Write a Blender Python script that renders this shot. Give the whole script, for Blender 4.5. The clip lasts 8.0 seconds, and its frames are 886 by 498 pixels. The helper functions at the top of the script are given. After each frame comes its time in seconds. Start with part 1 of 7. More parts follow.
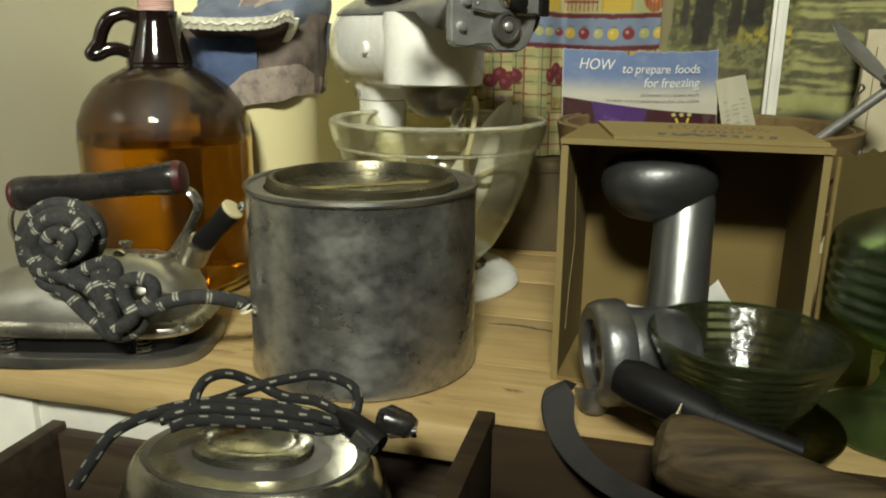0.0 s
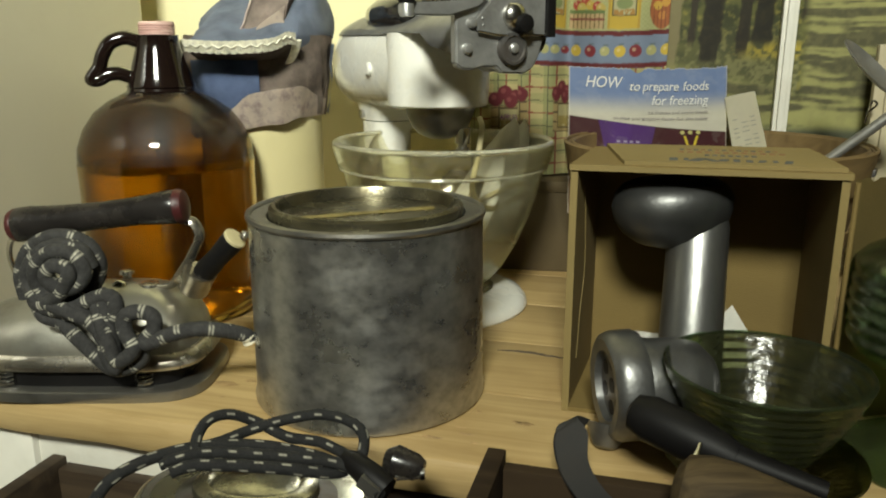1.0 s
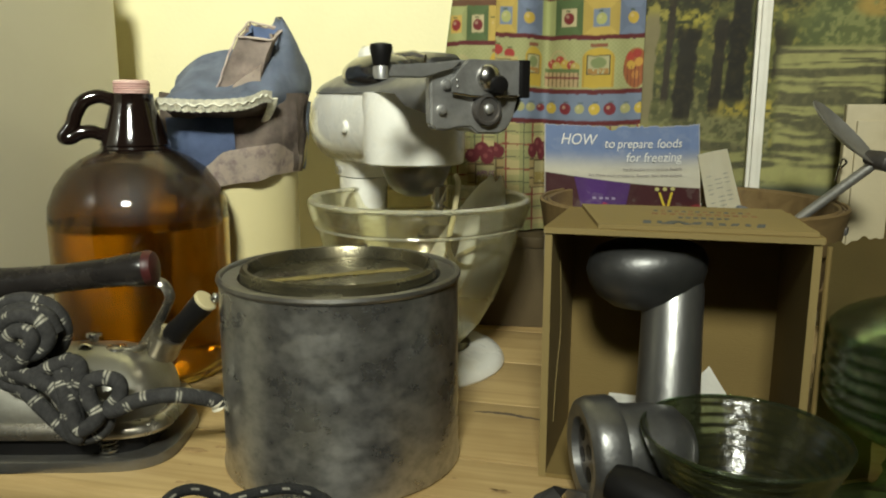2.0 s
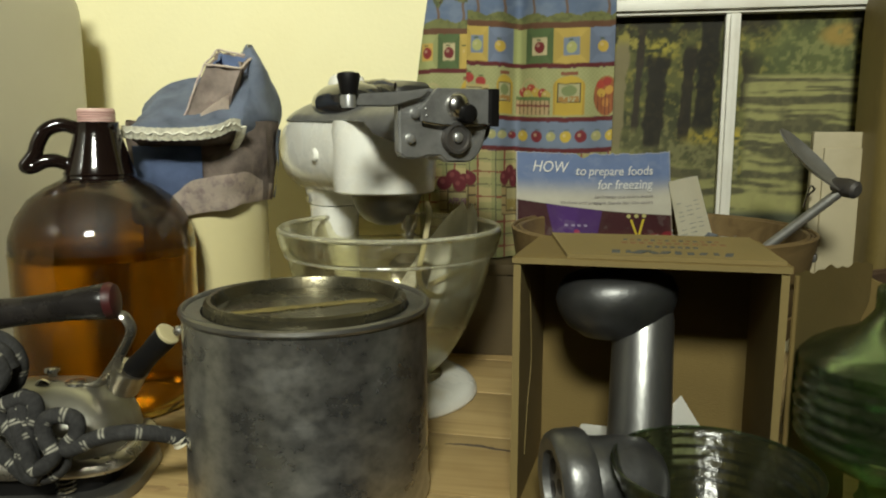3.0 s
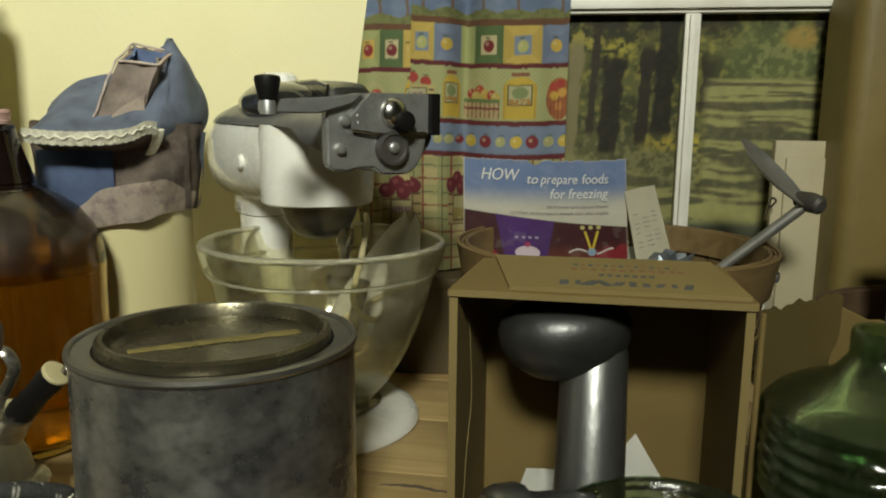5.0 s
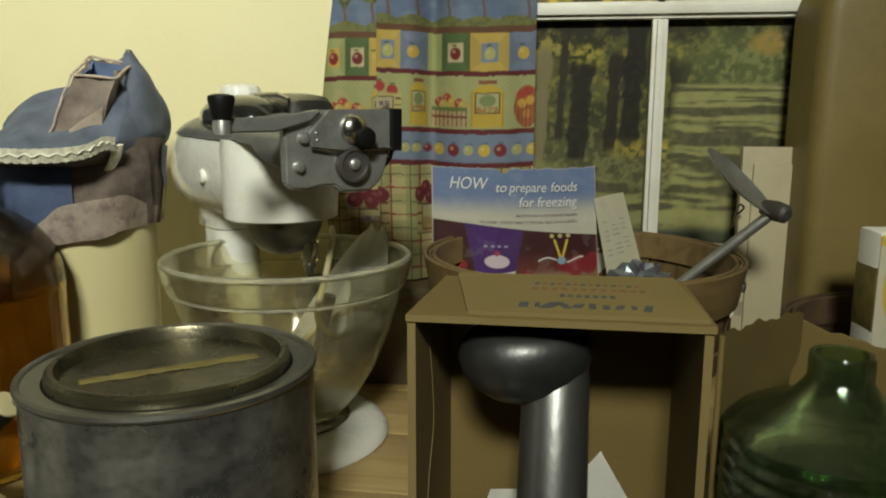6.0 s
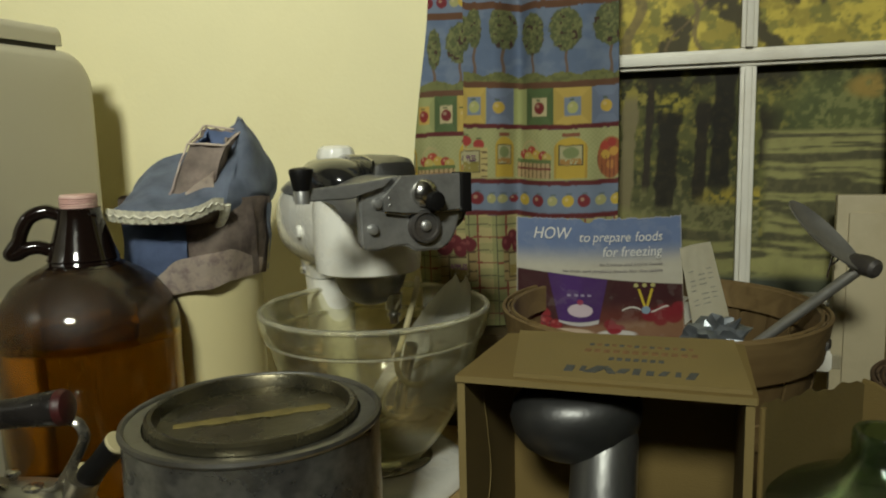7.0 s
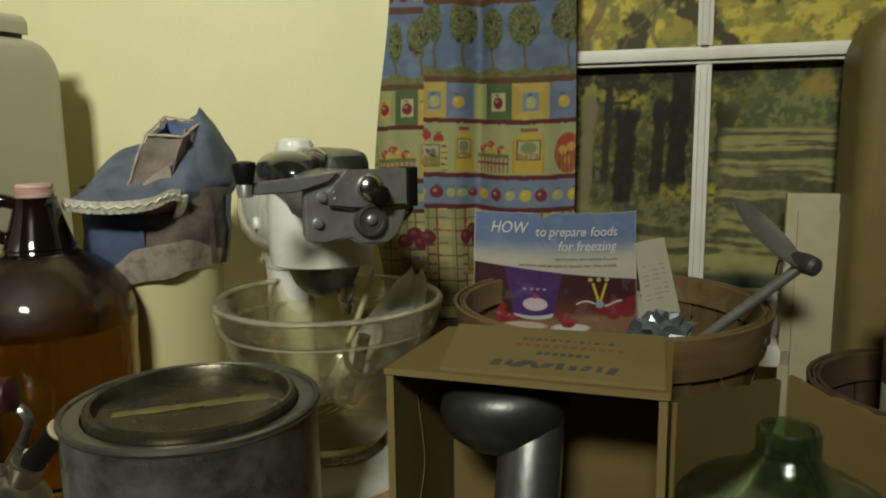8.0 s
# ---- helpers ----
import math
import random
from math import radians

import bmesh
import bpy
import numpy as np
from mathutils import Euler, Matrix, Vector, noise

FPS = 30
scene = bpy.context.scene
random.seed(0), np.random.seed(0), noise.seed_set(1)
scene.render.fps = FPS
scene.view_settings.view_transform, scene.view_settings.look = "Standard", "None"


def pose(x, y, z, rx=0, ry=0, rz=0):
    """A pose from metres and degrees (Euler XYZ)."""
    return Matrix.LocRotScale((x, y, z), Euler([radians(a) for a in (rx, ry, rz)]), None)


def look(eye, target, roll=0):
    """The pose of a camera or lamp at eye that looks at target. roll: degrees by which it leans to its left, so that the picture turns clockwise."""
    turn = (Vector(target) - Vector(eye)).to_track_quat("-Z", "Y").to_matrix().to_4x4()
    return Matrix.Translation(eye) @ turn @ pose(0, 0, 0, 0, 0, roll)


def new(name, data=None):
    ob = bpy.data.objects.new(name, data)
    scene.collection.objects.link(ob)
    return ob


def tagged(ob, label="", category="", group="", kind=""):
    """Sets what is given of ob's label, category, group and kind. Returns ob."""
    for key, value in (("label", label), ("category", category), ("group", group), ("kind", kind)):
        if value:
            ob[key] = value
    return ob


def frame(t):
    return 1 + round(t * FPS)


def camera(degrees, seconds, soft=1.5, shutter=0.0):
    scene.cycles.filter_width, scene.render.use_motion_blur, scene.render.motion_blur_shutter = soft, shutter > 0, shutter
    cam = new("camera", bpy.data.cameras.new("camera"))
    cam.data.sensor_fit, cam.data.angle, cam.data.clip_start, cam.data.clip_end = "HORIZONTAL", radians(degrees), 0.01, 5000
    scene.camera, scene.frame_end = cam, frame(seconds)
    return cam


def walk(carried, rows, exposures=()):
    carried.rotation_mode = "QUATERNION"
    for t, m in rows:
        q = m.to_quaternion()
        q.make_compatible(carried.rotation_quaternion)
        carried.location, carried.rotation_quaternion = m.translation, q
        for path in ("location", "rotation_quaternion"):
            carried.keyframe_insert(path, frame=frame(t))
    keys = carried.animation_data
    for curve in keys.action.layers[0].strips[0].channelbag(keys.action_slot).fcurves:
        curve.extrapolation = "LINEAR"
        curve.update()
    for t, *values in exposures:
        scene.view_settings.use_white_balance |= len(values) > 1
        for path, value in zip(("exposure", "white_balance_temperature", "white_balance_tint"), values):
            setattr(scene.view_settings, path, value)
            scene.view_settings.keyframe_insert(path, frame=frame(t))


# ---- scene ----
cam = camera(60.6, 8.0, 2.0)
METRES, EYE, TILT, LEAN, TURN = 0.25, 1.0, 0.0, 0.0, 0.0
ROWS = [
    (0.0, 0.0, 0.0, 0.0, 0.14, -15.12, -0.5),
    (0.5, -0.0149, 0.0308, 0.022, 0.31, -14.83, -0.22),
    (1.0, -0.0053, 0.0616, 0.0385, 0.37, -14.42, 0.12),
    (1.5, 0.0083, 0.0932, 0.06, -0.03, -13.2, 0.25),
    (2.0, 0.013, 0.0914, 0.0767, -1.05, -10.95, -0.08),
    (3.5, 0.0815, 0.1397, 0.0891, -3.35, -9.03, 0.13),
    (4.0, 0.1231, 0.1685, 0.0952, -4.08, -9.02, 0.1),
    (5.5, 0.1306, 0.3962, 0.1676, -6.38, -10.21, -0.56),
    (6.0, 0.1893, 0.3795, 0.2041, -6.95, -10.34, -0.12),
    (6.5, 0.2728, 0.3131, 0.2742, -0.56, -9.28, 1.32),
    (7.0, 0.3728, 0.2743, 0.3133, 2.88, -8.3, 1.43),
    (7.5, 0.4673, 0.2496, 0.3351, 2.95, -8.18, 0.81),
    (8.0, 0.5297, 0.2494, 0.3303, 2.68, -9.12, 0.73),
]
EXPOSURES = [(0.0, -0.02), (2.0, -0.16), (3.5, -0.48), (5.5, -0.56), (6.0, -0.60), (6.8, -0.88), (8.0, -1.02)]
walk(cam, [(t, pose(0, 0, EYE, TILT, LEAN, TURN) @ pose(METRES * x, METRES * y, METRES * z, 90 + pitch, roll, yaw)) for t, x, y, z, yaw, pitch, roll in ROWS], EXPOSURES)

# ---- light ----
world = bpy.data.worlds.new("room_world")
scene.world = world
world.use_nodes = True
world.node_tree.nodes["Background"].inputs["Color"].default_value = (0.9, 0.85, 0.7, 1)
world.node_tree.nodes["Background"].inputs["Strength"].default_value = 0.004


LAMP = look((-0.20, -1.02, 2.08), (-0.30, 1.0, 1.44))  # a strip light hung behind the walk, aimed above the table to dim it


def strip_light(name, m, length, width, watts, colour):
    data = bpy.data.lights.new(name, "AREA")
    data.shape, data.size, data.size_y, data.energy, data.color = "RECTANGLE", length, width, watts, colour
    data.spread = radians(92)  # cone narrowed so the near table stays dim, in place of a bystander's shadow
    ob = new(name, data)
    ob.matrix_world = m
    return ob


strip_light("strip_light_glow", LAMP, 0.36, 0.22, 20.6, (0.97, 1.0, 0.86))

# ---- helpers ----
TOP = 0.772  # height of the table top
ROOM = pose(0, 0, 0, 0, 0, -15)  # the wall and table stand 15 degrees askew to the walk
IDENT = Matrix.Identity(4)


def rgb(c):
    return (c[0], c[1], c[2], 1.0)


def surface(name, base, rough=0.6, metal=0.0, vary=0.12, scale=30.0, fine=300.0, bump=0.15, tint=None, stain=0.0, stain_scale=8.0,
            stretch=(1, 1, 1), glass=0.0, ior=1.45, coat=0.0, rough_vary=0.08, painted=False, sheen=0.0):
    """A node material with grain and stains at two scales. painted: the colour comes from the mesh's own print."""
    m = bpy.data.materials.new(name)
    m.use_nodes = True
    nt = m.node_tree
    L = nt.links.new
    bsdf = nt.nodes["Principled BSDF"]
    co = nt.nodes.new("ShaderNodeTexCoord")
    mp = nt.nodes.new("ShaderNodeMapping")
    mp.inputs["Scale"].default_value = stretch
    L(co.outputs["Object"], mp.inputs["Vector"])
    n1 = nt.nodes.new("ShaderNodeTexNoise")
    n1.inputs["Scale"].default_value, n1.inputs["Detail"].default_value = scale, 6
    n2 = nt.nodes.new("ShaderNodeTexNoise")
    n2.inputs["Scale"].default_value, n2.inputs["Detail"].default_value = fine, 3
    n3 = nt.nodes.new("ShaderNodeTexNoise")
    n3.inputs["Scale"].default_value, n3.inputs["Detail"].default_value, n3.inputs["Roughness"].default_value = stain_scale, 8, 0.65
    for n in (n1, n2, n3):
        L(mp.outputs["Vector"], n.inputs["Vector"])
    if painted:
        at = nt.nodes.new("ShaderNodeVertexColor")
        at.layer_name = "print"
        col = at.outputs["Color"]
    else:
        rg = nt.nodes.new("ShaderNodeRGB")
        rg.outputs[0].default_value = rgb(base)
        col = rg.outputs[0]
    hs = nt.nodes.new("ShaderNodeHueSaturation")
    mr = nt.nodes.new("ShaderNodeMapRange")
    mr.inputs["From Min"].default_value, mr.inputs["From Max"].default_value = 0.3, 0.7
    mr.inputs["To Min"].default_value, mr.inputs["To Max"].default_value = 1 - vary, 1 + vary
    L(n1.outputs["Fac"], mr.inputs["Value"])
    L(mr.outputs["Result"], hs.inputs["Value"])
    L(col, hs.inputs["Color"])
    out = hs.outputs["Color"]
    if stain:
        mx = nt.nodes.new("ShaderNodeMix")
        mx.data_type = "RGBA"
        ms = nt.nodes.new("ShaderNodeMapRange")
        ms.inputs["From Min"].default_value, ms.inputs["From Max"].default_value = 0.48, 0.68
        ms.inputs["To Max"].default_value = stain
        L(n3.outputs["Fac"], ms.inputs["Value"])
        L(ms.outputs["Result"], mx.inputs["Factor"])
        L(out, mx.inputs["A"])
        mx.inputs["B"].default_value = rgb(tint or base)
        out = mx.outputs["Result"]
    L(out, bsdf.inputs["Base Color"])
    rr = nt.nodes.new("ShaderNodeMapRange")
    rr.inputs["From Min"].default_value, rr.inputs["From Max"].default_value = 0.3, 0.7
    rr.inputs["To Min"].default_value, rr.inputs["To Max"].default_value = max(rough - rough_vary, 0.0), min(rough + rough_vary, 1)
    L(n3.outputs["Fac"], rr.inputs["Value"])
    L(rr.outputs["Result"], bsdf.inputs["Roughness"])
    bsdf.inputs["Metallic"].default_value = metal
    bsdf.inputs["IOR"].default_value = ior
    bsdf.inputs["Transmission Weight"].default_value = glass
    bsdf.inputs["Coat Weight"].default_value = coat
    bsdf.inputs["Sheen Weight"].default_value = sheen
    if bump:
        bp = nt.nodes.new("ShaderNodeBump")
        bp.inputs["Strength"].default_value, bp.inputs["Distance"].default_value = bump, 0.001
        L(n2.outputs["Fac"], bp.inputs["Height"])
        L(bp.outputs["Normal"], bsdf.inputs["Normal"])
    return m


def wood(name, light, dark, rough=0.55, grain=18.0, axis=0, coat=0.0, ior=1.45):
    """Wood with grain along one axis of the object and darker streaks."""
    stretch = [grain * 2.2] * 3
    stretch[axis] = grain * 0.16
    m = bpy.data.materials.new(name)
    m.use_nodes = True
    nt = m.node_tree
    L = nt.links.new
    bsdf = nt.nodes["Principled BSDF"]
    co = nt.nodes.new("ShaderNodeTexCoord")
    mp = nt.nodes.new("ShaderNodeMapping")
    mp.inputs["Scale"].default_value = stretch
    L(co.outputs["Object"], mp.inputs["Vector"])
    n1 = nt.nodes.new("ShaderNodeTexNoise")
    n1.inputs["Scale"].default_value, n1.inputs["Detail"].default_value, n1.inputs["Distortion"].default_value = 1.6, 8, 1.2
    n2 = nt.nodes.new("ShaderNodeTexNoise")
    n2.inputs["Scale"].default_value, n2.inputs["Detail"].default_value = 9, 4
    n3 = nt.nodes.new("ShaderNodeTexNoise")
    n3.inputs["Scale"].default_value, n3.inputs["Detail"].default_value = 7, 6
    L(mp.outputs["Vector"], n1.inputs["Vector"])
    L(mp.outputs["Vector"], n2.inputs["Vector"])
    L(co.outputs["Object"], n3.inputs["Vector"])
    ramp = nt.nodes.new("ShaderNodeValToRGB")
    ramp.color_ramp.elements[0].position, ramp.color_ramp.elements[0].color = 0.32, rgb(dark)
    ramp.color_ramp.elements[1].position, ramp.color_ramp.elements[1].color = 0.62, rgb(light)
    L(n1.outputs["Fac"], ramp.inputs["Fac"])
    mx = nt.nodes.new("ShaderNodeMix")
    mx.data_type, mx.blend_type = "RGBA", "MULTIPLY"
    ms = nt.nodes.new("ShaderNodeMapRange")
    ms.inputs["From Min"].default_value, ms.inputs["From Max"].default_value, ms.inputs["To Max"].default_value = 0.5, 0.75, 0.6
    L(n3.outputs["Fac"], ms.inputs["Value"])
    L(ms.outputs["Result"], mx.inputs["Factor"])
    L(ramp.outputs["Color"], mx.inputs["A"])
    mx.inputs["B"].default_value = (0.55, 0.45, 0.33, 1)
    L(mx.outputs["Result"], bsdf.inputs["Base Color"])
    bsdf.inputs["Roughness"].default_value = rough
    bsdf.inputs["IOR"].default_value = ior
    bsdf.inputs["Coat Weight"].default_value = coat
    bp = nt.nodes.new("ShaderNodeBump")
    bp.inputs["Strength"].default_value, bp.inputs["Distance"].default_value = 0.2, 0.001
    L(n2.outputs["Fac"], bp.inputs["Height"])
    L(bp.outputs["Normal"], bsdf.inputs["Normal"])
    return m


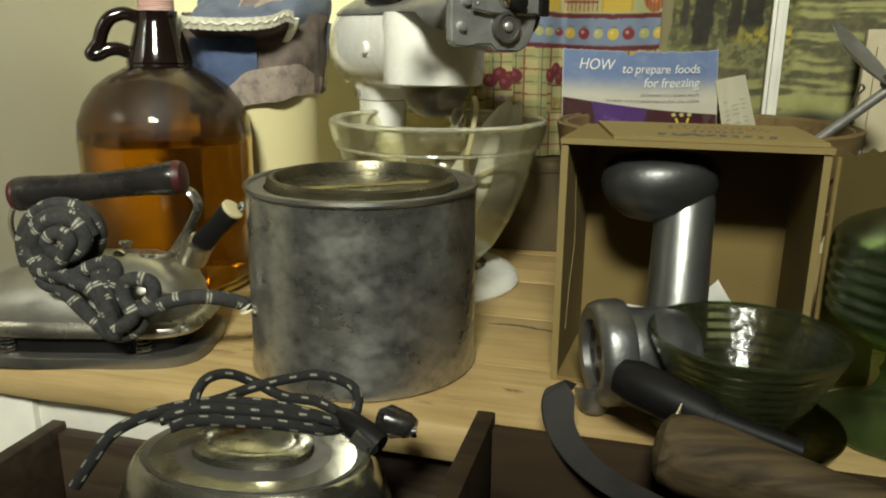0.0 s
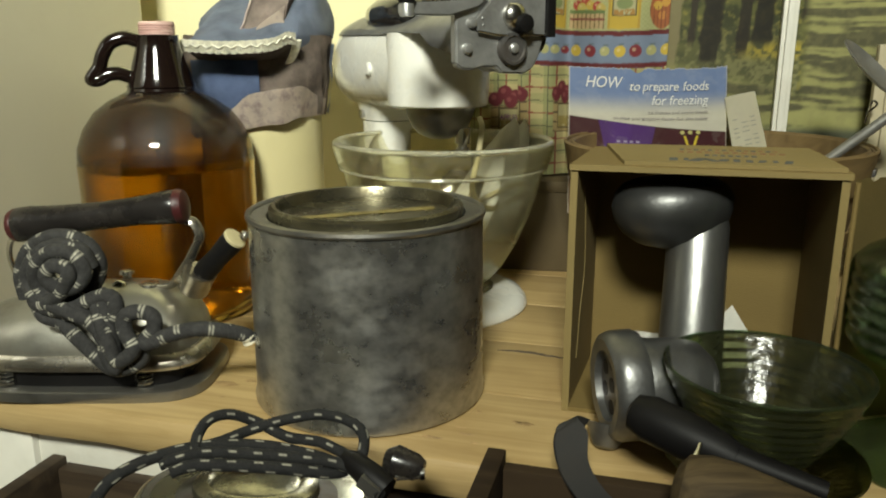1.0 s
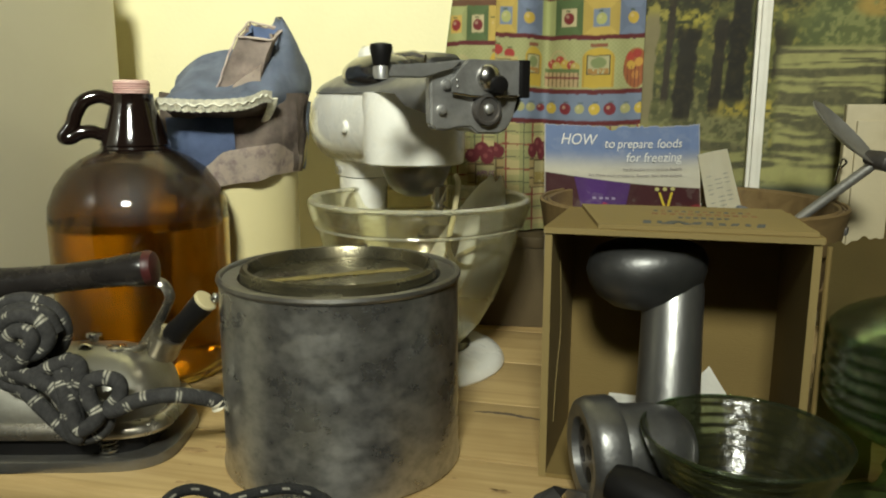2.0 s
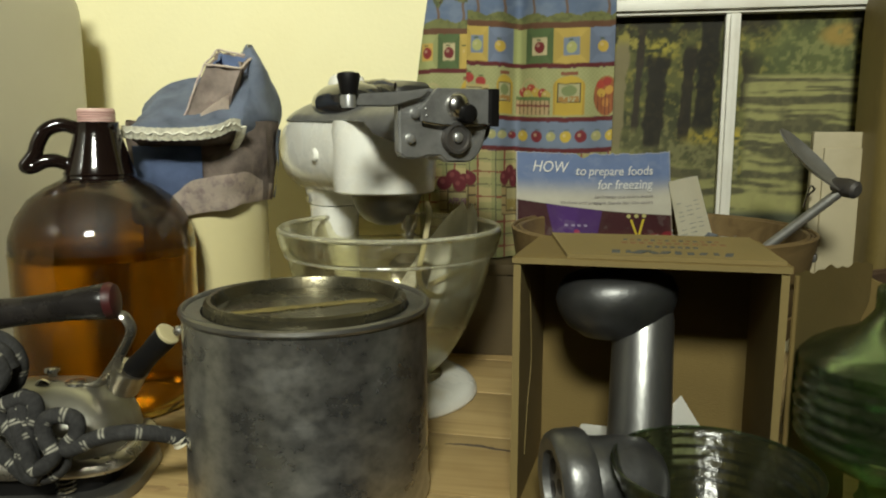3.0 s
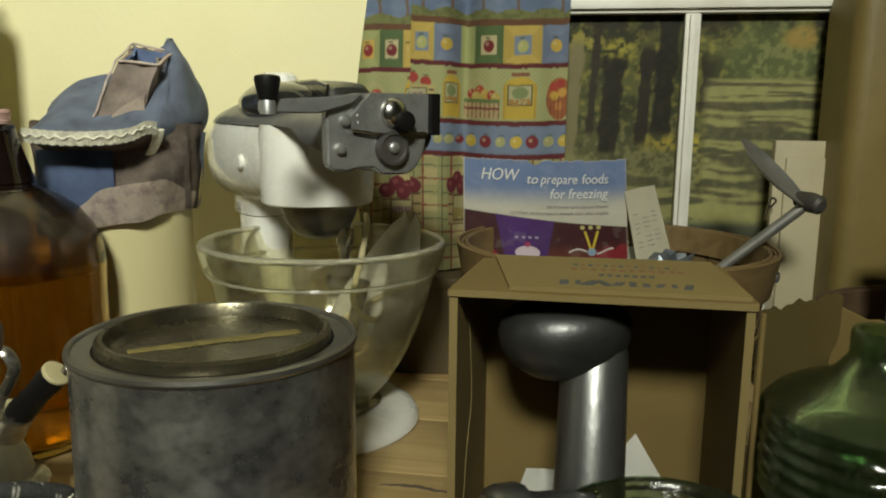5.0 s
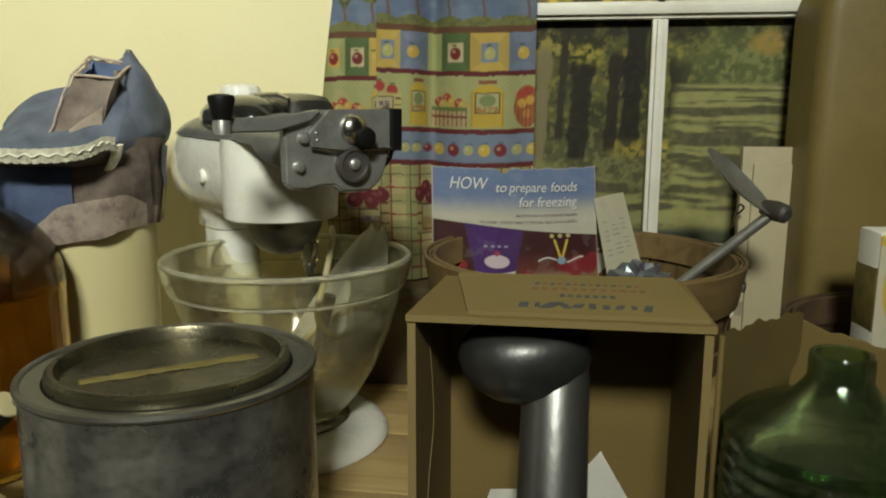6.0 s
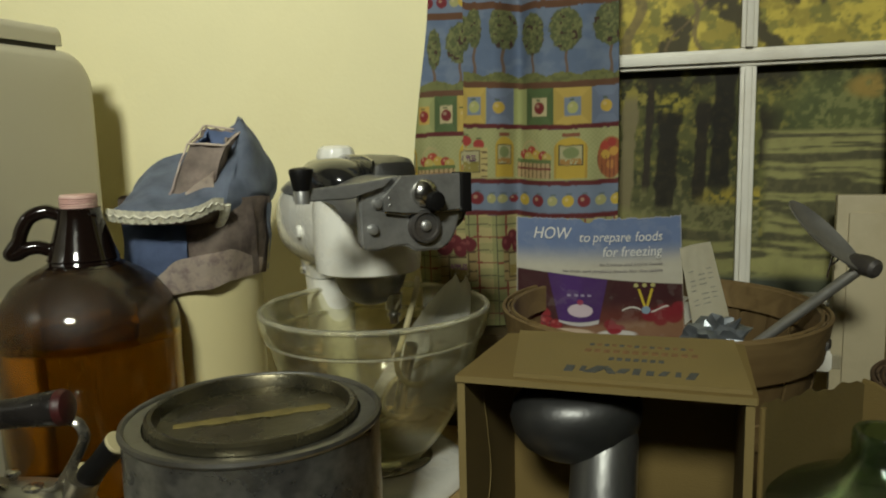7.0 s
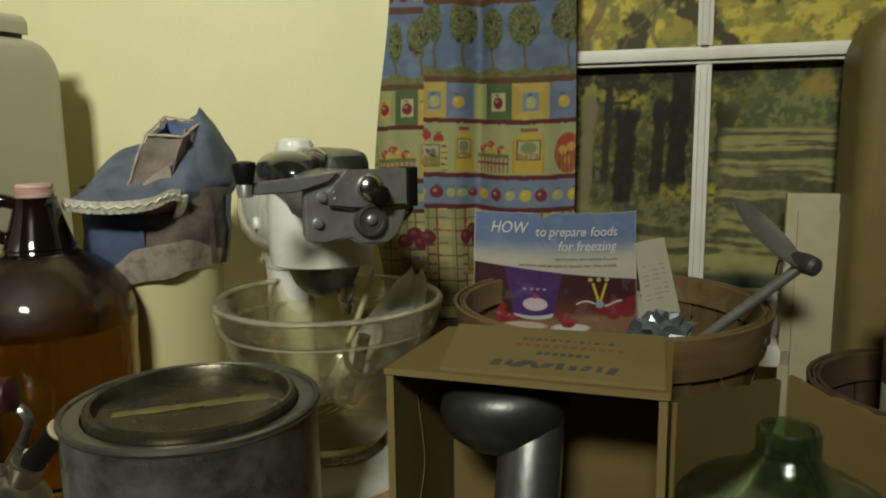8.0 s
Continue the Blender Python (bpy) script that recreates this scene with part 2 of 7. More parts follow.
MAT = {
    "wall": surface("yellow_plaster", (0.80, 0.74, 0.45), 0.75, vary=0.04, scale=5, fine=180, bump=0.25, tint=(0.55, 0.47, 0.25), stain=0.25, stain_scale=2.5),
    # for the unseen walls: much darker than the yellow plaster
    "plain_wall": surface("dark_unseen_plaster", (0.22, 0.20, 0.155), 0.8, vary=0.06, scale=5),
    "ceiling": surface("ceiling_paint", (0.34, 0.32, 0.26), 0.85, vary=0.04, scale=4),
    "floor": wood("floor_boards", (0.28, 0.17, 0.08), (0.14, 0.08, 0.04)),
    "table": wood("pine_top", (0.46, 0.33, 0.150), (0.37, 0.255, 0.107), 0.5, 30, 0, 0.03),
    "white_paint": surface("old_white_paint", (0.72, 0.70, 0.62), 0.5, vary=0.06, tint=(0.45, 0.38, 0.28), stain=0.35, stain_scale=14),
    "dark_wood": wood("dark_drawer_wood", (0.060, 0.040, 0.022), (0.028, 0.018, 0.010), 0.65, 14),
    # darkened: the shadow over the near drawer is put into this wood's colour
    "shaded_tray_wood": wood("shaded_tray_wood", (0.036, 0.023, 0.012), (0.018, 0.011, 0.006), 0.75, 14, 0, 0.0, 1.25),
    "fridge": surface("cream_enamel", (0.50, 0.47, 0.37), 0.35, vary=0.03, scale=4, bump=0.03, coat=0.3, tint=(0.42, 0.38, 0.28), stain=0.3, stain_scale=5),
    "rubber": surface("dark_rubber", (0.04, 0.035, 0.03), 0.7),
    "tin": surface("galvanised_tin", (0.43, 0.425, 0.405), 0.32, 0.93, vary=0.20, scale=120, fine=300, bump=0.05, tint=(0.56, 0.55, 0.51), stain=0.6, stain_scale=30, rough_vary=0.12, stretch=(1, 1, 1.3)),
    "tin_rim": surface("dark_tin_rim", (0.28, 0.275, 0.255), 0.36, 0.9, vary=0.2, scale=60, tint=(0.14, 0.12, 0.09), stain=0.6, stain_scale=30),
    "tin_lid": surface("lacquered_tin_lid", (0.140, 0.128, 0.085), 0.28, 0.85, vary=0.2, scale=40, tint=(0.09, 0.072, 0.036), stain=0.7, stain_scale=22),
    "yellow_paint": surface("dried_yellow_paint", (0.17, 0.134, 0.040), 0.6, vary=0.3, scale=80),
    "amber": surface("amber_glass", (0.58, 0.365, 0.062), 0.05, vary=0.05, glass=1.0, ior=1.46, bump=0.0, rough_vary=0.03),
    "amber_dark": surface("thick_amber_glass", (0.009, 0.005, 0.004), 0.10, vary=0.1, bump=0.0, coat=0.5, rough_vary=0.03),
    "amber_liquid": surface("amber_liquid", (0.97, 0.86, 0.50), 0.0, vary=0.0, glass=1.0, ior=1.33, bump=0.0, rough_vary=0.0),
    "dust": surface("dusty_amber_shoulder", (0.020, 0.013, 0.009), 0.5, vary=0.25, scale=40, tint=(0.045, 0.032, 0.022), stain=0.6, stain_scale=18, coat=0.8),
    "pink_cap": surface("pink_cap", (0.55, 0.33, 0.29), 0.6, vary=0.2, scale=60, tint=(0.72, 0.62, 0.52), stain=0.8, stain_scale=60, stretch=(0.5, 0.5, 6)),
    "clear": surface("yellowed_clear_glass", (0.97, 0.96, 0.86), 0.03, vary=0.0, glass=1.0, ior=1.45, bump=0.0, rough_vary=0.02),
    "green": surface("green_glass", (0.46, 0.60, 0.36), 0.12, vary=0.08, glass=0.97, ior=1.46, bump=0.0, rough_vary=0.03),
    "green_pressed": surface("pressed_green_glass", (0.25, 0.275, 0.135), 0.20, vary=0.3, scale=110, fine=170, glass=0.96, ior=1.42, bump=0.55, rough_vary=0.06),
    "green_dark": surface("dark_green_glass", (0.50, 0.62, 0.36), 0.06, vary=0.05, glass=1.0, ior=1.46, bump=0.0, rough_vary=0.03),
    "enamel": surface("white_enamel", (0.84, 0.83, 0.76), 0.28, vary=0.03, scale=8, bump=0.02, coat=0.5, tint=(0.55, 0.44, 0.24), stain=0.22, stain_scale=26),
    "cast": surface("cast_grey_metal", (0.20, 0.20, 0.195), 0.40, 0.85, vary=0.15, scale=60, tint=(0.13, 0.125, 0.12), stain=0.7, stain_scale=28, bump=0.2),
    "opener_cast": surface("dull_cast_opener", (0.42, 0.42, 0.41), 0.42, 0.75, vary=0.15, scale=60, tint=(0.17, 0.165, 0.155), stain=0.6, stain_scale=26, bump=0.2),
    "piano_black": surface("glossy_black_enamel", (0.012, 0.012, 0.012), 0.16, vary=0.1, scale=40, coat=0.6, bump=0.0),
    "trim_grey": surface("grey_painted_trim", (0.20, 0.20, 0.20), 0.34, 0.5, vary=0.12, scale=50, tint=(0.12, 0.11, 0.10), stain=0.4, stain_scale=20),
    "steel": surface("polished_steel", (0.55, 0.54, 0.52), 0.22, 1.0, vary=0.1, scale=50, tint=(0.35, 0.33, 0.29), stain=0.5, stain_scale=25),
    "chrome": surface("worn_chrome", (0.52, 0.49, 0.42), 0.26, 0.95, vary=0.18, scale=30, tint=(0.20, 0.16, 0.10), stain=0.65, stain_scale=20),
    "satin": surface("satin_iron_shell", (0.40, 0.39, 0.34), 0.4, 0.9, vary=0.15, scale=30, tint=(0.24, 0.21, 0.16), stain=0.5, stain_scale=22),
    "stained_chrome": surface("heat_stained_chrome", (0.38, 0.37, 0.30), 0.24, 0.95, vary=0.25, scale=26, tint=(0.060, 0.042, 0.022), stain=1.0, stain_scale=20, rough_vary=0.14),
    "dull_iron": surface("dull_iron", (0.13, 0.125, 0.12), 0.5, 0.7, vary=0.25, scale=50, tint=(0.09, 0.06, 0.04), stain=0.5, stain_scale=30),
    "blade": surface("old_blade_steel", (0.013, 0.012, 0.011), 0.75, 0.0, vary=0.2, scale=60, tint=(0.024, 0.019, 0.014), stain=0.6, stain_scale=30),
    "black": surface("black_bakelite", (0.006, 0.0055, 0.0055), 0.50, vary=0.2, scale=40, bump=0.05, ior=1.28),
    "black_wood": surface("black_painted_wood", (0.016, 0.014, 0.013), 0.26, vary=0.3, scale=40, tint=(0.05, 0.04, 0.03), stain=0.3, stain_scale=50),
    "red_paint": surface("worn_red_paint", (0.055, 0.008, 0.008), 0.45, vary=0.3, scale=80, tint=(0.05, 0.01, 0.01), stain=0.6, stain_scale=60),
    "cardboard": surface("brown_cardboard", (0.175, 0.12, 0.036), 0.8, vary=0.07, scale=14, fine=420, bump=0.3, tint=(0.13, 0.088, 0.032), stain=0.35, stain_scale=7, stretch=(1, 1, 3)),
    "cardboard_dark": surface("dark_brown_cardboard", (0.085, 0.060, 0.026), 0.75, vary=0.08, scale=14, fine=420, bump=0.2, tint=(0.06, 0.042, 0.02), stain=0.4, stain_scale=9),
    "cardboard_light": surface("pale_print_and_lit_flap", (0.215, 0.158, 0.056), 0.75, vary=0.08, scale=18, fine=420, bump=0.3, tint=(0.165, 0.115, 0.045), stain=0.35, stain_scale=9),
    "ink_blue": surface("blue_grey_ink", (0.070, 0.074, 0.072), 0.8, vary=0.3, scale=300),
    "ink_red": surface("faded_red_ink", (0.20, 0.105, 0.045), 0.8, vary=0.3, scale=300),
    "ink_pale": surface("faded_ink", (0.34, 0.34, 0.30), 0.8, vary=0.3, scale=300),
    "satin_alu": surface("brushed_aluminium", (0.29, 0.29, 0.28), 0.34, 0.9, vary=0.12, scale=80, tint=(0.22, 0.22, 0.21), stain=0.5, stain_scale=18, stretch=(1, 1, 0.3)),
    "hub_metal": surface("dark_polished_hub", (0.20, 0.198, 0.19), 0.36, 0.95, vary=0.15, scale=60, tint=(0.13, 0.125, 0.11), stain=0.5, stain_scale=25),
    "clear_rim": surface("thick_clear_glass", (0.93, 0.91, 0.74), 0.08, vary=0.02, glass=0.8, ior=1.3, bump=0.0, rough_vary=0.03),
    # darker copy of the cast metal: the box's shade is in its colour
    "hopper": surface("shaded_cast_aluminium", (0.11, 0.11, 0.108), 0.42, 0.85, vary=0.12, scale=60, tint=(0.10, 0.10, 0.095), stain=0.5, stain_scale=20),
    "press_steel": surface("pale_worn_steel", (0.34, 0.335, 0.31), 0.42, 0.7, vary=0.15, scale=60, tint=(0.3, 0.28, 0.24), stain=0.5, stain_scale=40),
    "crack": surface("dark_wood_crack", (0.10, 0.075, 0.05), 0.8, vary=0.3, scale=200),
    "knot": surface("brown_knot", (0.34, 0.225, 0.10), 0.6, vary=0.3, scale=200),
    "ink_dark": surface("dark_ink", (0.14, 0.12, 0.13), 0.8, vary=0.2, scale=300),
    "ink_plum": surface("plum_ink", (0.13, 0.05, 0.10), 0.8, vary=0.2, scale=300),
    "ink_white": surface("white_ink", (0.54, 0.53, 0.50), 0.6, vary=0.05, scale=200),
    "splint": wood("basket_splint", (0.172, 0.114, 0.048), (0.105, 0.066, 0.026), 0.6, 12, 2),
    "splint_band": wood("basket_band", (0.200, 0.134, 0.056), (0.128, 0.082, 0.033), 0.55, 12, 0),
    "splint_grey": wood("weathered_basket", (0.11, 0.068, 0.038), (0.06, 0.036, 0.02), 0.7, 12, 0),
    "paper": surface("old_paper", (0.66, 0.62, 0.48), 0.8, vary=0.05, scale=20, bump=0.1, tint=(0.55, 0.48, 0.33), stain=0.3),
    "white_paper": surface("white_paper", (0.84, 0.83, 0.77), 0.8, vary=0.05, scale=30, bump=0.25),
    "foil": surface("grey_foil", (0.22, 0.24, 0.26), 0.35, 0.6, vary=0.4, scale=60),
    "denim": surface("faded_denim", (0.215, 0.252, 0.335), 0.9, vary=0.3, scale=45, fine=900, bump=0.6, tint=(0.30, 0.34, 0.42), stain=0.75, stain_scale=24, sheen=0.2),
    "denim_dark": surface("dark_denim_lining", (0.05, 0.07, 0.18), 0.9, vary=0.2, scale=45, fine=900, bump=0.5),
    "denim_lining": surface("blue_cotton_lining", (0.125, 0.170, 0.300), 0.9, vary=0.25, scale=45, fine=900, bump=0.4),
    "calico": surface("mauve_calico", (0.270, 0.215, 0.180), 0.9, vary=0.3, scale=60, fine=900, bump=0.5, tint=(0.11, 0.08, 0.075), stain=0.7, stain_scale=38),
    "calico_pale": surface("pale_sprigged_calico", (0.62, 0.52, 0.43), 0.9, vary=0.12, scale=60, fine=900, bump=0.5, tint=(0.26, 0.17, 0.19), stain=0.7, stain_scale=90),
    "lace": surface("ivory_lace", (0.80, 0.77, 0.64), 0.9, vary=0.2, scale=200, fine=600, bump=0.8),
    "canister": surface("cream_canister", (0.62, 0.55, 0.30), 0.4, vary=0.04, scale=8, coat=0.2, tint=(0.5, 0.42, 0.22), stain=0.3),
    # base lifted and yellowed: the leatherette's sheen is put into its colour
    "case": surface("brown_leatherette", (0.200, 0.148, 0.046), 0.45, vary=0.14, scale=12, fine=500, bump=0.25, tint=(0.048, 0.036, 0.013), stain=0.5, stain_scale=6),
    "case_seam": surface("pale_case_seam", (0.12, 0.095, 0.034), 0.5, vary=0.1, scale=30),
    "panel": surface("cream_board", (0.47, 0.41, 0.265), 0.55, vary=0.05, scale=12, tint=(0.27, 0.215, 0.12), stain=0.4, stain_scale=10),
    # handle wood darkened too, for the shadow lying over the tray
    "handle_wood": wood("shaded_turned_wood", (0.078, 0.055, 0.028), (0.026, 0.018, 0.010), 0.7, 30, 0, 0.0, 1.25),
    "cord": surface("braided_cord", (0.03, 0.03, 0.03), 0.85, vary=0.25, scale=150, fine=900, bump=0.8, painted=True),
    "print": surface("printed_cotton", (1, 1, 1), 0.85, vary=0.06, scale=40, fine=900, bump=0.3, painted=True),
    "poster": surface("printed_poster", (1, 1, 1), 0.62, vary=0.06, scale=60, bump=0.05, painted=True, ior=1.3),
    "cover": surface("glossy_booklet_cover", (1, 1, 1), 0.62, vary=0.05, scale=50, bump=0.08, painted=True, tint=(0.4, 0.36, 0.28), stain=0.04, stain_scale=30, ior=1.2),
    "carton": surface("printed_carton", (1, 1, 1), 0.5, vary=0.04, scale=60, painted=True),
    "rubber_band": surface("ivory_flex", (0.48, 0.42, 0.24), 0.5, vary=0.1, scale=60),
    "glow": surface("lamp_glass", (0.8, 0.78, 0.7), 0.4),
}
def thin_glass(name, tint, rough=0.04, gloss=0.9, relief=0.12, grain=25.0, most=0.85, pressed=0.0, haze=0.0):
    """Thin-walled glass: tinted, clear to light, with a gloss that grows towards its edges."""
    m = bpy.data.materials.new(name)
    m.use_nodes = True
    nt = m.node_tree
    nt.nodes.remove(nt.nodes["Principled BSDF"])
    tr, gl, mx = nt.nodes.new("ShaderNodeBsdfTransparent"), nt.nodes.new("ShaderNodeBsdfGlossy"), nt.nodes.new("ShaderNodeMixShader")
    noise_tex = nt.nodes.new("ShaderNodeTexNoise")
    noise_tex.inputs["Scale"].default_value, noise_tex.inputs["Detail"].default_value = grain, 4
    bp = nt.nodes.new("ShaderNodeBump")
    bp.inputs["Strength"].default_value, bp.inputs["Distance"].default_value = relief, 0.002
    nt.links.new(noise_tex.outputs["Fac"], bp.inputs["Height"])
    nt.links.new(bp.outputs["Normal"], gl.inputs["Normal"])
    tr.inputs["Color"].default_value = rgb(tint)
    if pressed:
        # small pressed bosses: the glass is thinner between them
        vo = nt.nodes.new("ShaderNodeTexVoronoi")
        vo.inputs["Scale"].default_value = pressed
        co = nt.nodes.new("ShaderNodeTexCoord")
        nt.links.new(co.outputs["Object"], vo.inputs["Vector"])
        ra = nt.nodes.new("ShaderNodeValToRGB")
        ra.color_ramp.elements[0].position, ra.color_ramp.elements[0].color = 0.15, rgb(tint)
        ra.color_ramp.elements[1].position, ra.color_ramp.elements[1].color = 0.7, rgb(tuple(v * 0.55 for v in tint))
        nt.links.new(vo.outputs["Distance"], ra.inputs["Fac"])
        nt.links.new(ra.outputs["Color"], tr.inputs["Color"])
        nt.links.new(co.outputs["Object"], noise_tex.inputs["Vector"])
    gl.inputs["Color"].default_value, gl.inputs["Roughness"].default_value = (gloss, gloss, gloss * 0.93, 1), rough
    lw = nt.nodes.new("ShaderNodeLayerWeight")
    lw.inputs["Blend"].default_value = 0.28
    mr = nt.nodes.new("ShaderNodeMapRange")
    mr.inputs["To Min"].default_value, mr.inputs["To Max"].default_value = 0.05, most
    nt.links.new(lw.outputs["Fresnel"], mr.inputs["Value"])
    nt.links.new(mr.outputs["Result"], mx.inputs["Fac"])
    nt.links.new(tr.outputs[0], mx.inputs[1])
    nt.links.new(gl.outputs[0], mx.inputs[2])
    out = mx.outputs[0]
    if haze:
        # uneven pale layer scattering a little light, standing in for thick glass's haze
        haze_mix, haze_bsdf, spots = nt.nodes.new("ShaderNodeMixShader"), nt.nodes.new("ShaderNodeBsdfDiffuse"), nt.nodes.new("ShaderNodeMapRange")
        haze_bsdf.inputs["Color"].default_value = (0.62, 0.58, 0.42, 1)
        spots.inputs["From Min"].default_value, spots.inputs["From Max"].default_value = 0.35, 0.65
        spots.inputs["To Min"].default_value, spots.inputs["To Max"].default_value = haze * 0.4, haze * 1.6
        nt.links.new(noise_tex.outputs["Fac"], spots.inputs["Value"])
        nt.links.new(spots.outputs["Result"], haze_mix.inputs["Fac"])
        nt.links.new(out, haze_mix.inputs[1])
        nt.links.new(haze_bsdf.outputs[0], haze_mix.inputs[2])
        out = haze_mix.outputs[0]
    nt.links.new(out, nt.nodes["Material Output"].inputs["Surface"])
    return m


MAT["clear"] = thin_glass("yellowed_thin_glass", (0.975, 0.965, 0.86), 0.05, haze=0.08)
MAT["green_dark"] = thin_glass("olive_green_thin_glass", (0.50, 0.56, 0.32), 0.08, 0.9, 0.6, 120.0, 0.7, 170.0)
MAT["green"] = thin_glass("clear_green_thin_glass", (0.52, 0.68, 0.48), 0.06, 0.9, 0.25, 40.0, 0.8, haze=0.015)
film = MAT["dust"].node_tree
film_alpha = film.nodes.new("ShaderNodeMapRange")
film_alpha.inputs["From Min"].default_value, film_alpha.inputs["From Max"].default_value = 0.35, 0.65
film_alpha.inputs["To Min"].default_value, film_alpha.inputs["To Max"].default_value = 0.6, 1.0
film.links.new([n for n in film.nodes if n.type == "TEX_NOISE"][2].outputs["Fac"], film_alpha.inputs["Value"])
# the dust thins out down the shoulder
film_xyz, film_fall, film_mul = film.nodes.new("ShaderNodeSeparateXYZ"), film.nodes.new("ShaderNodeMapRange"), film.nodes.new("ShaderNodeMath")
film_fall.inputs["From Min"].default_value, film_fall.inputs["From Max"].default_value = 0.128, 0.176
film_fall.inputs["To Max"].default_value = 0.72
film_mul.operation = "MULTIPLY"
film.links.new([n for n in film.nodes if n.type == "TEX_COORD"][0].outputs["Object"], film_xyz.inputs["Vector"])
film.links.new(film_xyz.outputs["Z"], film_fall.inputs["Value"])
film.links.new(film_fall.outputs["Result"], film_mul.inputs[0])
film.links.new(film_alpha.outputs["Result"], film_mul.inputs[1])
film.links.new(film_mul.outputs["Value"], film.nodes["Principled BSDF"].inputs["Alpha"])
glow = MAT["glow"].node_tree.nodes["Principled BSDF"]
glow.inputs["Emission Color"].default_value, glow.inputs["Emission Strength"].default_value = (1.0, 0.88, 0.68, 1), 6.0


def finish(name, me, material, parent, label, angle=35):
    me.materials.append(MAT[material])
    me.polygons.foreach_set("use_smooth", [True] * len(me.polygons))
    me.set_sharp_from_angle(angle=radians(angle))
    ob = new(name, me)
    if parent is not None:
        ob.parent = parent
    if label:
        ob["label"] = label
    return ob


def part(name, bm, material, parent=None, label="", angle=35):
    """Links a bmesh as one mesh object under a thing or under a part."""
    bmesh.ops.recalc_face_normals(bm, faces=bm.faces)
    me = bpy.data.meshes.new(name)
    bm.to_mesh(me)
    bm.free()
    return finish(name, me, material, parent, label, angle)


def thing(name, m, label, category, kind="", group=""):
    """An Empty at the thing's base; its parts are built in its own frame."""
    ob = new(name)
    ob.empty_display_size = 0.02
    ob.matrix_world = m
    return tagged(ob, label, category, group, kind)


def box(sx, sy, sz, at=(0, 0, 0), bevel=0.0, m=IDENT, segs=2, bm=None):
    """A box that stands on at, bevelled."""
    b = bmesh.new()
    bmesh.ops.create_cube(b, size=1.0, matrix=Matrix.Diagonal((sx, sy, sz, 1)))
    if bevel:
        bmesh.ops.bevel(b, geom=b.edges[:], offset=bevel, segments=segs, affect="EDGES", profile=0.6)
    bmesh.ops.transform(b, matrix=m @ Matrix.Translation((at[0], at[1], at[2] + sz / 2)), verts=b.verts)
    return merge(bm, b)


def merge(bm, b):
    if bm is None:
        return b
    me = bpy.data.meshes.new("tmp")
    b.to_mesh(me)
    b.free()
    bm.from_mesh(me)
    bpy.data.meshes.remove(me)
    return bm


def loft(rings, closed=True, caps=True, bm=None):
    """Joins rings of points, all of one length, into a skin."""
    b = bm or bmesh.new()
    vs = [[b.verts.new(p) for p in ring] for ring in rings]
    n = len(rings[0])
    for a, c in zip(vs, vs[1:]):
        for j in range(n if closed else n - 1):
            k = (j + 1) % n
            b.faces.new((a[j], a[k], c[k], c[j]))
    if caps and closed:
        b.faces.new(vs[0][::-1])
        b.faces.new(vs[-1])
    return b


def lathe(profile, segs=64, m=IDENT, caps=True, bm=None, lobes=0, depth=0.0):
    """Turns a profile of (radius, height) about the z axis; lobes: flutes round it."""
    rings = []
    for r, z in profile:
        ring = []
        for i in range(segs):
            a = 2 * math.pi * i / segs
            q = r * (1 + depth * math.cos(lobes * a)) if lobes else r
            ring.append(m @ Vector((q * math.cos(a), q * math.sin(a), z)))
        rings.append(ring)
    return loft(rings, True, caps, bm)


def smooth_path(points, steps=8, closed=False):
    """A Catmull-Rom curve through the points."""
    pts = [Vector(p) for p in points]
    n = len(pts)
    out = []
    for i in range(n if closed else n - 1):
        p0 = pts[(i - 1) % n] if closed or i > 0 else pts[0] * 2 - pts[1]
        p1, p2 = pts[i], pts[(i + 1) % n]
        p3 = pts[(i + 2) % n] if closed or i + 2 < n else pts[-1] * 2 - pts[-2]
        for k in range(steps):
            t = k / steps
            out.append(0.5 * ((2 * p1) + (p2 - p0) * t + (2 * p0 - 5 * p1 + 4 * p2 - p3) * t * t + (3 * p1 - p0 - 3 * p2 + p3) * t ** 3))
    if not closed:
        out.append(pts[-1])
    return out


def tube_rings(path, radius, segs=12, flat=1.0):
    """Rings along a path, carried without twist. radius: a number or one per point."""
    rings, up = [], None
    for i, p in enumerate(path):
        d = (path[min(i + 1, len(path) - 1)] - path[max(i - 1, 0)]).normalized()
        if up is None:
            up = d.orthogonal().normalized()
        up = (up - d * up.dot(d)).normalized()
        side = d.cross(up)
        r = radius[i] if isinstance(radius, (list, tuple)) else radius
        rings.append([p + up * (r * math.cos(2 * math.pi * j / segs)) + side * (r * flat * math.sin(2 * math.pi * j / segs)) for j in range(segs)])
    return rings


def tube(points, radius, segs=12, steps=8, closed=False, flat=1.0, bm=None):
    path = smooth_path(points, steps, closed) if steps > 1 else [Vector(p) for p in points]
    rings = tube_rings(path, radius, segs, flat)
    if closed:
        rings.append(rings[0])
        return loft(rings, True, False, bm)
    return loft(rings, True, True, bm)


def rod(a, b, r1, r2=None, segs=20, bm=None):
    """A straight round bar from a to b."""
    return loft(tube_rings([Vector(a), Vector(b)], [r1, r1 if r2 is None else r2], segs), True, True, bm)


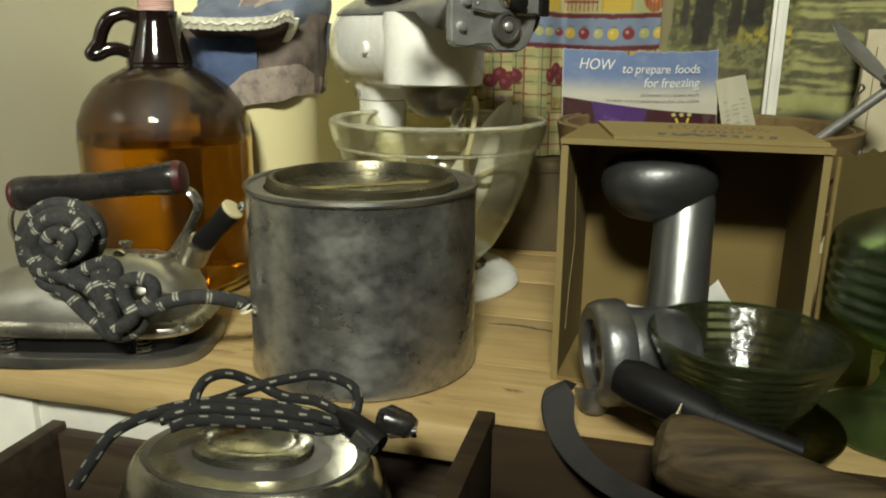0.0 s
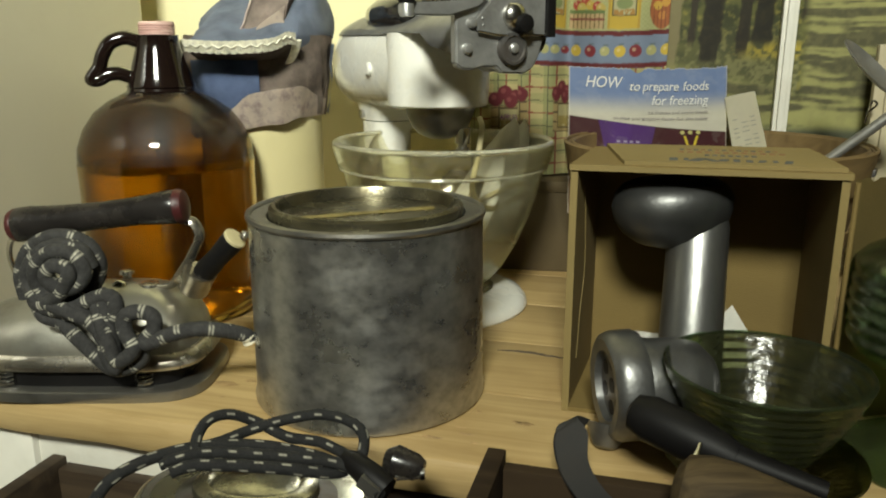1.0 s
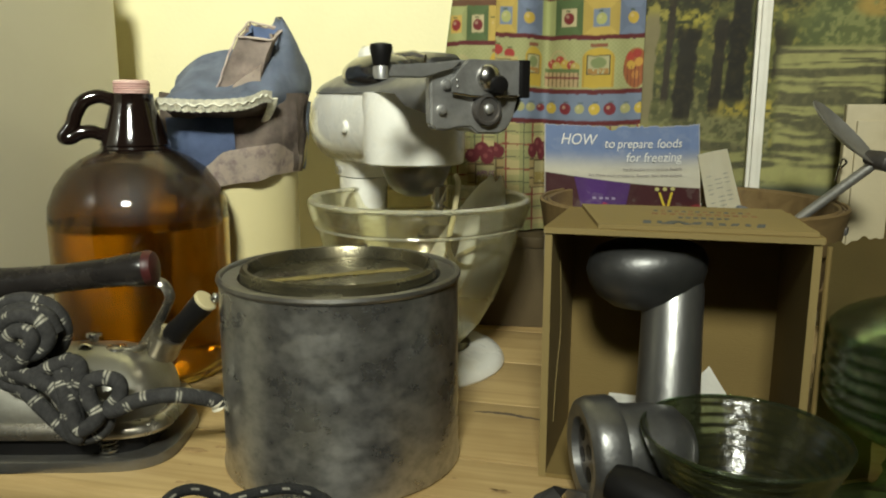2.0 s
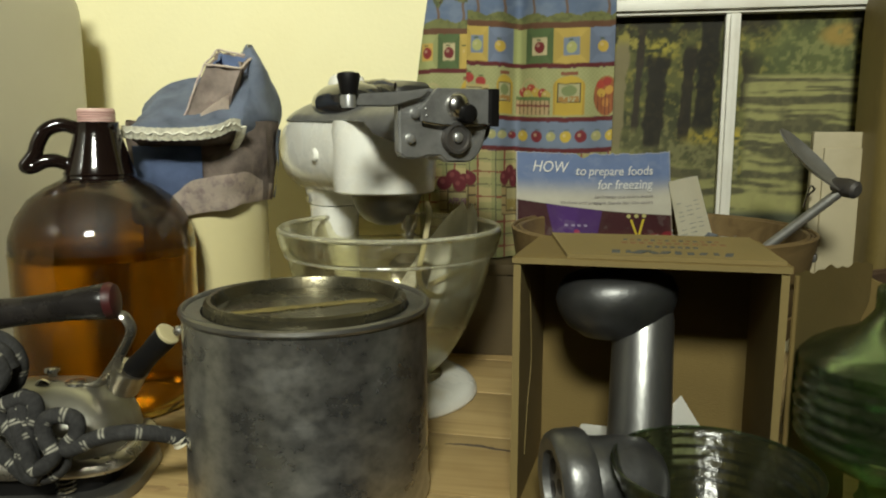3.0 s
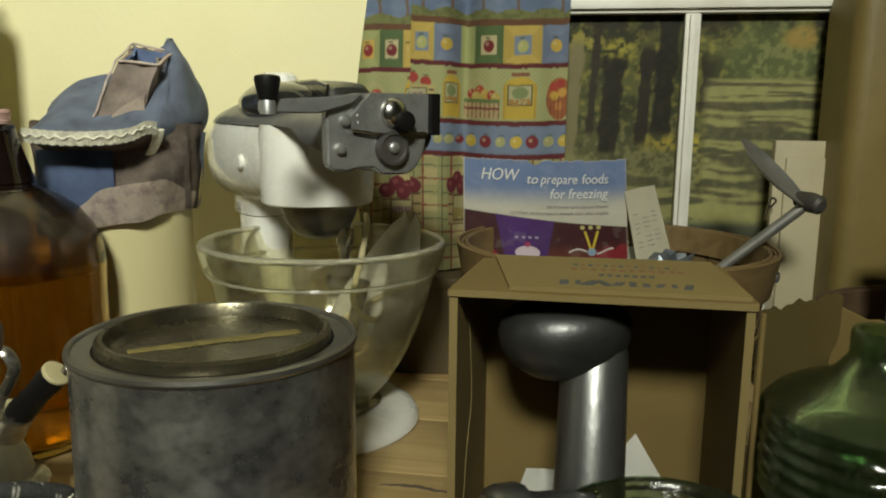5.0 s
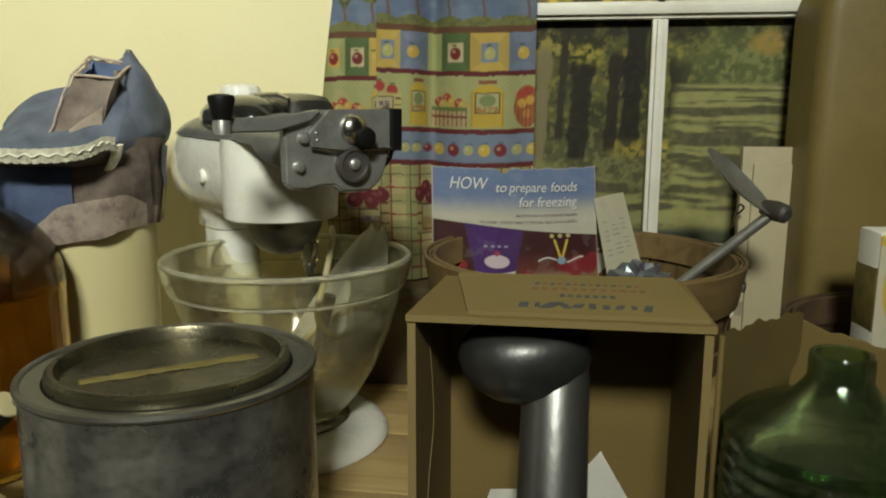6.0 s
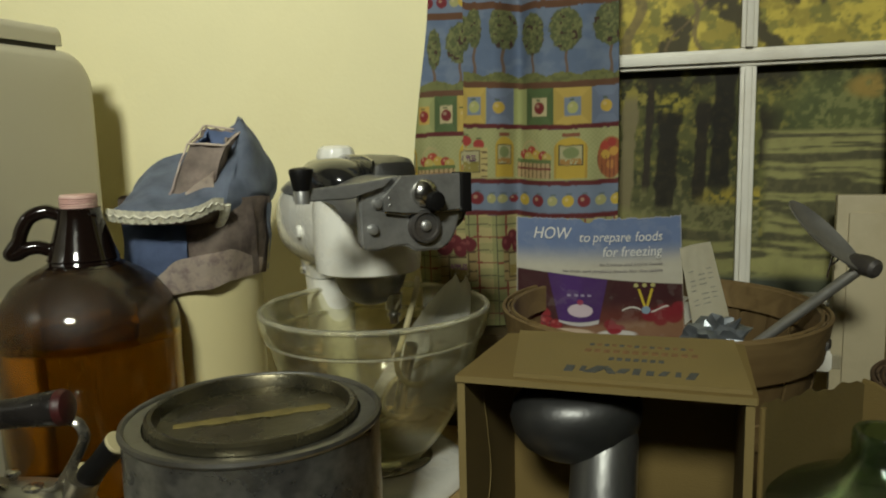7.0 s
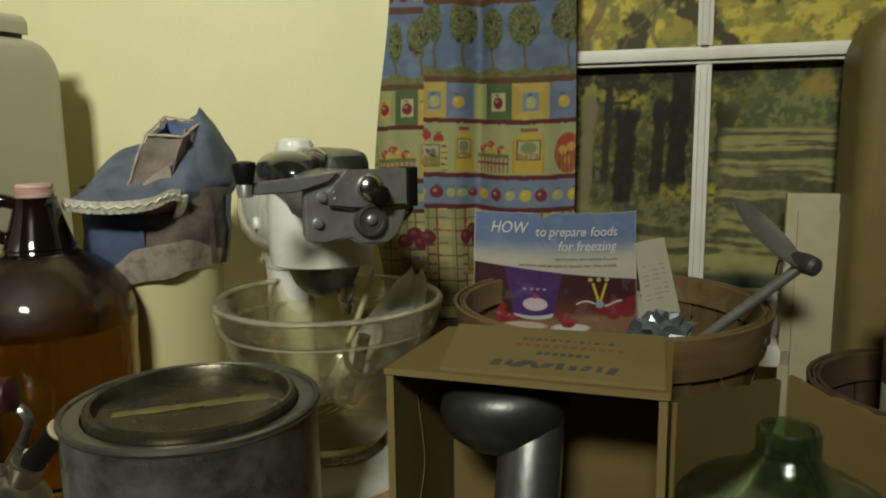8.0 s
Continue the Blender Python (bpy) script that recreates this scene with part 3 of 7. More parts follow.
def turned(a, b, profile, segs=32, bm=None):
    """A turned form from a to b; profile: (share of the length, radius)."""
    a, b = Vector(a), Vector(b)
    path = [a + (b - a) * t for t, r in profile]
    d = (b - a).normalized()
    up = d.orthogonal().normalized()
    side = d.cross(up)
    rings = [[p + (up * math.cos(2 * math.pi * j / segs) + side * math.sin(2 * math.pi * j / segs)) * r for j in range(segs)] for p, (t, r) in zip(path, profile)]
    return loft(rings, True, True, bm)


def sheet(fn, nu, nv, thick=0.0):
    """A sheet from fn(u, v) with u, v from 0 to 1, given a thickness."""
    b = bmesh.new()
    vs = [[b.verts.new(fn(i / nu, j / nv)) for j in range(nv + 1)] for i in range(nu + 1)]
    for i in range(nu):
        for j in range(nv):
            b.faces.new((vs[i][j], vs[i + 1][j], vs[i + 1][j + 1], vs[i][j + 1]))
    if thick:
        bmesh.ops.solidify(b, geom=b.faces[:], thickness=thick)
    return b


def printed(name, X, Y, Z, C, material, parent, label="", back=0.0015):
    """A grid of points with a colour at each, as printed cloth or paper; X, Y, Z: (n, m) arrays, C: (n, m, 3)."""
    n, k = X.shape
    co = np.stack([X, Y, Z], -1).reshape(-1, 3)
    idx = np.arange(n * k).reshape(n, k)
    quads = np.stack([idx[:-1, :-1], idx[1:, :-1], idx[1:, 1:], idx[:-1, 1:]], -1).reshape(-1, 4)
    me = bpy.data.meshes.new(name)
    me.from_pydata(co.tolist(), [], quads.tolist())
    at = me.color_attributes.new("print", "FLOAT_COLOR", "POINT")
    at.data.foreach_set("color", np.concatenate([np.clip(C.reshape(-1, 3), 0, 1), np.ones((n * k, 1))], 1).ravel())
    ob = finish(name, me, material, parent, label, 60)
    if back:
        sol = ob.modifiers.new("thickness", "SOLIDIFY")
        sol.thickness, sol.offset = back, -1
    return ob


def vnoise(x, y, seed=0):
    """Smooth value noise on arrays."""
    def h(i, j):
        v = np.sin(i * 127.1 + j * 311.7 + seed * 74.7) * 43758.5453
        return v - np.floor(v)
    i, j = np.floor(x), np.floor(y)
    f, g = x - i, y - j
    f, g = f * f * (3 - 2 * f), g * g * (3 - 2 * g)
    return (h(i, j) * (1 - f) + h(i + 1, j) * f) * (1 - g) + (h(i, j + 1) * (1 - f) + h(i + 1, j + 1) * f) * g


def fbm(x, y, seed=0, octaves=5):
    total, amp = 0.0, 0.5
    for o in range(octaves):
        total = total + amp * vnoise(x * 2 ** o, y * 2 ** o, seed + o)
        amp *= 0.55
    return total


def mixc(C, mask, colour):
    """Lays a colour over the print where mask is 1."""
    mask = np.clip(mask, 0, 1)[..., None]
    return C * (1 - mask) + np.array(colour, float) * mask


def soft_step(e0, e1, v):
    t = np.clip((v - e0) / (e1 - e0), 0, 1)
    return t * t * (3 - 2 * t)


def cord(name, points, radius, parent, label, steps=10, segs=10, seed=0, along=False):
    """A braided flex: black with pale flecks in its weave."""
    path = smooth_path(points, steps)
    step, fine, left = radius * 0.2, [path[0]], 0.0
    for p, q in zip(path, path[1:]):
        run = (q - p).length
        while left + run >= step and run > 0:
            cut = (step - left) / run
            p = p.lerp(q, cut)
            fine.append(p)
            run, left = (q - p).length, 0.0
        left += run
    rings = tube_rings(fine, radius, segs)
    co = [tuple(p) for r in rings for p in r]
    n = len(rings)
    quads = [(i * segs + j, i * segs + (j + 1) % segs, (i + 1) * segs + (j + 1) % segs, (i + 1) * segs + j) for i in range(n - 1) for j in range(segs)]
    quads += [tuple(range(segs))[::-1], tuple(range((n - 1) * segs, n * segs))]
    me = bpy.data.meshes.new(name)
    me.from_pydata(co, [], quads)
    at = me.color_attributes.new("print", "FLOAT_COLOR", "POINT")
    rnd = random.Random(seed)
    cols = []
    for i in range(n):
        for j in range(segs):
            if along:
                fleck = j % 5 == 0 and (i + (j // 5 % 2) * 10) % 21 < 7
            else:
                fleck = i % 10 in (0, 2) and (j + 7 * (i // 10)) % segs < segs * 0.42 and rnd.random() < 0.85
            k = rnd.uniform(0.7, 1.2)
            base = (0.011, 0.011, 0.011) if along else (0.032, 0.031, 0.030)
            pale = 0.30 if along else 0.40
            c = (pale * k, pale * k * 0.96, pale * k * 0.78) if fleck else tuple(v * k for v in base)
            cols += [*c, 1]
    at.data.foreach_set("color", cols)
    return finish(name, me, "cord", parent, label, 60)


def lettering(name, text, size, m, material, parent, shear=0.0, align="LEFT", width=None, thick=0.0):
    """Words in the built-in font, as a flat mesh."""
    data = bpy.data.curves.new(name, "FONT")
    data.body, data.size, data.shear, data.align_x, data.offset = text, size, shear, align, thick
    tmp = new("tmp_text", data)
    me = bpy.data.meshes.new_from_object(tmp.evaluated_get(bpy.context.evaluated_depsgraph_get()))
    bpy.data.objects.remove(tmp)
    bpy.data.curves.remove(data)
    if width:
        xs = [v.co.x for v in me.vertices]
        k = width / (max(xs) - min(xs))
        me.transform(Matrix.Diagonal((k, 1, 1, 1)))
    me.transform(m)
    me.materials.clear()
    return finish(name, me, material, parent, "")


# ---- the room (in the room's own frame: s along the wall, d away from the walker) ----
def structure(name, bm, material, label, m=ROOM):
    ob = part(name, bm, material, None)
    ob.matrix_world = m
    return tagged(ob, label, name.split("_")[0], "", "structure")


WALL = 0.935
structure("wall_north", box(4.2, 0.12, 2.4, (-0.1, WALL + 0.06, 0)), "wall", "pale yellow plaster wall, a little stained")
# unseen walls, added to close the room in a darker colour
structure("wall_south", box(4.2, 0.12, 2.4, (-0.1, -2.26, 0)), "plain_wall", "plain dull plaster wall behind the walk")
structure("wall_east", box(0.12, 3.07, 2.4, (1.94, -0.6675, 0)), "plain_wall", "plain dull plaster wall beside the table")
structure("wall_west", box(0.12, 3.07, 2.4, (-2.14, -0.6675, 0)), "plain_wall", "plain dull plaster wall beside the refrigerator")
structure("floor", box(4.2, 3.315, 0.1, (-0.1, -0.6025, -0.1)), "floor", "dark worn wooden board floor")
structure("ceiling", box(4.2, 3.315, 0.1, (-0.1, -0.6025, 2.4)), "ceiling", "plain off-white painted ceiling")

lamp = thing("strip_lamp", LAMP, "white fluorescent strip lamp hung from the ceiling, switched on", "lamp")
part("housing", box(0.44, 0.28, 0.05, (0, 0, 0.030), 0.004), "white_paint", lamp, "white metal housing")
for y in (-0.06, 0.06):
    part("tube", rod((-0.18, y, 0.015), (0.18, y, 0.015), 0.013), "glow", lamp, "glowing tube")
for x in (-0.195, 0.195):
    part("end_plate", box(0.016, 0.22, 0.032, (x, 0, 0.000), 0.002), "white_paint", lamp)
for x in (-0.12, 0.12):
    top_end = LAMP.inverted() @ Vector(((LAMP @ Vector((x, 0, 0.08))).x, (LAMP @ Vector((x, 0, 0.08))).y, 2.399))
    part("hanging_rod", rod((x, 0, 0.079), top_end, 0.004), "steel", lamp)

# ---- window with its printed woodland view ----
window = thing("window_1", ROOM, "white painted window with a woodland picture behind its bars", "window", "structure")


def bar(name, s0, s1, z0, z1, d0, d1, step=0.004):
    """A window bar with a stepped moulding."""
    bm = box(s1 - s0, d1 - d0 - 0.005, z1 - z0, ((s0 + s1) / 2, (d0 + d1) / 2 + 0.0025, z0), 0.0012)
    if s1 - s0 < z1 - z0:
        box(s1 - s0 - 2 * step, 0.007, z1 - z0 - 0.001, ((s0 + s1) / 2, d0 + 0.0035, z0), 0.0015, bm=bm)
    else:
        box(s1 - s0 - 0.001, 0.007, z1 - z0 - 2 * step, ((s0 + s1) / 2, d0 + 0.0035, z0 + step), 0.0015, bm=bm)
    return part(name, bm, "white_paint", window)


bar("window_bar", 0.1175, 0.1325, 0.916, 1.1405, 0.897, 0.916)
bar("window_bar", 0.1175, 0.1325, 1.1585, 1.48, 0.897, 0.916)
bar("window_bar", -0.1145, 0.4895, 1.141, 1.158, 0.8975, 0.916)
bar("window_frame", -0.155, -0.115, 0.87, 1.52, 0.890, 0.931)
bar("window_frame", 0.49, 0.53, 0.87, 1.52, 0.890, 0.931)
bar("window_frame", -0.1145, 0.4895, 1.48, 1.52, 0.890, 0.931)
bar("window_frame", -0.1145, 0.4895, 0.872, 0.9155, 0.893, 0.931)
part("window_sill", box(0.70, 0.07, 0.022, (0.19, 0.897, 0.849), 0.004), "white_paint", window)


def woodland():
    """The printed picture: autumn leaves above, trunks, and a path striped with shade."""
    n, k = 360, 330
    S, Z = np.meshgrid(np.linspace(-0.114, 0.489, n), np.linspace(0.913, 1.48, k), indexing="ij")
    f = fbm(S * 60, Z * 60, 3)
    fine = fbm(S * 190, Z * 190, 9)
    C = np.ones(S.shape + (3,)) * np.array((0.05, 0.055, 0.022))
    C = mixc(C, soft_step(0.42, 0.66, f) * 0.8, (0.15, 0.15, 0.045))
    C = mixc(C, soft_step(0.56, 0.74, fine) * 0.7, (0.30, 0.26, 0.06))
    # leaves over the top panes
    up = soft_step(1.135, 1.16, Z)
    leaf = fbm(S * 42, Z * 55, 21)
    top = np.ones_like(C) * np.array((0.33, 0.27, 0.055))
    top = mixc(top, soft_step(0.45, 0.62, leaf), (0.56, 0.45, 0.08))
    top = mixc(top, soft_step(0.50, 0.66, fbm(S * 110, Z * 110, 5)) * 0.9, (0.20, 0.19, 0.05))
    top = mixc(top, soft_step(0.60, 0.70, fbm(S * 34, Z * 34, 33)), (0.07, 0.06, 0.03))
    top = mixc(top, (soft_step(0.17, 0.23, S) * soft_step(1.19, 1.21, Z)) * 0.35, (0.30, 0.34, 0.10))
    for s0, lean, w in ((0.012, 0.10, 0.007), (0.085, -0.35, 0.003), (0.05, 0.6, 0.002), (-0.01, 0.0, 0.010)):
        top = mixc(top, soft_step(w, w * 0.6, np.abs(S - s0 - lean * (Z - 1.16) - 0.006 * np.sin(Z * 90))) * 0.8, (0.16, 0.12, 0.06))
    C = C * (1 - up[..., None]) + top * up[..., None]
    low = 1 - up
    # dark canopy just below the bar, broken by light
    C = mixc(C, low * soft_step(1.105, 1.14, Z) * soft_step(0.75, 0.45, f), (0.035, 0.03, 0.018))
    # undergrowth on the near side of the path
    g = low * soft_step(1.055, 0.99, Z) * (S < 0.14)
    C = mixc(C, g * 0.75, (0.115, 0.115, 0.05))
    C = mixc(C, g * soft_step(0.5, 0.68, fine), (0.22, 0.21, 0.09))
    C = mixc(C, low * soft_step(0.014, 0.0, np.abs(Z - 1.013)) * soft_step(0.06, 0.11, S) * (S < 0.14) * soft_step(0.4, 0.55, fine), (0.42, 0.33, 0.05))
    C = mixc(C, low * soft_step(0.022, 0.008, np.hypot(S - 0.055, (Z - 1.105) * 1.3)) * soft_step(0.38, 0.6, fine), (0.42, 0.36, 0.06))
    C = mixc(C, low * soft_step(0.03, 0.01, np.hypot(S - 0.02, (Z - 1.115) * 1.6)) * soft_step(0.45, 0.6, fine), (0.36, 0.31, 0.07))
    # pale trunk and dark trunks
    for s0, w, z0, z1, c in ((0.010, 0.008, 0.99, 1.115, (0.26, 0.22, 0.11)), (0.050, 0.012, 1.00, 1.10, (0.022, 0.018, 0.012)), (0.083, 0.007, 1.01, 1.11, (0.026, 0.02, 0.014)),
                             (0.102, 0.011, 1.02, 1.14, (0.02, 0.017, 0.012)), (0.030, 0.004, 1.02, 1.13, (0.04, 0.03, 0.02)), (0.147, 0.010, 1.045, 1.10, (0.025, 0.02, 0.014)),
                             (0.265, 0.012, 1.045, 1.115, (0.025, 0.022, 0.014)), (0.285, 0.008, 1.03, 1.12, (0.03, 0.025, 0.015)), (-0.06, 0.014, 0.98, 1.13, (0.03, 0.024, 0.016))):
        edge = w * (0.8 + 0.5 * vnoise(Z * 120, S * 0, 7))
        C = mixc(C, low * soft_step(edge, edge * 0.75, np.abs(S - s0 - 0.05 * (Z - 1.06))) * soft_step(z0 - 0.008, z0 + 0.006, Z) * soft_step(z1 + 0.006, z1 - 0.006, Z) * 0.93, c)
    # soft crowns at the path's end
    C = mixc(C, low * soft_step(0.055, 0.02, np.hypot((S - 0.205) * 0.8, Z - 1.095)) * 0.75, (0.105, 0.125, 0.045))
    C = mixc(C, low * soft_step(0.05, 0.02, np.hypot((S - 0.215) * 0.9, Z - 1.098)) * soft_step(0.48, 0.66, fine), (0.20, 0.21, 0.075))
    C = mixc(C, low * soft_step(0.028, 0.01, np.hypot(S - 0.235, (Z - 1.118) * 1.8)) * soft_step(0.42, 0.6, f), (0.33, 0.23, 0.06))
    # the path, striped by long shadows
    zt = 1.078 - 0.05 * np.clip(np.abs(S - 0.19) - 0.05, 0, 1)
    path = low * soft_step(zt + 0.002, zt - 0.003, Z) * np.maximum(soft_step(0.138, 0.15, S), soft_step(0.985, 0.965, Z + 0.25 * (S - 0.1))) * soft_step(0.012, 0.02, S + (Z - 0.93) * -0.1 + 0.04)
    shade = np.ones_like(C) * np.array((0.31, 0.30, 0.115))
    zz = Z + 0.05 * (S - 0.18) * (fbm(S * 8, Z * 3, 2) - 0.4) + 0.004 * (vnoise(S * 40, Z * 25, 11) - 0.5)
    q = np.power(np.clip(1.085 - zz, 0.0, 1), 0.62) * 96
    dark = soft_step(0.50, 0.66, 0.55 * vnoise(q * 0.8, S * 11 + Z * 20, 17) + 0.30 * vnoise(q * 1.9, S * 24, 4) + 0.25 * fbm(S * 70, q * 0.6, 6))
    shade = mixc(shade, dark * 0.93, (0.072, 0.068, 0.038))
    shade = mixc(shade, soft_step(0.5, 0.7, fine) * 0.25, (0.22, 0.2, 0.09))
    C = C * (1 - path[..., None]) + shade * path[..., None]
    C = mixc(C, low * path * soft_step(0.936, 0.925, Z) * 0.85, (0.05, 0.06, 0.05))
    C = mixc(C, low * soft_step(0.018, 0.004, np.abs(Z - 1.045)) * (S > 0.255) * soft_step(0.45, 0.6, fine), (0.26, 0.22, 0.06))
    C = C * (0.95 - 0.25 * low * (S < 0.12))[..., None]
    return printed("woodland_picture", S, np.full_like(S, 0.9175), Z, C, "poster", window, "printed picture of an autumn path through trees")


woodland()

# ---- curtain ----
curtain = thing("curtain", ROOM, "cotton curtain printed with orchard rows, fruit jars and apples", "curtain")


CLOTH_FOLD = -0.1516  # where the front pleat lies over the rest


def cloth_depth(S, U, Z):
    """How far the cloth stands from the walker: a pleat with a sharp edge, a valley, then broad soft waves."""
    pleat = 0.013 * soft_step(CLOTH_FOLD - 0.0012, CLOTH_FOLD + 0.0012, S) * soft_step(-0.098, -0.125, S)
    valley = 0.013 * np.exp(-((S + 0.100) / 0.011) ** 2)
    waves = 0.0055 * np.sin((S + 0.085) * 46) + 0.0022 * np.sin(S * 150 + Z * 5) + 0.003 * np.sin((S + 0.21) * 70) * (S < CLOTH_FOLD)
    return 0.866 - pleat + valley - waves + 0.004 * np.sin(Z * 22 + U * 3)


def curtain_print():
    n, k = 430, 560
    U, V = np.meshgrid(np.linspace(0, 1, n), np.linspace(0, 1, k), indexing="ij")
    Z = 0.877 + V * 0.648
    left = -0.2185 + 0.030 * soft_step(0.95, 1.25, Z) + 0.012 * soft_step(0.99, 0.91, Z)
    S = left + U * (0.004 - left)
    D = cloth_depth(S, U, Z)
    zz = Z + 0.0075 * soft_step(CLOTH_FOLD + 0.001, CLOTH_FOLD - 0.001, S) - 0.002 * np.sin(S * 30) + 0.0006 * (vnoise(S * 300, Z * 0, 2) - 0.5)
    blue, red, brown = (0.105, 0.17, 0.36), (0.12, 0.012, 0.02), (0.135, 0.06, 0.035)
    C = np.ones(S.shape + (3,)) * np.array(blue)
    C = mixc(C, soft_step(0.4, 0.7, fbm(S * 60, Z * 90, 4)) * 0.35, (0.22, 0.29, 0.47))
    soft = 0.0006

    def disc(x, y, r):
        return soft_step(r + soft, r - soft, np.hypot(x, y))

    def block(x, y, w, h):
        return soft_step(w / 2 + soft, w / 2 - soft, np.abs(x)) * soft_step(h / 2 + soft, h / 2 - soft, np.abs(y))

    def band(z, centre, height):
        return soft_step(height / 2 + soft, height / 2 - soft, np.abs(z - centre))

    fine = fbm(S * 400, Z * 400, 8)
    for base in (1.128, 1.337):  # the pattern comes again higher up
        z = zz - base + 1.128
        sky = soft_step(1.1275, 1.1285, z) * soft_step(1.2065, 1.2055, z)
        # orchard trees: place along the cloth, half width, height of the crown's middle
        for s0, hw, zc in ((-0.1838, 0.0066, 1.176), (-0.1575, 0.0150, 1.181), (-0.1405, 0.0072, 1.188), (-0.1125, 0.0125, 1.187), (-0.0815, 0.0130, 1.182), (-0.0465, 0.0165, 1.184), (-0.0035, 0.0165, 1.186)):
            x = S - s0
            C = mixc(C, sky * block(x + 0.0007 * np.sin(z * 300), z - 1.152, 0.0026 + 0.003 * soft_step(1.146, 1.138, z), 0.040) * 0.9, (0.17, 0.10, 0.06))
            crown = soft_step(1.06, 0.94, np.hypot(x / hw, (z - zc) / 0.0205) + 0.16 * (vnoise(S * 420, Z * 420, 5) - 0.5))
            C = mixc(C, sky * crown, (0.095, 0.120, 0.055))
            C = mixc(C, sky * crown * soft_step(0.45, 0.7, fine), (0.18, 0.20, 0.09))
            C = mixc(C, sky * crown * soft_step(0.5, 1.0, x / hw * 0.7 - (z - zc) / 0.03) * 0.4, (0.05, 0.065, 0.035))
            C = mixc(C, sky * crown * soft_step(0.78, 0.84, vnoise(S * 330, Z * 330, 14)), (0.06, 0.030, 0.028))
        hill = 1.1385 + 0.0045 * np.abs(np.sin(S * 95)) + 0.001 * vnoise(S * 700, Z * 0, 3)
        C = mixc(C, (z < hill) * (z > 1.127), (0.17, 0.19, 0.075))
        C = mixc(C, (z < hill) * (z > 1.127) * soft_step(0.45, 0.7, fbm(S * 260, Z * 260, 6)) * 0.6, (0.09, 0.11, 0.05))
        C = mixc(C, band(z, 1.1305, 0.0065), brown)
        # row of framed fruit
        row = (z > 1.0905) * (z < 1.1275)
        pale, deep, gold, sky_c = (0.33, 0.38, 0.17), (0.085, 0.15, 0.06), (0.52, 0.385, 0.09), (0.15, 0.21, 0.40)
        C = mixc(C, row, pale)
        for s0, w, ground, frame_c, fruit in ((-0.1945, 0.0225, pale, (0.55, 0.36, 0.08), (0.24, 0.012, 0.02)), (-0.1720, 0.0225, deep, (0.50, 0.45, 0.30), (0.17, 0.01, 0.02)), (-0.1555, 0.0105, gold, gold, gold), (-0.1405, 0.0220, gold, (0.17, 0.24, 0.42), (0.40, 0.44, 0.18)),
                                              (-0.1165, 0.0245, sky_c, (0.13, 0.18, 0.36), (0.52, 0.37, 0.05)), (-0.0745, 0.0300, deep, (0.50, 0.45, 0.30), (0.18, 0.01, 0.02)), (-0.0405, 0.0380, gold, (0.17, 0.24, 0.42), (0.40, 0.44, 0.18)), (-0.0080, 0.0270, sky_c, (0.13, 0.18, 0.36), (0.54, 0.38, 0.05))):
            x, y = S - s0, z - 1.1088
            here = row * block(x, y, w, 0.06)
            C = mixc(C, here, ground)
            C = mixc(C, here * (np.abs(x) * 0.037 > np.abs(y) * w) * 0.35, tuple(c * 0.6 for c in ground))
            C = mixc(C, here * block(x, y, min(0.0170, w * 0.55), 0.0185), frame_c)
            rx = min(0.0055, w * 0.22)
            C = mixc(C, here * soft_step(1.12, 0.9, np.hypot(x / rx, (y + 0.001) / 0.0060)), fruit)
            C = mixc(C, here * soft_step(1.1, 0.8, np.hypot((x + rx * 0.3) / (rx * 0.4), (y - 0.001) / 0.002)) * 0.3, (0.7, 0.6, 0.5))
            C = mixc(C, here * block(x - 0.001 + y * 0.3, y - 0.0068, 0.0045, 0.0016), (0.07, 0.11, 0.05))
        C = mixc(C, band(z, 1.0885, 0.0050), red)
        # shelf of jars, heaped fruit and a crate
        shelf = (z > 1.0345) * (z < 1.0862)
        C = mixc(C, shelf, (0.33, 0.36, 0.18))
        C = mixc(C, shelf * (np.mod(np.floor(S * 420) + np.floor(z * 420), 2) == 0) * 0.35, (0.44, 0.46, 0.27))
        for s0, w in ((-0.2130, 0.016), (-0.1530, 0.012), (-0.1115, 0.015), (-0.0420, 0.0330)):  # jars of juice
            x = S - s0
            jar = shelf * np.maximum(block(x, z - 1.0520, w, 0.031), soft_step(1.08, 0.95, np.hypot(x / (w * 0.5), (z - 1.0655) / 0.0125)))
            C = mixc(C, jar, (0.52, 0.37, 0.035))
            C = mixc(C, jar * (np.abs(x) > w * 0.43) * 0.6, (0.36, 0.22, 0.03))
            C = mixc(C, shelf * block(x, z - 1.0805, w * 0.55, 0.0036), (0.24, 0.08, 0.05))
            C = mixc(C, jar * block(x, z - 1.0600, w * 0.76, 0.0205), (0.05, 0.045, 0.03))
            C = mixc(C, jar * block(x, z - 1.0600, w * 0.68, 0.0185), (0.40, 0.40, 0.26))
            C = mixc(C, jar * soft_step(1.1, 0.9, np.hypot(x / (w * 0.25), (z - 1.0625) / 0.0058)), (0.20, 0.26, 0.12))
            C = mixc(C, jar * block(x, z - 1.0535, w * 0.66, 0.0055) * (fine > 0.4), (0.38, 0.20, 0.05))
        for s0, w in ((-0.1840, 0.041), (-0.0810, 0.0385)):  # fenced heaps of fruit
            x = S - s0
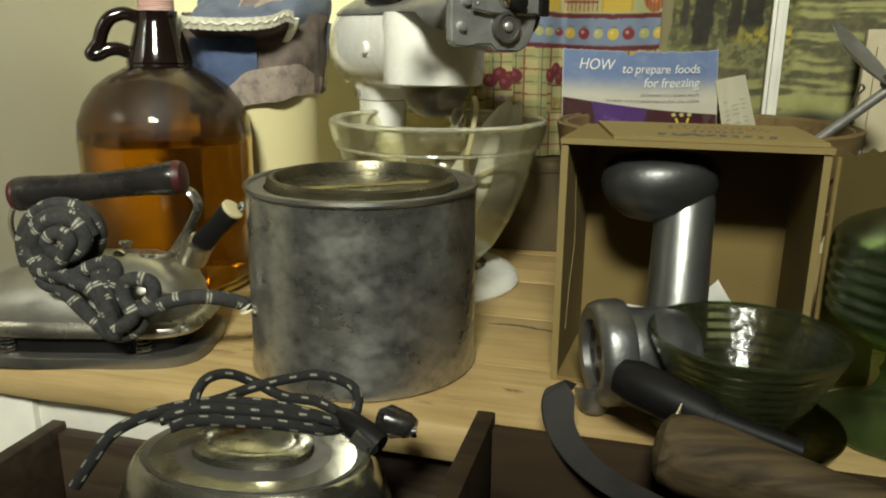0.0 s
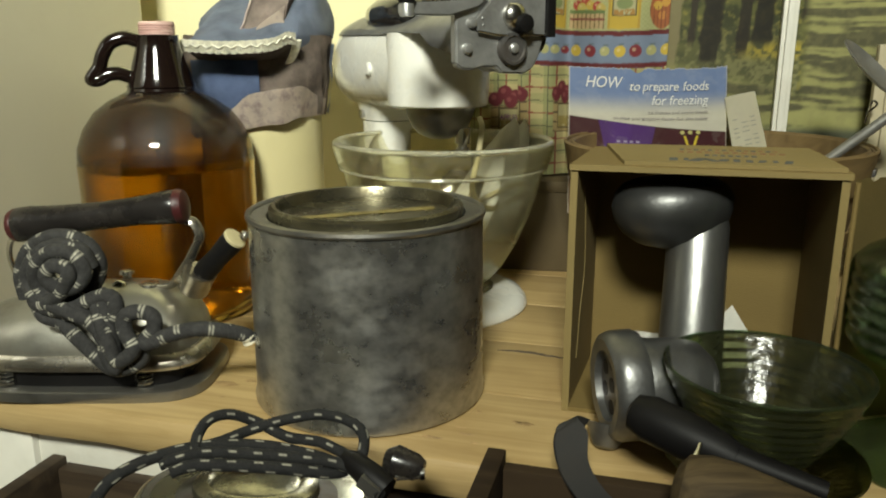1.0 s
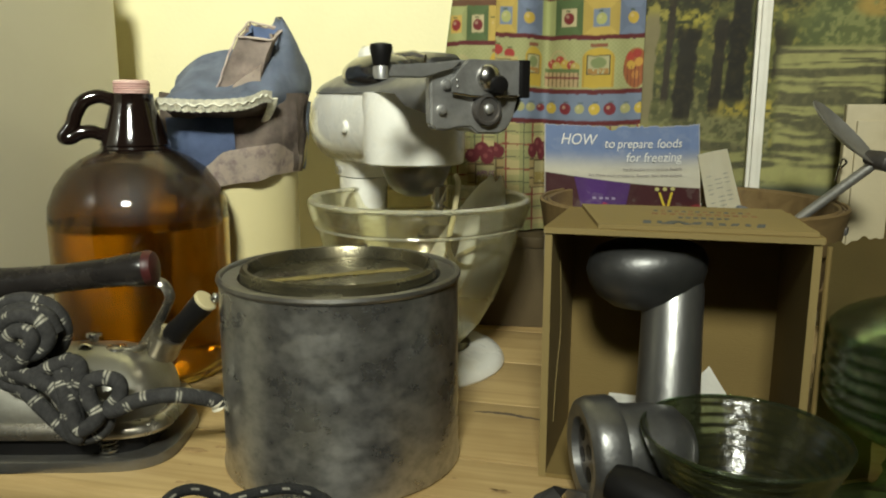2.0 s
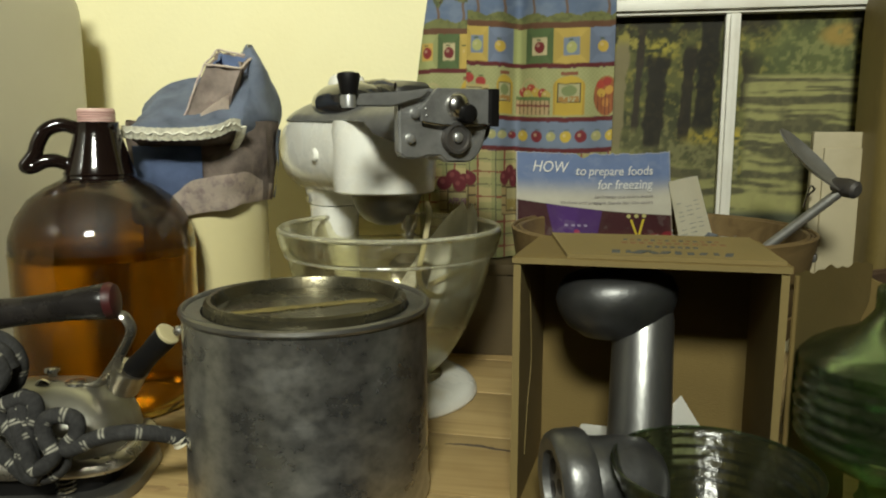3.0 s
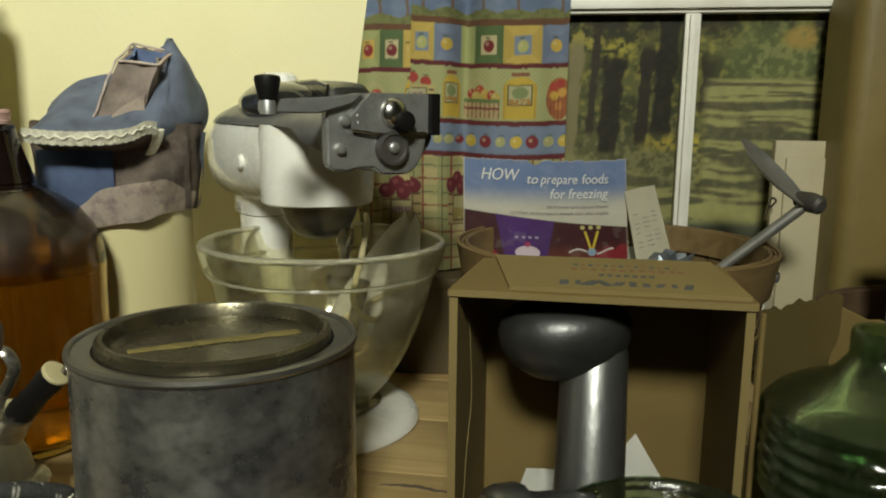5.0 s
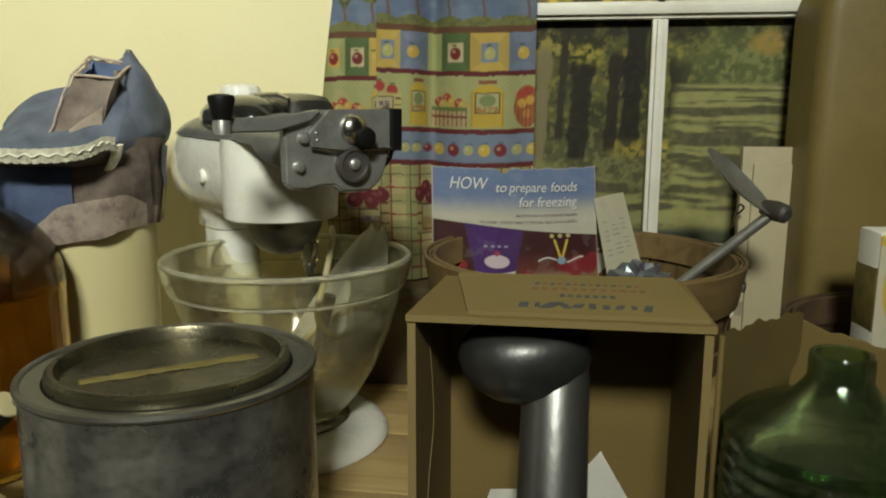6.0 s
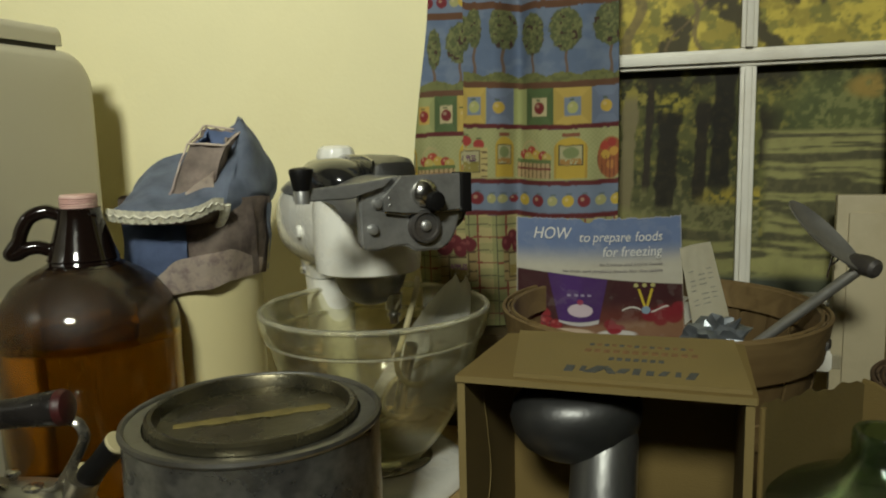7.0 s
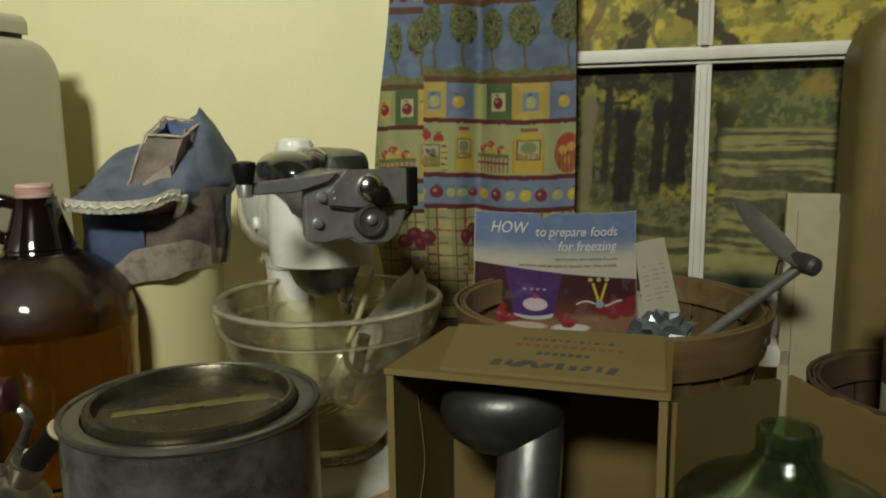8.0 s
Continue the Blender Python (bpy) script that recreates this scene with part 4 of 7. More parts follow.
            for fx, fz, c in ((-0.011, 1.0610, (0.36, 0.03, 0.03)), (-0.002, 1.0645, (0.40, 0.045, 0.03)), (0.004, 1.0605, (0.50, 0.36, 0.06)), (0.011, 1.0595, (0.34, 0.03, 0.03)), (-0.006, 1.0585, (0.45, 0.38, 0.10)), (0.015, 1.0575, (0.44, 0.34, 0.08))):
                C = mixc(C, shelf * disc(x - fx, z - fz, 0.0050), c)
                C = mixc(C, shelf * disc(x - fx + 0.0015, z - fz - 0.0015, 0.0012) * 0.5, (0.7, 0.5, 0.4))
            C = mixc(C, shelf * block(x, z - 1.0450, w, 0.0165), (0.42, 0.30, 0.18))
            C = mixc(C, shelf * block(x, z - 1.0450, w, 0.0165) * (np.mod((S - s0) * 210, 1) > 0.74), (0.15, 0.12, 0.05))
            C = mixc(C, shelf * block(x, z - 1.0465, w, 0.0022), (0.17, 0.03, 0.03))
            C = mixc(C, shelf * block(x, z - 1.0540, w, 0.0038), (0.11, 0.17, 0.06))
            ring = np.hypot(x + 0.004, (z - 1.058) * 0.6)
            C = mixc(C, shelf * soft_step(0.0012, 0.0006, np.abs(ring - 0.0100)) * (z > 1.064) * 0.7, (0.44, 0.38, 0.22))
        x = S + 0.1405  # a crate with its paper label
        for fx, fz in ((-0.0075, 1.0735), (0.0045, 1.0695)):
            C = mixc(C, shelf * disc(x - fx, z - fz, 0.0052), (0.38, 0.03, 0.035))
            C = mixc(C, shelf * block(x - fx, z - fz - 0.006, 0.005, 0.0014), (0.08, 0.12, 0.05))
        C = mixc(C, shelf * block(x, z - 1.0510, 0.0265, 0.0310), (0.47, 0.40, 0.18))
        C = mixc(C, shelf * block(x - 0.010, z - 1.0510, 0.0065, 0.0310) * (np.mod(z * 160, 1) > 0.75), (0.13, 0.09, 0.05))
        C = mixc(C, shelf * block(x + 0.0035, z - 1.0520, 0.0185, 0.0235), (0.08, 0.06, 0.03))
        C = mixc(C, shelf * block(x + 0.0035, z - 1.0520, 0.0165, 0.0215), (0.42, 0.41, 0.28))
        C = mixc(C, shelf * block(x + 0.0035, z - 1.0465, 0.0165, 0.0105) * (fine > 0.42), (0.28, 0.24, 0.06))
        x = S + 0.0035  # a round basket of oranges and apples
        bsk = shelf * soft_step(1.08, 0.95, np.hypot(x / 0.0125, (z - 1.0560) / 0.0205))
        C = mixc(C, bsk, (0.34, 0.10, 0.035))
        for fx, fz, c in ((-0.006, 1.068, (0.42, 0.04, 0.03)), (0.001, 1.071, (0.36, 0.03, 0.03)), (-0.005, 1.059, (0.55, 0.34, 0.05)), (0.003, 1.062, (0.56, 0.30, 0.05)), (0.000, 1.049, (0.50, 0.20, 0.05))):
            C = mixc(C, bsk * disc(x - fx, z - fz, 0.0044), c)
        C = mixc(C, bsk * (np.mod(S * 260, 1) > 0.8) * (z < 1.058), (0.16, 0.05, 0.03))
        C = mixc(C, band(z, 1.0320, 0.0052), red)
        # blue row of fruit
        ball = (z > 1.0015) * (z < 1.0295)
        C = mixc(C, ball, (0.15, 0.215, 0.40))
        plum, lime, lemon = (0.19, 0.012, 0.03), (0.37, 0.38, 0.19), (0.54, 0.40, 0.04)
        for s0, r, c in ((-0.2070, 0.0055, lemon), (-0.1900, 0.0060, plum), (-0.1755, 0.0055, plum), (-0.1625, 0.0050, lime), (-0.1535, 0.0050, lemon), (-0.1380, 0.0066, plum), (-0.1235, 0.0048, lime), (-0.1130, 0.0045, lime), (-0.1035, 0.0040, plum), (-0.0915, 0.0058, lemon), (-0.0755, 0.0062, plum), (-0.0600, 0.0050, lime), (-0.0445, 0.0060, lemon), (-0.0285, 0.0064, plum), (-0.0125, 0.0052, lime), (0.0025, 0.0058, lemon)):
            C = mixc(C, ball * disc(S - s0, z - 1.0140, r), c)
            C = mixc(C, ball * disc(S - s0 + 0.0015, z - 1.0155, r * 0.3) * 0.35, (0.75, 0.65, 0.5))
            C = mixc(C, ball * block(S - s0 - 0.001, z - 1.0140 - r - 0.001, 0.0055, 0.0014) * 0.8, (0.07, 0.11, 0.12))
        C = mixc(C, band(z, 0.9990, 0.0052), red)
        # plaid with heaped plums and crates
        plaid = (z < 0.9965)
        C = mixc(C, plaid, (0.44, 0.39, 0.21))
        C = mixc(C, plaid * (np.mod(S * 36, 1) > 0.55) * 0.6, (0.20, 0.25, 0.11))
        C = mixc(C, plaid * (np.mod(z * 36 + 0.2, 1) > 0.6) * 0.5, (0.24, 0.28, 0.13))
        C = mixc(C, plaid * ((np.mod(S * 36, 1) < 0.06) + (np.mod(z * 36, 1) < 0.06) > 0), (0.24, 0.05, 0.04))
        C = mixc(C, plaid * ((np.mod(S * 36 + 0.3, 1) < 0.04) + (np.mod(z * 36 + 0.5, 1) < 0.04) > 0), (0.10, 0.10, 0.07))
        for s0, w in ((-0.1610, 0.042), (-0.1020, 0.022), (-0.0400, 0.042)):
            x = (S - s0) * 0.042 / w
            C = mixc(C, plaid * block(x, z - 0.9420, 0.042, 0.034), (0.33, 0.25, 0.12))
            C = mixc(C, plaid * block(x, z - 0.9420, 0.042, 0.034) * (np.mod(z * 95, 1) > 0.85), (0.10, 0.07, 0.04))
            C = mixc(C, plaid * block(x, z - 0.9430, 0.0265, 0.028), (0.10, 0.07, 0.03))
            C = mixc(C, plaid * block(x, z - 0.9430, 0.0235, 0.0245), (0.36, 0.33, 0.19))
            C = mixc(C, plaid * block(x, z - 0.9370, 0.0235, 0.0120) * (fine > 0.4), (0.26, 0.20, 0.06))
            for fx, fz, r in ((-0.016, 0.9665, 0.0080), (-0.006, 0.9735, 0.0080), (0.005, 0.9690, 0.0080), (0.014, 0.9650, 0.0075), (0.000, 0.9640, 0.0075)):
                C = mixc(C, plaid * disc(x - fx, z - fz, r), (0.13, 0.010, 0.025))
                C = mixc(C, plaid * disc(x - fx + 0.002, z - fz - 0.002, r * 0.35) * 0.4, (0.36, 0.10, 0.12))
        if base < 1.2:
            keep = (zz > 1.2065)[..., None]
            low_part = C.copy()
    C = np.where(keep, C, low_part)
    C = mixc(C, (zz > 1.2055) * (zz < 1.2125), brown)
    grey = C.mean(-1, keepdims=True)
    C = (C * 0.86 + grey * np.array((0.16, 0.14, 0.09))) * np.array((0.78, 0.74, 0.61))  # washed out
    printed("cloth", S, D, Z, C, "print", curtain, "", 0.0012)


def curtain_words():
    """The word on the printed crate labels."""
    for s0, z0, w, shift in ((-0.1525, 1.0545, 0.0150, 0.0), (-0.1720, 0.9455, 0.0200, -0.0075)):
        S0 = np.array([s0, s0 + w / 2, s0 + w])
        d = float(np.min(cloth_depth(S0, np.array([0.3] * 3), np.array([z0] * 3)))) - 0.0012
        lettering("lettering", "APPLES", 0.0085, pose(s0, d, z0 + shift, 90), "ink_plum", curtain, 0.0, "LEFT", w, 0.0002)


curtain_print()
curtain_words()
part("curtain_rod", rod((-0.30, 0.868, 1.531), (0.55, 0.868, 1.531), 0.006), "white_paint", curtain)

# ---- refrigerator in the corner ----
fridge = thing("refrigerator", ROOM @ pose(-0.614, 0, 0, 0, 0, 90), "old cream enamelled refrigerator with a rounded top", "refrigerator")


def rounded_slab(s0, s1, d0, d1, z0, z1, r, n=8, edge=0.02):
    """A cabinet whose two upper side corners are rounded, with softened front edges."""
    def outline(inset):
        pts = [(s0 + inset, z0), (s1 - inset, z0)]
        for cx, sign, a0 in ((s1 - r, 1, 0), (s0 + r, -1, 90)):
            for i in range(n + 1):
                a = radians(a0 + 90 * i / n)
                pts.append((cx + (r - inset) * math.cos(a), z1 - r + (r - inset) * math.sin(a)))
        return pts
    rings = []
    for inset, d in ((edge, d0), (edge * 0.45, d0 + edge * 0.12), (edge * 0.12, d0 + edge * 0.45), (0, d0 + edge), (0, d1)):
        rings.append([(x, d, z) for x, z in outline(inset)])
    return loft(rings)


part("body", rounded_slab(0.16, 0.854, 0.0, 0.62, 0.08, 1.190, 0.045, 10, 0.012), "fridge", fridge)
part("top_lid", rounded_slab(0.17, 0.815, 0.004, 0.61, 1.1945, 1.216, 0.010, 6, 0.008), "fridge", fridge)
part("gasket", box(0.63, 0.60, 0.006, (0.49, 0.308, 1.189)), "rubber", fridge)
part("plinth", box(0.66, 0.58, 0.08, (0.505, 0.31, 0.0), 0.004), "rubber", fridge)

# ---- table: pine top on a white painted cabinet with a drawer pulled out ----
table = thing("work_table", ROOM, "white painted kitchen table with a worn pine top", "table")
FRONT = 0.411


def plank(s0, s1, d0, d1, seed):
    """A board of the top with a rounded front edge."""
    rnd = random.Random(seed)
    return box(s1 - s0, d1 - d0 - 0.0012, 0.027, ((s0 + s1) / 2, (d0 + d1) / 2, TOP - 0.027 + rnd.uniform(-0.0003, 0.0)), 0.0022)


edge_board = bmesh.new()
prof = [(FRONT + 0.006, TOP), (FRONT + 0.0025, TOP - 0.0015), (FRONT + 0.0005, TOP - 0.005), (FRONT, TOP - 0.012), (FRONT + 0.0005, TOP - 0.021), (FRONT + 0.003, TOP - 0.026), (FRONT + 0.008, TOP - 0.027), (FRONT + 0.098, TOP - 0.027), (FRONT + 0.0988, TOP - 0.0265), (FRONT + 0.0988, TOP - 0.0008), (FRONT + 0.098, TOP)]
rings = []
for i in range(41):
    s = -0.52 + 1.26 * i / 40
    w = 0.0007 * math.sin(i * 1.7) + 0.0005 * math.sin(i * 4.1)
    rings.append([(s, d + (w if d < FRONT + 0.01 else 0), z) for d, z in prof])
part("board", loft(rings, bm=edge_board), "table", table)
for i in range(4):
    part("board", plank(-0.52, 0.74, FRONT + 0.1 + i * 0.104, FRONT + 0.1 + (i + 1) * 0.104, i), "table", table)
crack = bmesh.new()
rings = []
rnd = random.Random(9)
for i in range(22):
    t = i / 21
    w = 0.0022 * math.sin(math.pi * t) * rnd.uniform(0.5, 1.2) + 0.0004
    c = 0.0025 * math.sin(t * 5) + rnd.uniform(-0.0006, 0.0006)
    s = -0.118 + 0.060 * t
    rings.append([(s, 0.592 + c - w, TOP + 0.0002), (s, 0.592 + c + w, TOP + 0.0002), (s, 0.592 + c + w * 0.8, TOP + 0.0005), (s, 0.592 + c - w * 0.8, TOP + 0.0005)])
part("crack", loft(rings, bm=crack), "crack", table, "dark crack in the wood")
for k, (s, d, r) in enumerate(((-0.30, 0.475, 0.004), (-0.21, 0.452, 0.003), (0.02, 0.500, 0.0035), (-0.075, 0.47, 0.0025))):
    part("knot", lathe([(0.0, TOP + 0.0002), (r, TOP + 0.0002), (r * 0.9, TOP + 0.0004), (0.0, TOP + 0.0004)], 18, Matrix.Translation((s, d, 0)) @ Matrix.Diagonal((2.6, 1, 1, 1)), lobes=5, depth=0.15), "knot", table)
part("apron", box(0.30, 0.018, 0.034, (-0.32, 0.440, TOP - 0.062), 0.002), "white_paint", table)
for k in range(26):
    rnd = random.Random(100 + k)
    r = rnd.uniform(0.0008, 0.0020)
    part("speck", lathe([(0.0, TOP + 0.0002), (r, TOP + 0.0002), (r * 0.9, TOP + 0.0004), (0.0, TOP + 0.0004)], 10, Matrix.Translation((rnd.uniform(-0.36, 0.06), rnd.uniform(FRONT + 0.012, FRONT + 0.09), 0)) @ Matrix.Diagonal((rnd.uniform(1.2, 4.0), 1, 1, 1)), lobes=3, depth=0.2), "knot", table)
part("rail", box(0.855, 0.018, 0.034, (0.2585, 0.440, TOP - 0.062), 0.002), "dark_wood", table, "bare dark rail under the top")
part("side_panel", box(0.018, 0.40, 0.63, (-0.468, 0.652, 0.08), 0.002), "white_paint", table)
part("side_panel", box(0.018, 0.40, 0.63, (0.688, 0.652, 0.08), 0.002), "white_paint", table)
part("front_panel", box(1.138, 0.016, 0.52, (0.11, 0.441, 0.10), 0.002), "white_paint", table)
for s in (-0.456, 0.676):
    for d in (0.446, 0.86):
        part("leg", box(0.042, 0.042, TOP - 0.0275, (s, d, 0), 0.003), "white_paint", table)

drawer = thing("drawer", ROOM, "dark wooden drawer pulled out from under the table top", "drawer")
part("side", box(0.012, 0.42, 0.085, (-0.418, 0.235, 0.635), 0.0015), "dark_wood", drawer)
part("side", box(0.012, 0.42, 0.085, (0.43, 0.235, 0.635), 0.0015), "dark_wood", drawer)
part("bottom", box(0.835, 0.42, 0.008, (0.006, 0.235, 0.636)), "dark_wood", drawer)
part("back", box(0.835, 0.012, 0.070, (0.006, 0.4265, 0.645), 0.0015), "dark_wood", drawer)
part("front", box(0.875, 0.018, 0.10, (0.006, 0.016, 0.625), 0.003), "white_paint", drawer)

tray = thing("wooden_tray", ROOM, "shallow wooden box without a lid, darkened as in shade, standing in the drawer", "box")
part("side", box(0.011, 0.200, 0.146, (-0.0800, 0.302, 0.6445), 0.0014), "shaded_tray_wood", tray)
part("side", box(0.011, 0.200, 0.146, (0.296, 0.302, 0.6445), 0.0014), "shaded_tray_wood", tray)
part("back", box(0.3640, 0.009, 0.141, (0.108, 0.3925, 0.6445), 0.0012), "shaded_tray_wood", tray)
part("front", box(0.3640, 0.009, 0.141, (0.108, 0.2080, 0.6445), 0.0012), "shaded_tray_wood", tray)
part("bottom", box(0.3640, 0.174, 0.006, (0.108, 0.300, 0.646)), "shaded_tray_wood", tray)

# ---- tin can ----
can = thing("tin_can", pose(-0.0582, 0.5356, TOP), "large grey galvanised tin with a press-in lid", "tin can")
H = 0.1348
part("body", lathe([(0.0, 0.003), (0.077, 0.003), (0.0800, 0.0), (0.0832, 0.0015), (0.0834, 0.004), (0.0822, 0.008), (0.0812, H - 0.0058), (0.0795, H - 0.0045), (0.0690, H - 0.0060), (0.0680, H - 0.0100), (0.0, H - 0.0100)], 128), "tin", can)
part("rim", lathe([(0.0798, H - 0.0055), (0.0822, H - 0.0050), (0.0831, H - 0.0032), (0.0826, H - 0.001), (0.0808, H), (0.0796, H - 0.001), (0.0790, H - 0.003), (0.0692, H - 0.0034), (0.0688, H - 0.006), (0.0792, H - 0.0055)], 128, caps=False), "tin_rim", can)
lid = part("lid", lathe([(0.0, H - 0.0052), (0.0600, H - 0.0048), (0.0615, H + 0.0010), (0.0625, H + 0.0032), (0.0650, H + 0.0035), (0.0672, H + 0.0018), (0.0680, H - 0.0034), (0.0676, H - 0.008), (0.0, H - 0.008)], 128), "tin_lid", can)
stripe = bmesh.new()
rnd = random.Random(4)
rings = []
for i in range(26):
    x = -0.050 + 0.100 * i / 25
    w = 0.0048 + rnd.uniform(-0.0014, 0.0014)
    rings.append([(x, -w, H - 0.0047), (x, w, H - 0.0047), (x, w * 0.9, H - 0.0043), (x, -w * 0.9, H - 0.0043)])
st = part("paint_stripe", loft(rings, bm=stripe), "yellow_paint", lid, "dried yellow paint stripe")
st.matrix_local = pose(0, 0, 0, 0, 0, 22)

# ---- amber jug ----
jug = thing("glass_jug", pose(-0.2600, 0.7140, TOP), "amber glass gallon jug with a finger handle, half full", "jug")
R = 0.0775
outer = [(0.0, 0.002), (0.060, 0.0), (0.071, 0.003), (0.076, 0.012), (R, 0.025), (R, 0.138), (0.0778, 0.1405), (0.0778, 0.1425), (R - 0.0006, 0.145), (0.0755, 0.158), (0.0690, 0.174), (0.0590, 0.188), (0.0460, 0.1975), (0.0335, 0.2035), (0.0285, 0.2070)]
inner = [(0.0265, 0.2050), (0.0325, 0.2005), (0.0450, 0.1945), (0.0570, 0.1853), (0.0665, 0.172), (0.0725, 0.157), (0.0738, 0.145), (0.0738, 0.027), (0.071, 0.014), (0.066, 0.008), (0.0, 0.009)]
part("body", lathe(outer + inner, 96), "amber", jug)
part("liquid", lathe([(0.0, 0.0095), (0.0655, 0.0085), (0.0707, 0.0145), (0.0733, 0.0275), (0.0733, 0.1390), (0.0720, 0.1400), (0.0, 0.1400)], 96), "amber_liquid", jug, "clear yellowish liquid")
neck = part("neck", lathe([(0.0270, 0.2030), (0.0345, 0.2040), (0.0300, 0.2065), (0.0292, 0.2085), (0.0300, 0.2100), (0.0290, 0.2120), (0.0265, 0.2200), (0.0225, 0.2330), (0.0190, 0.2450), (0.0175, 0.2530), (0.0180, 0.2545), (0.0150, 0.2550), (0.0, 0.2550)], 64), "amber_dark", jug)
part("handle", tube([(-0.0150, 0, 0.2485), (-0.0270, 0.000, 0.2520), (-0.0395, 0, 0.2475), (-0.0465, 0, 0.2370), (-0.0500, 0.0, 0.2270), (-0.0555, 0, 0.2195), (-0.0570, 0, 0.2165), (-0.0520, 0, 0.2165), (-0.0440, 0, 0.2205), (-0.0350, 0, 0.2215), (-0.0270, 0, 0.2190), (-0.0200, 0, 0.2160)],
                    0.0062, 14, 8), "amber_dark", neck).matrix_local = pose(0, 0, 0, 0, 0, 20)
part("dust_film", lathe([(0.0772, 0.147), (0.0759, 0.158), (0.0694, 0.1742), (0.0592, 0.1884), (0.0462, 0.1980), (0.0338, 0.2040)], 72, caps=False), "dust", jug, "grey dust on the shoulder")
cap = [(0.0, 0.2660), (0.0140, 0.2660), (0.0150, 0.2650)] + [(0.0150 + 0.0006 * (i % 2), 0.2640 - i * 0.0010) for i in range(9)] + [(0.0152, 0.2545), (0.0, 0.2545)]
part("cap", lathe(cap, 48, lobes=24, depth=0.01), "pink_cap", jug, "faded pink screw cap")

# ---- canister under the bonnet ----
canister = thing("canister", pose(-0.196, 0.818, TOP), "cream painted round canister standing against the wall", "canister")
part("body", lathe([(0.0, 0.0), (0.058, 0.0), (0.0615, 0.003), (0.0615, 0.178), (0.059, 0.181), (0.0, 0.181)], 64), "canister", canister)
part("bottom_bead", lathe([(0.0616, 0.0005), (0.0635, 0.001), (0.0635, 0.004), (0.0616, 0.005)], 64, caps=False), "canister", canister)

# ---- stand mixer ----
mixer = thing("stand_mixer", pose(-0.005, 0.731, TOP, 0, 0, -60), "white enamelled stand mixer with grey trim and a can opener fitted", "mixer")
MZ = TOP


def ellipse(x, cz, hw, hh, n=40, p=2.4, a0=0.0, a1=2 * math.pi, grow=0.0, closed=True):
    pts = []
    m = n if closed else n + 1
    for i in range(m):
        a = a0 + (a1 - a0) * i / n
        c, s = math.cos(a), math.sin(a)
        pts.append((x, (hw + grow) * math.copysign(abs(c) ** (2 / p), c), cz - MZ + (hh + grow) * math.copysign(abs(s) ** (2 / p), s)))
    return pts


COVER = [(-0.194, 0.997, 0.028, 0.029), (-0.180, 0.998, 0.0375, 0.0380), (-0.160, 0.999, 0.0435, 0.0435), (-0.130, 1.0005, 0.0470, 0.0465), (-0.095, 1.001, 0.0480, 0.0470), (-0.060, 1.0015, 0.0484, 0.0465), (-0.020, 1.003, 0.0490, 0.0445), (0.015, 1.007, 0.0490, 0.0400), (0.042, 1.015, 0.0480, 0.0310), (0.060, 1.021, 0.0460, 0.0240), (0.085, 1.0235, 0.0435, 0.0210), (0.097, 1.024, 0.0400, 0.0195)]
HEAD = [(-0.205, 0.996, 0.004, 0.006), (-0.202, 0.996, 0.017, 0.018)] + COVER[:5] + [(-0.060, 1.0010, 0.0482, 0.0450), (-0.030, 1.0015, 0.0484, 0.0430), (-0.010, 1.0020, 0.0478, 0.0400), (0.012, 1.0050, 0.0420, 0.0340), (0.028, 1.0100, 0.0300, 0.0240)]
head = part("head", loft([ellipse(*h) for h in HEAD]), "enamel", mixer, angle=60)
# grey cover over the top of the head, sweeping down towards the front
SEAM = (1.35, 0.85, 0.66, 0.55, 0.52, 0.51, 0.50, 0.46, 0.30, -0.12, -0.62, -0.80)
rings = []
for h, a in zip(COVER, SEAM):
    rings.append(ellipse(*h, n=40, a0=a, a1=math.pi - a, grow=0.0022, closed=False))
cover = loft(rings, closed=False)
bmesh.ops.recalc_face_normals(cover, faces=cover.faces)
bmesh.ops.solidify(cover, geom=cover.faces[:], thickness=0.003)
part("top_cover", cover, "trim_grey", mixer, "dark grey painted top cover", 60)


def hump(rows, y0, power):
    """A rounded cover on the head, set off to one side."""
    return loft([[(x, y + y0, z) for x, y, z in ellipse(*row, p=power)] for row in rows])


part("motor_hump", hump(((-0.085, 1.046, 0.0120, 0.010), (-0.080, 1.047, 0.0200, 0.0160), (-0.060, 1.0475, 0.0215, 0.0175), (-0.010, 1.0475, 0.0215, 0.0175), (0.010, 1.0465, 0.0210, 0.0165), (0.018, 1.0450, 0.0190, 0.0140), (0.021, 1.0435, 0.0120, 0.0090)), 0.0165, 4.5), "hub_metal", mixer, "rounded grey metal hump")
part("black_band", hump(((-0.088, 1.044, 0.0120, 0.008), (-0.080, 1.045, 0.0200, 0.0140), (-0.060, 1.0455, 0.0240, 0.0175), (-0.025, 1.0455, 0.0250, 0.0180), (-0.005, 1.0445, 0.0230, 0.0160), (0.008, 1.0425, 0.0170, 0.0120), (0.014, 1.041, 0.0080, 0.0060)), -0.0215, 2.2), "piano_black", mixer, "glossy black motor cover")
part("seam_strip", hump(((-0.082, 1.0465, 0.0014, 0.0140), (-0.060, 1.0475, 0.0014, 0.0183), (-0.005, 1.0475, 0.0014, 0.0183), (0.016, 1.0460, 0.0014, 0.0150)), -0.0030, 4.0), "steel", mixer)
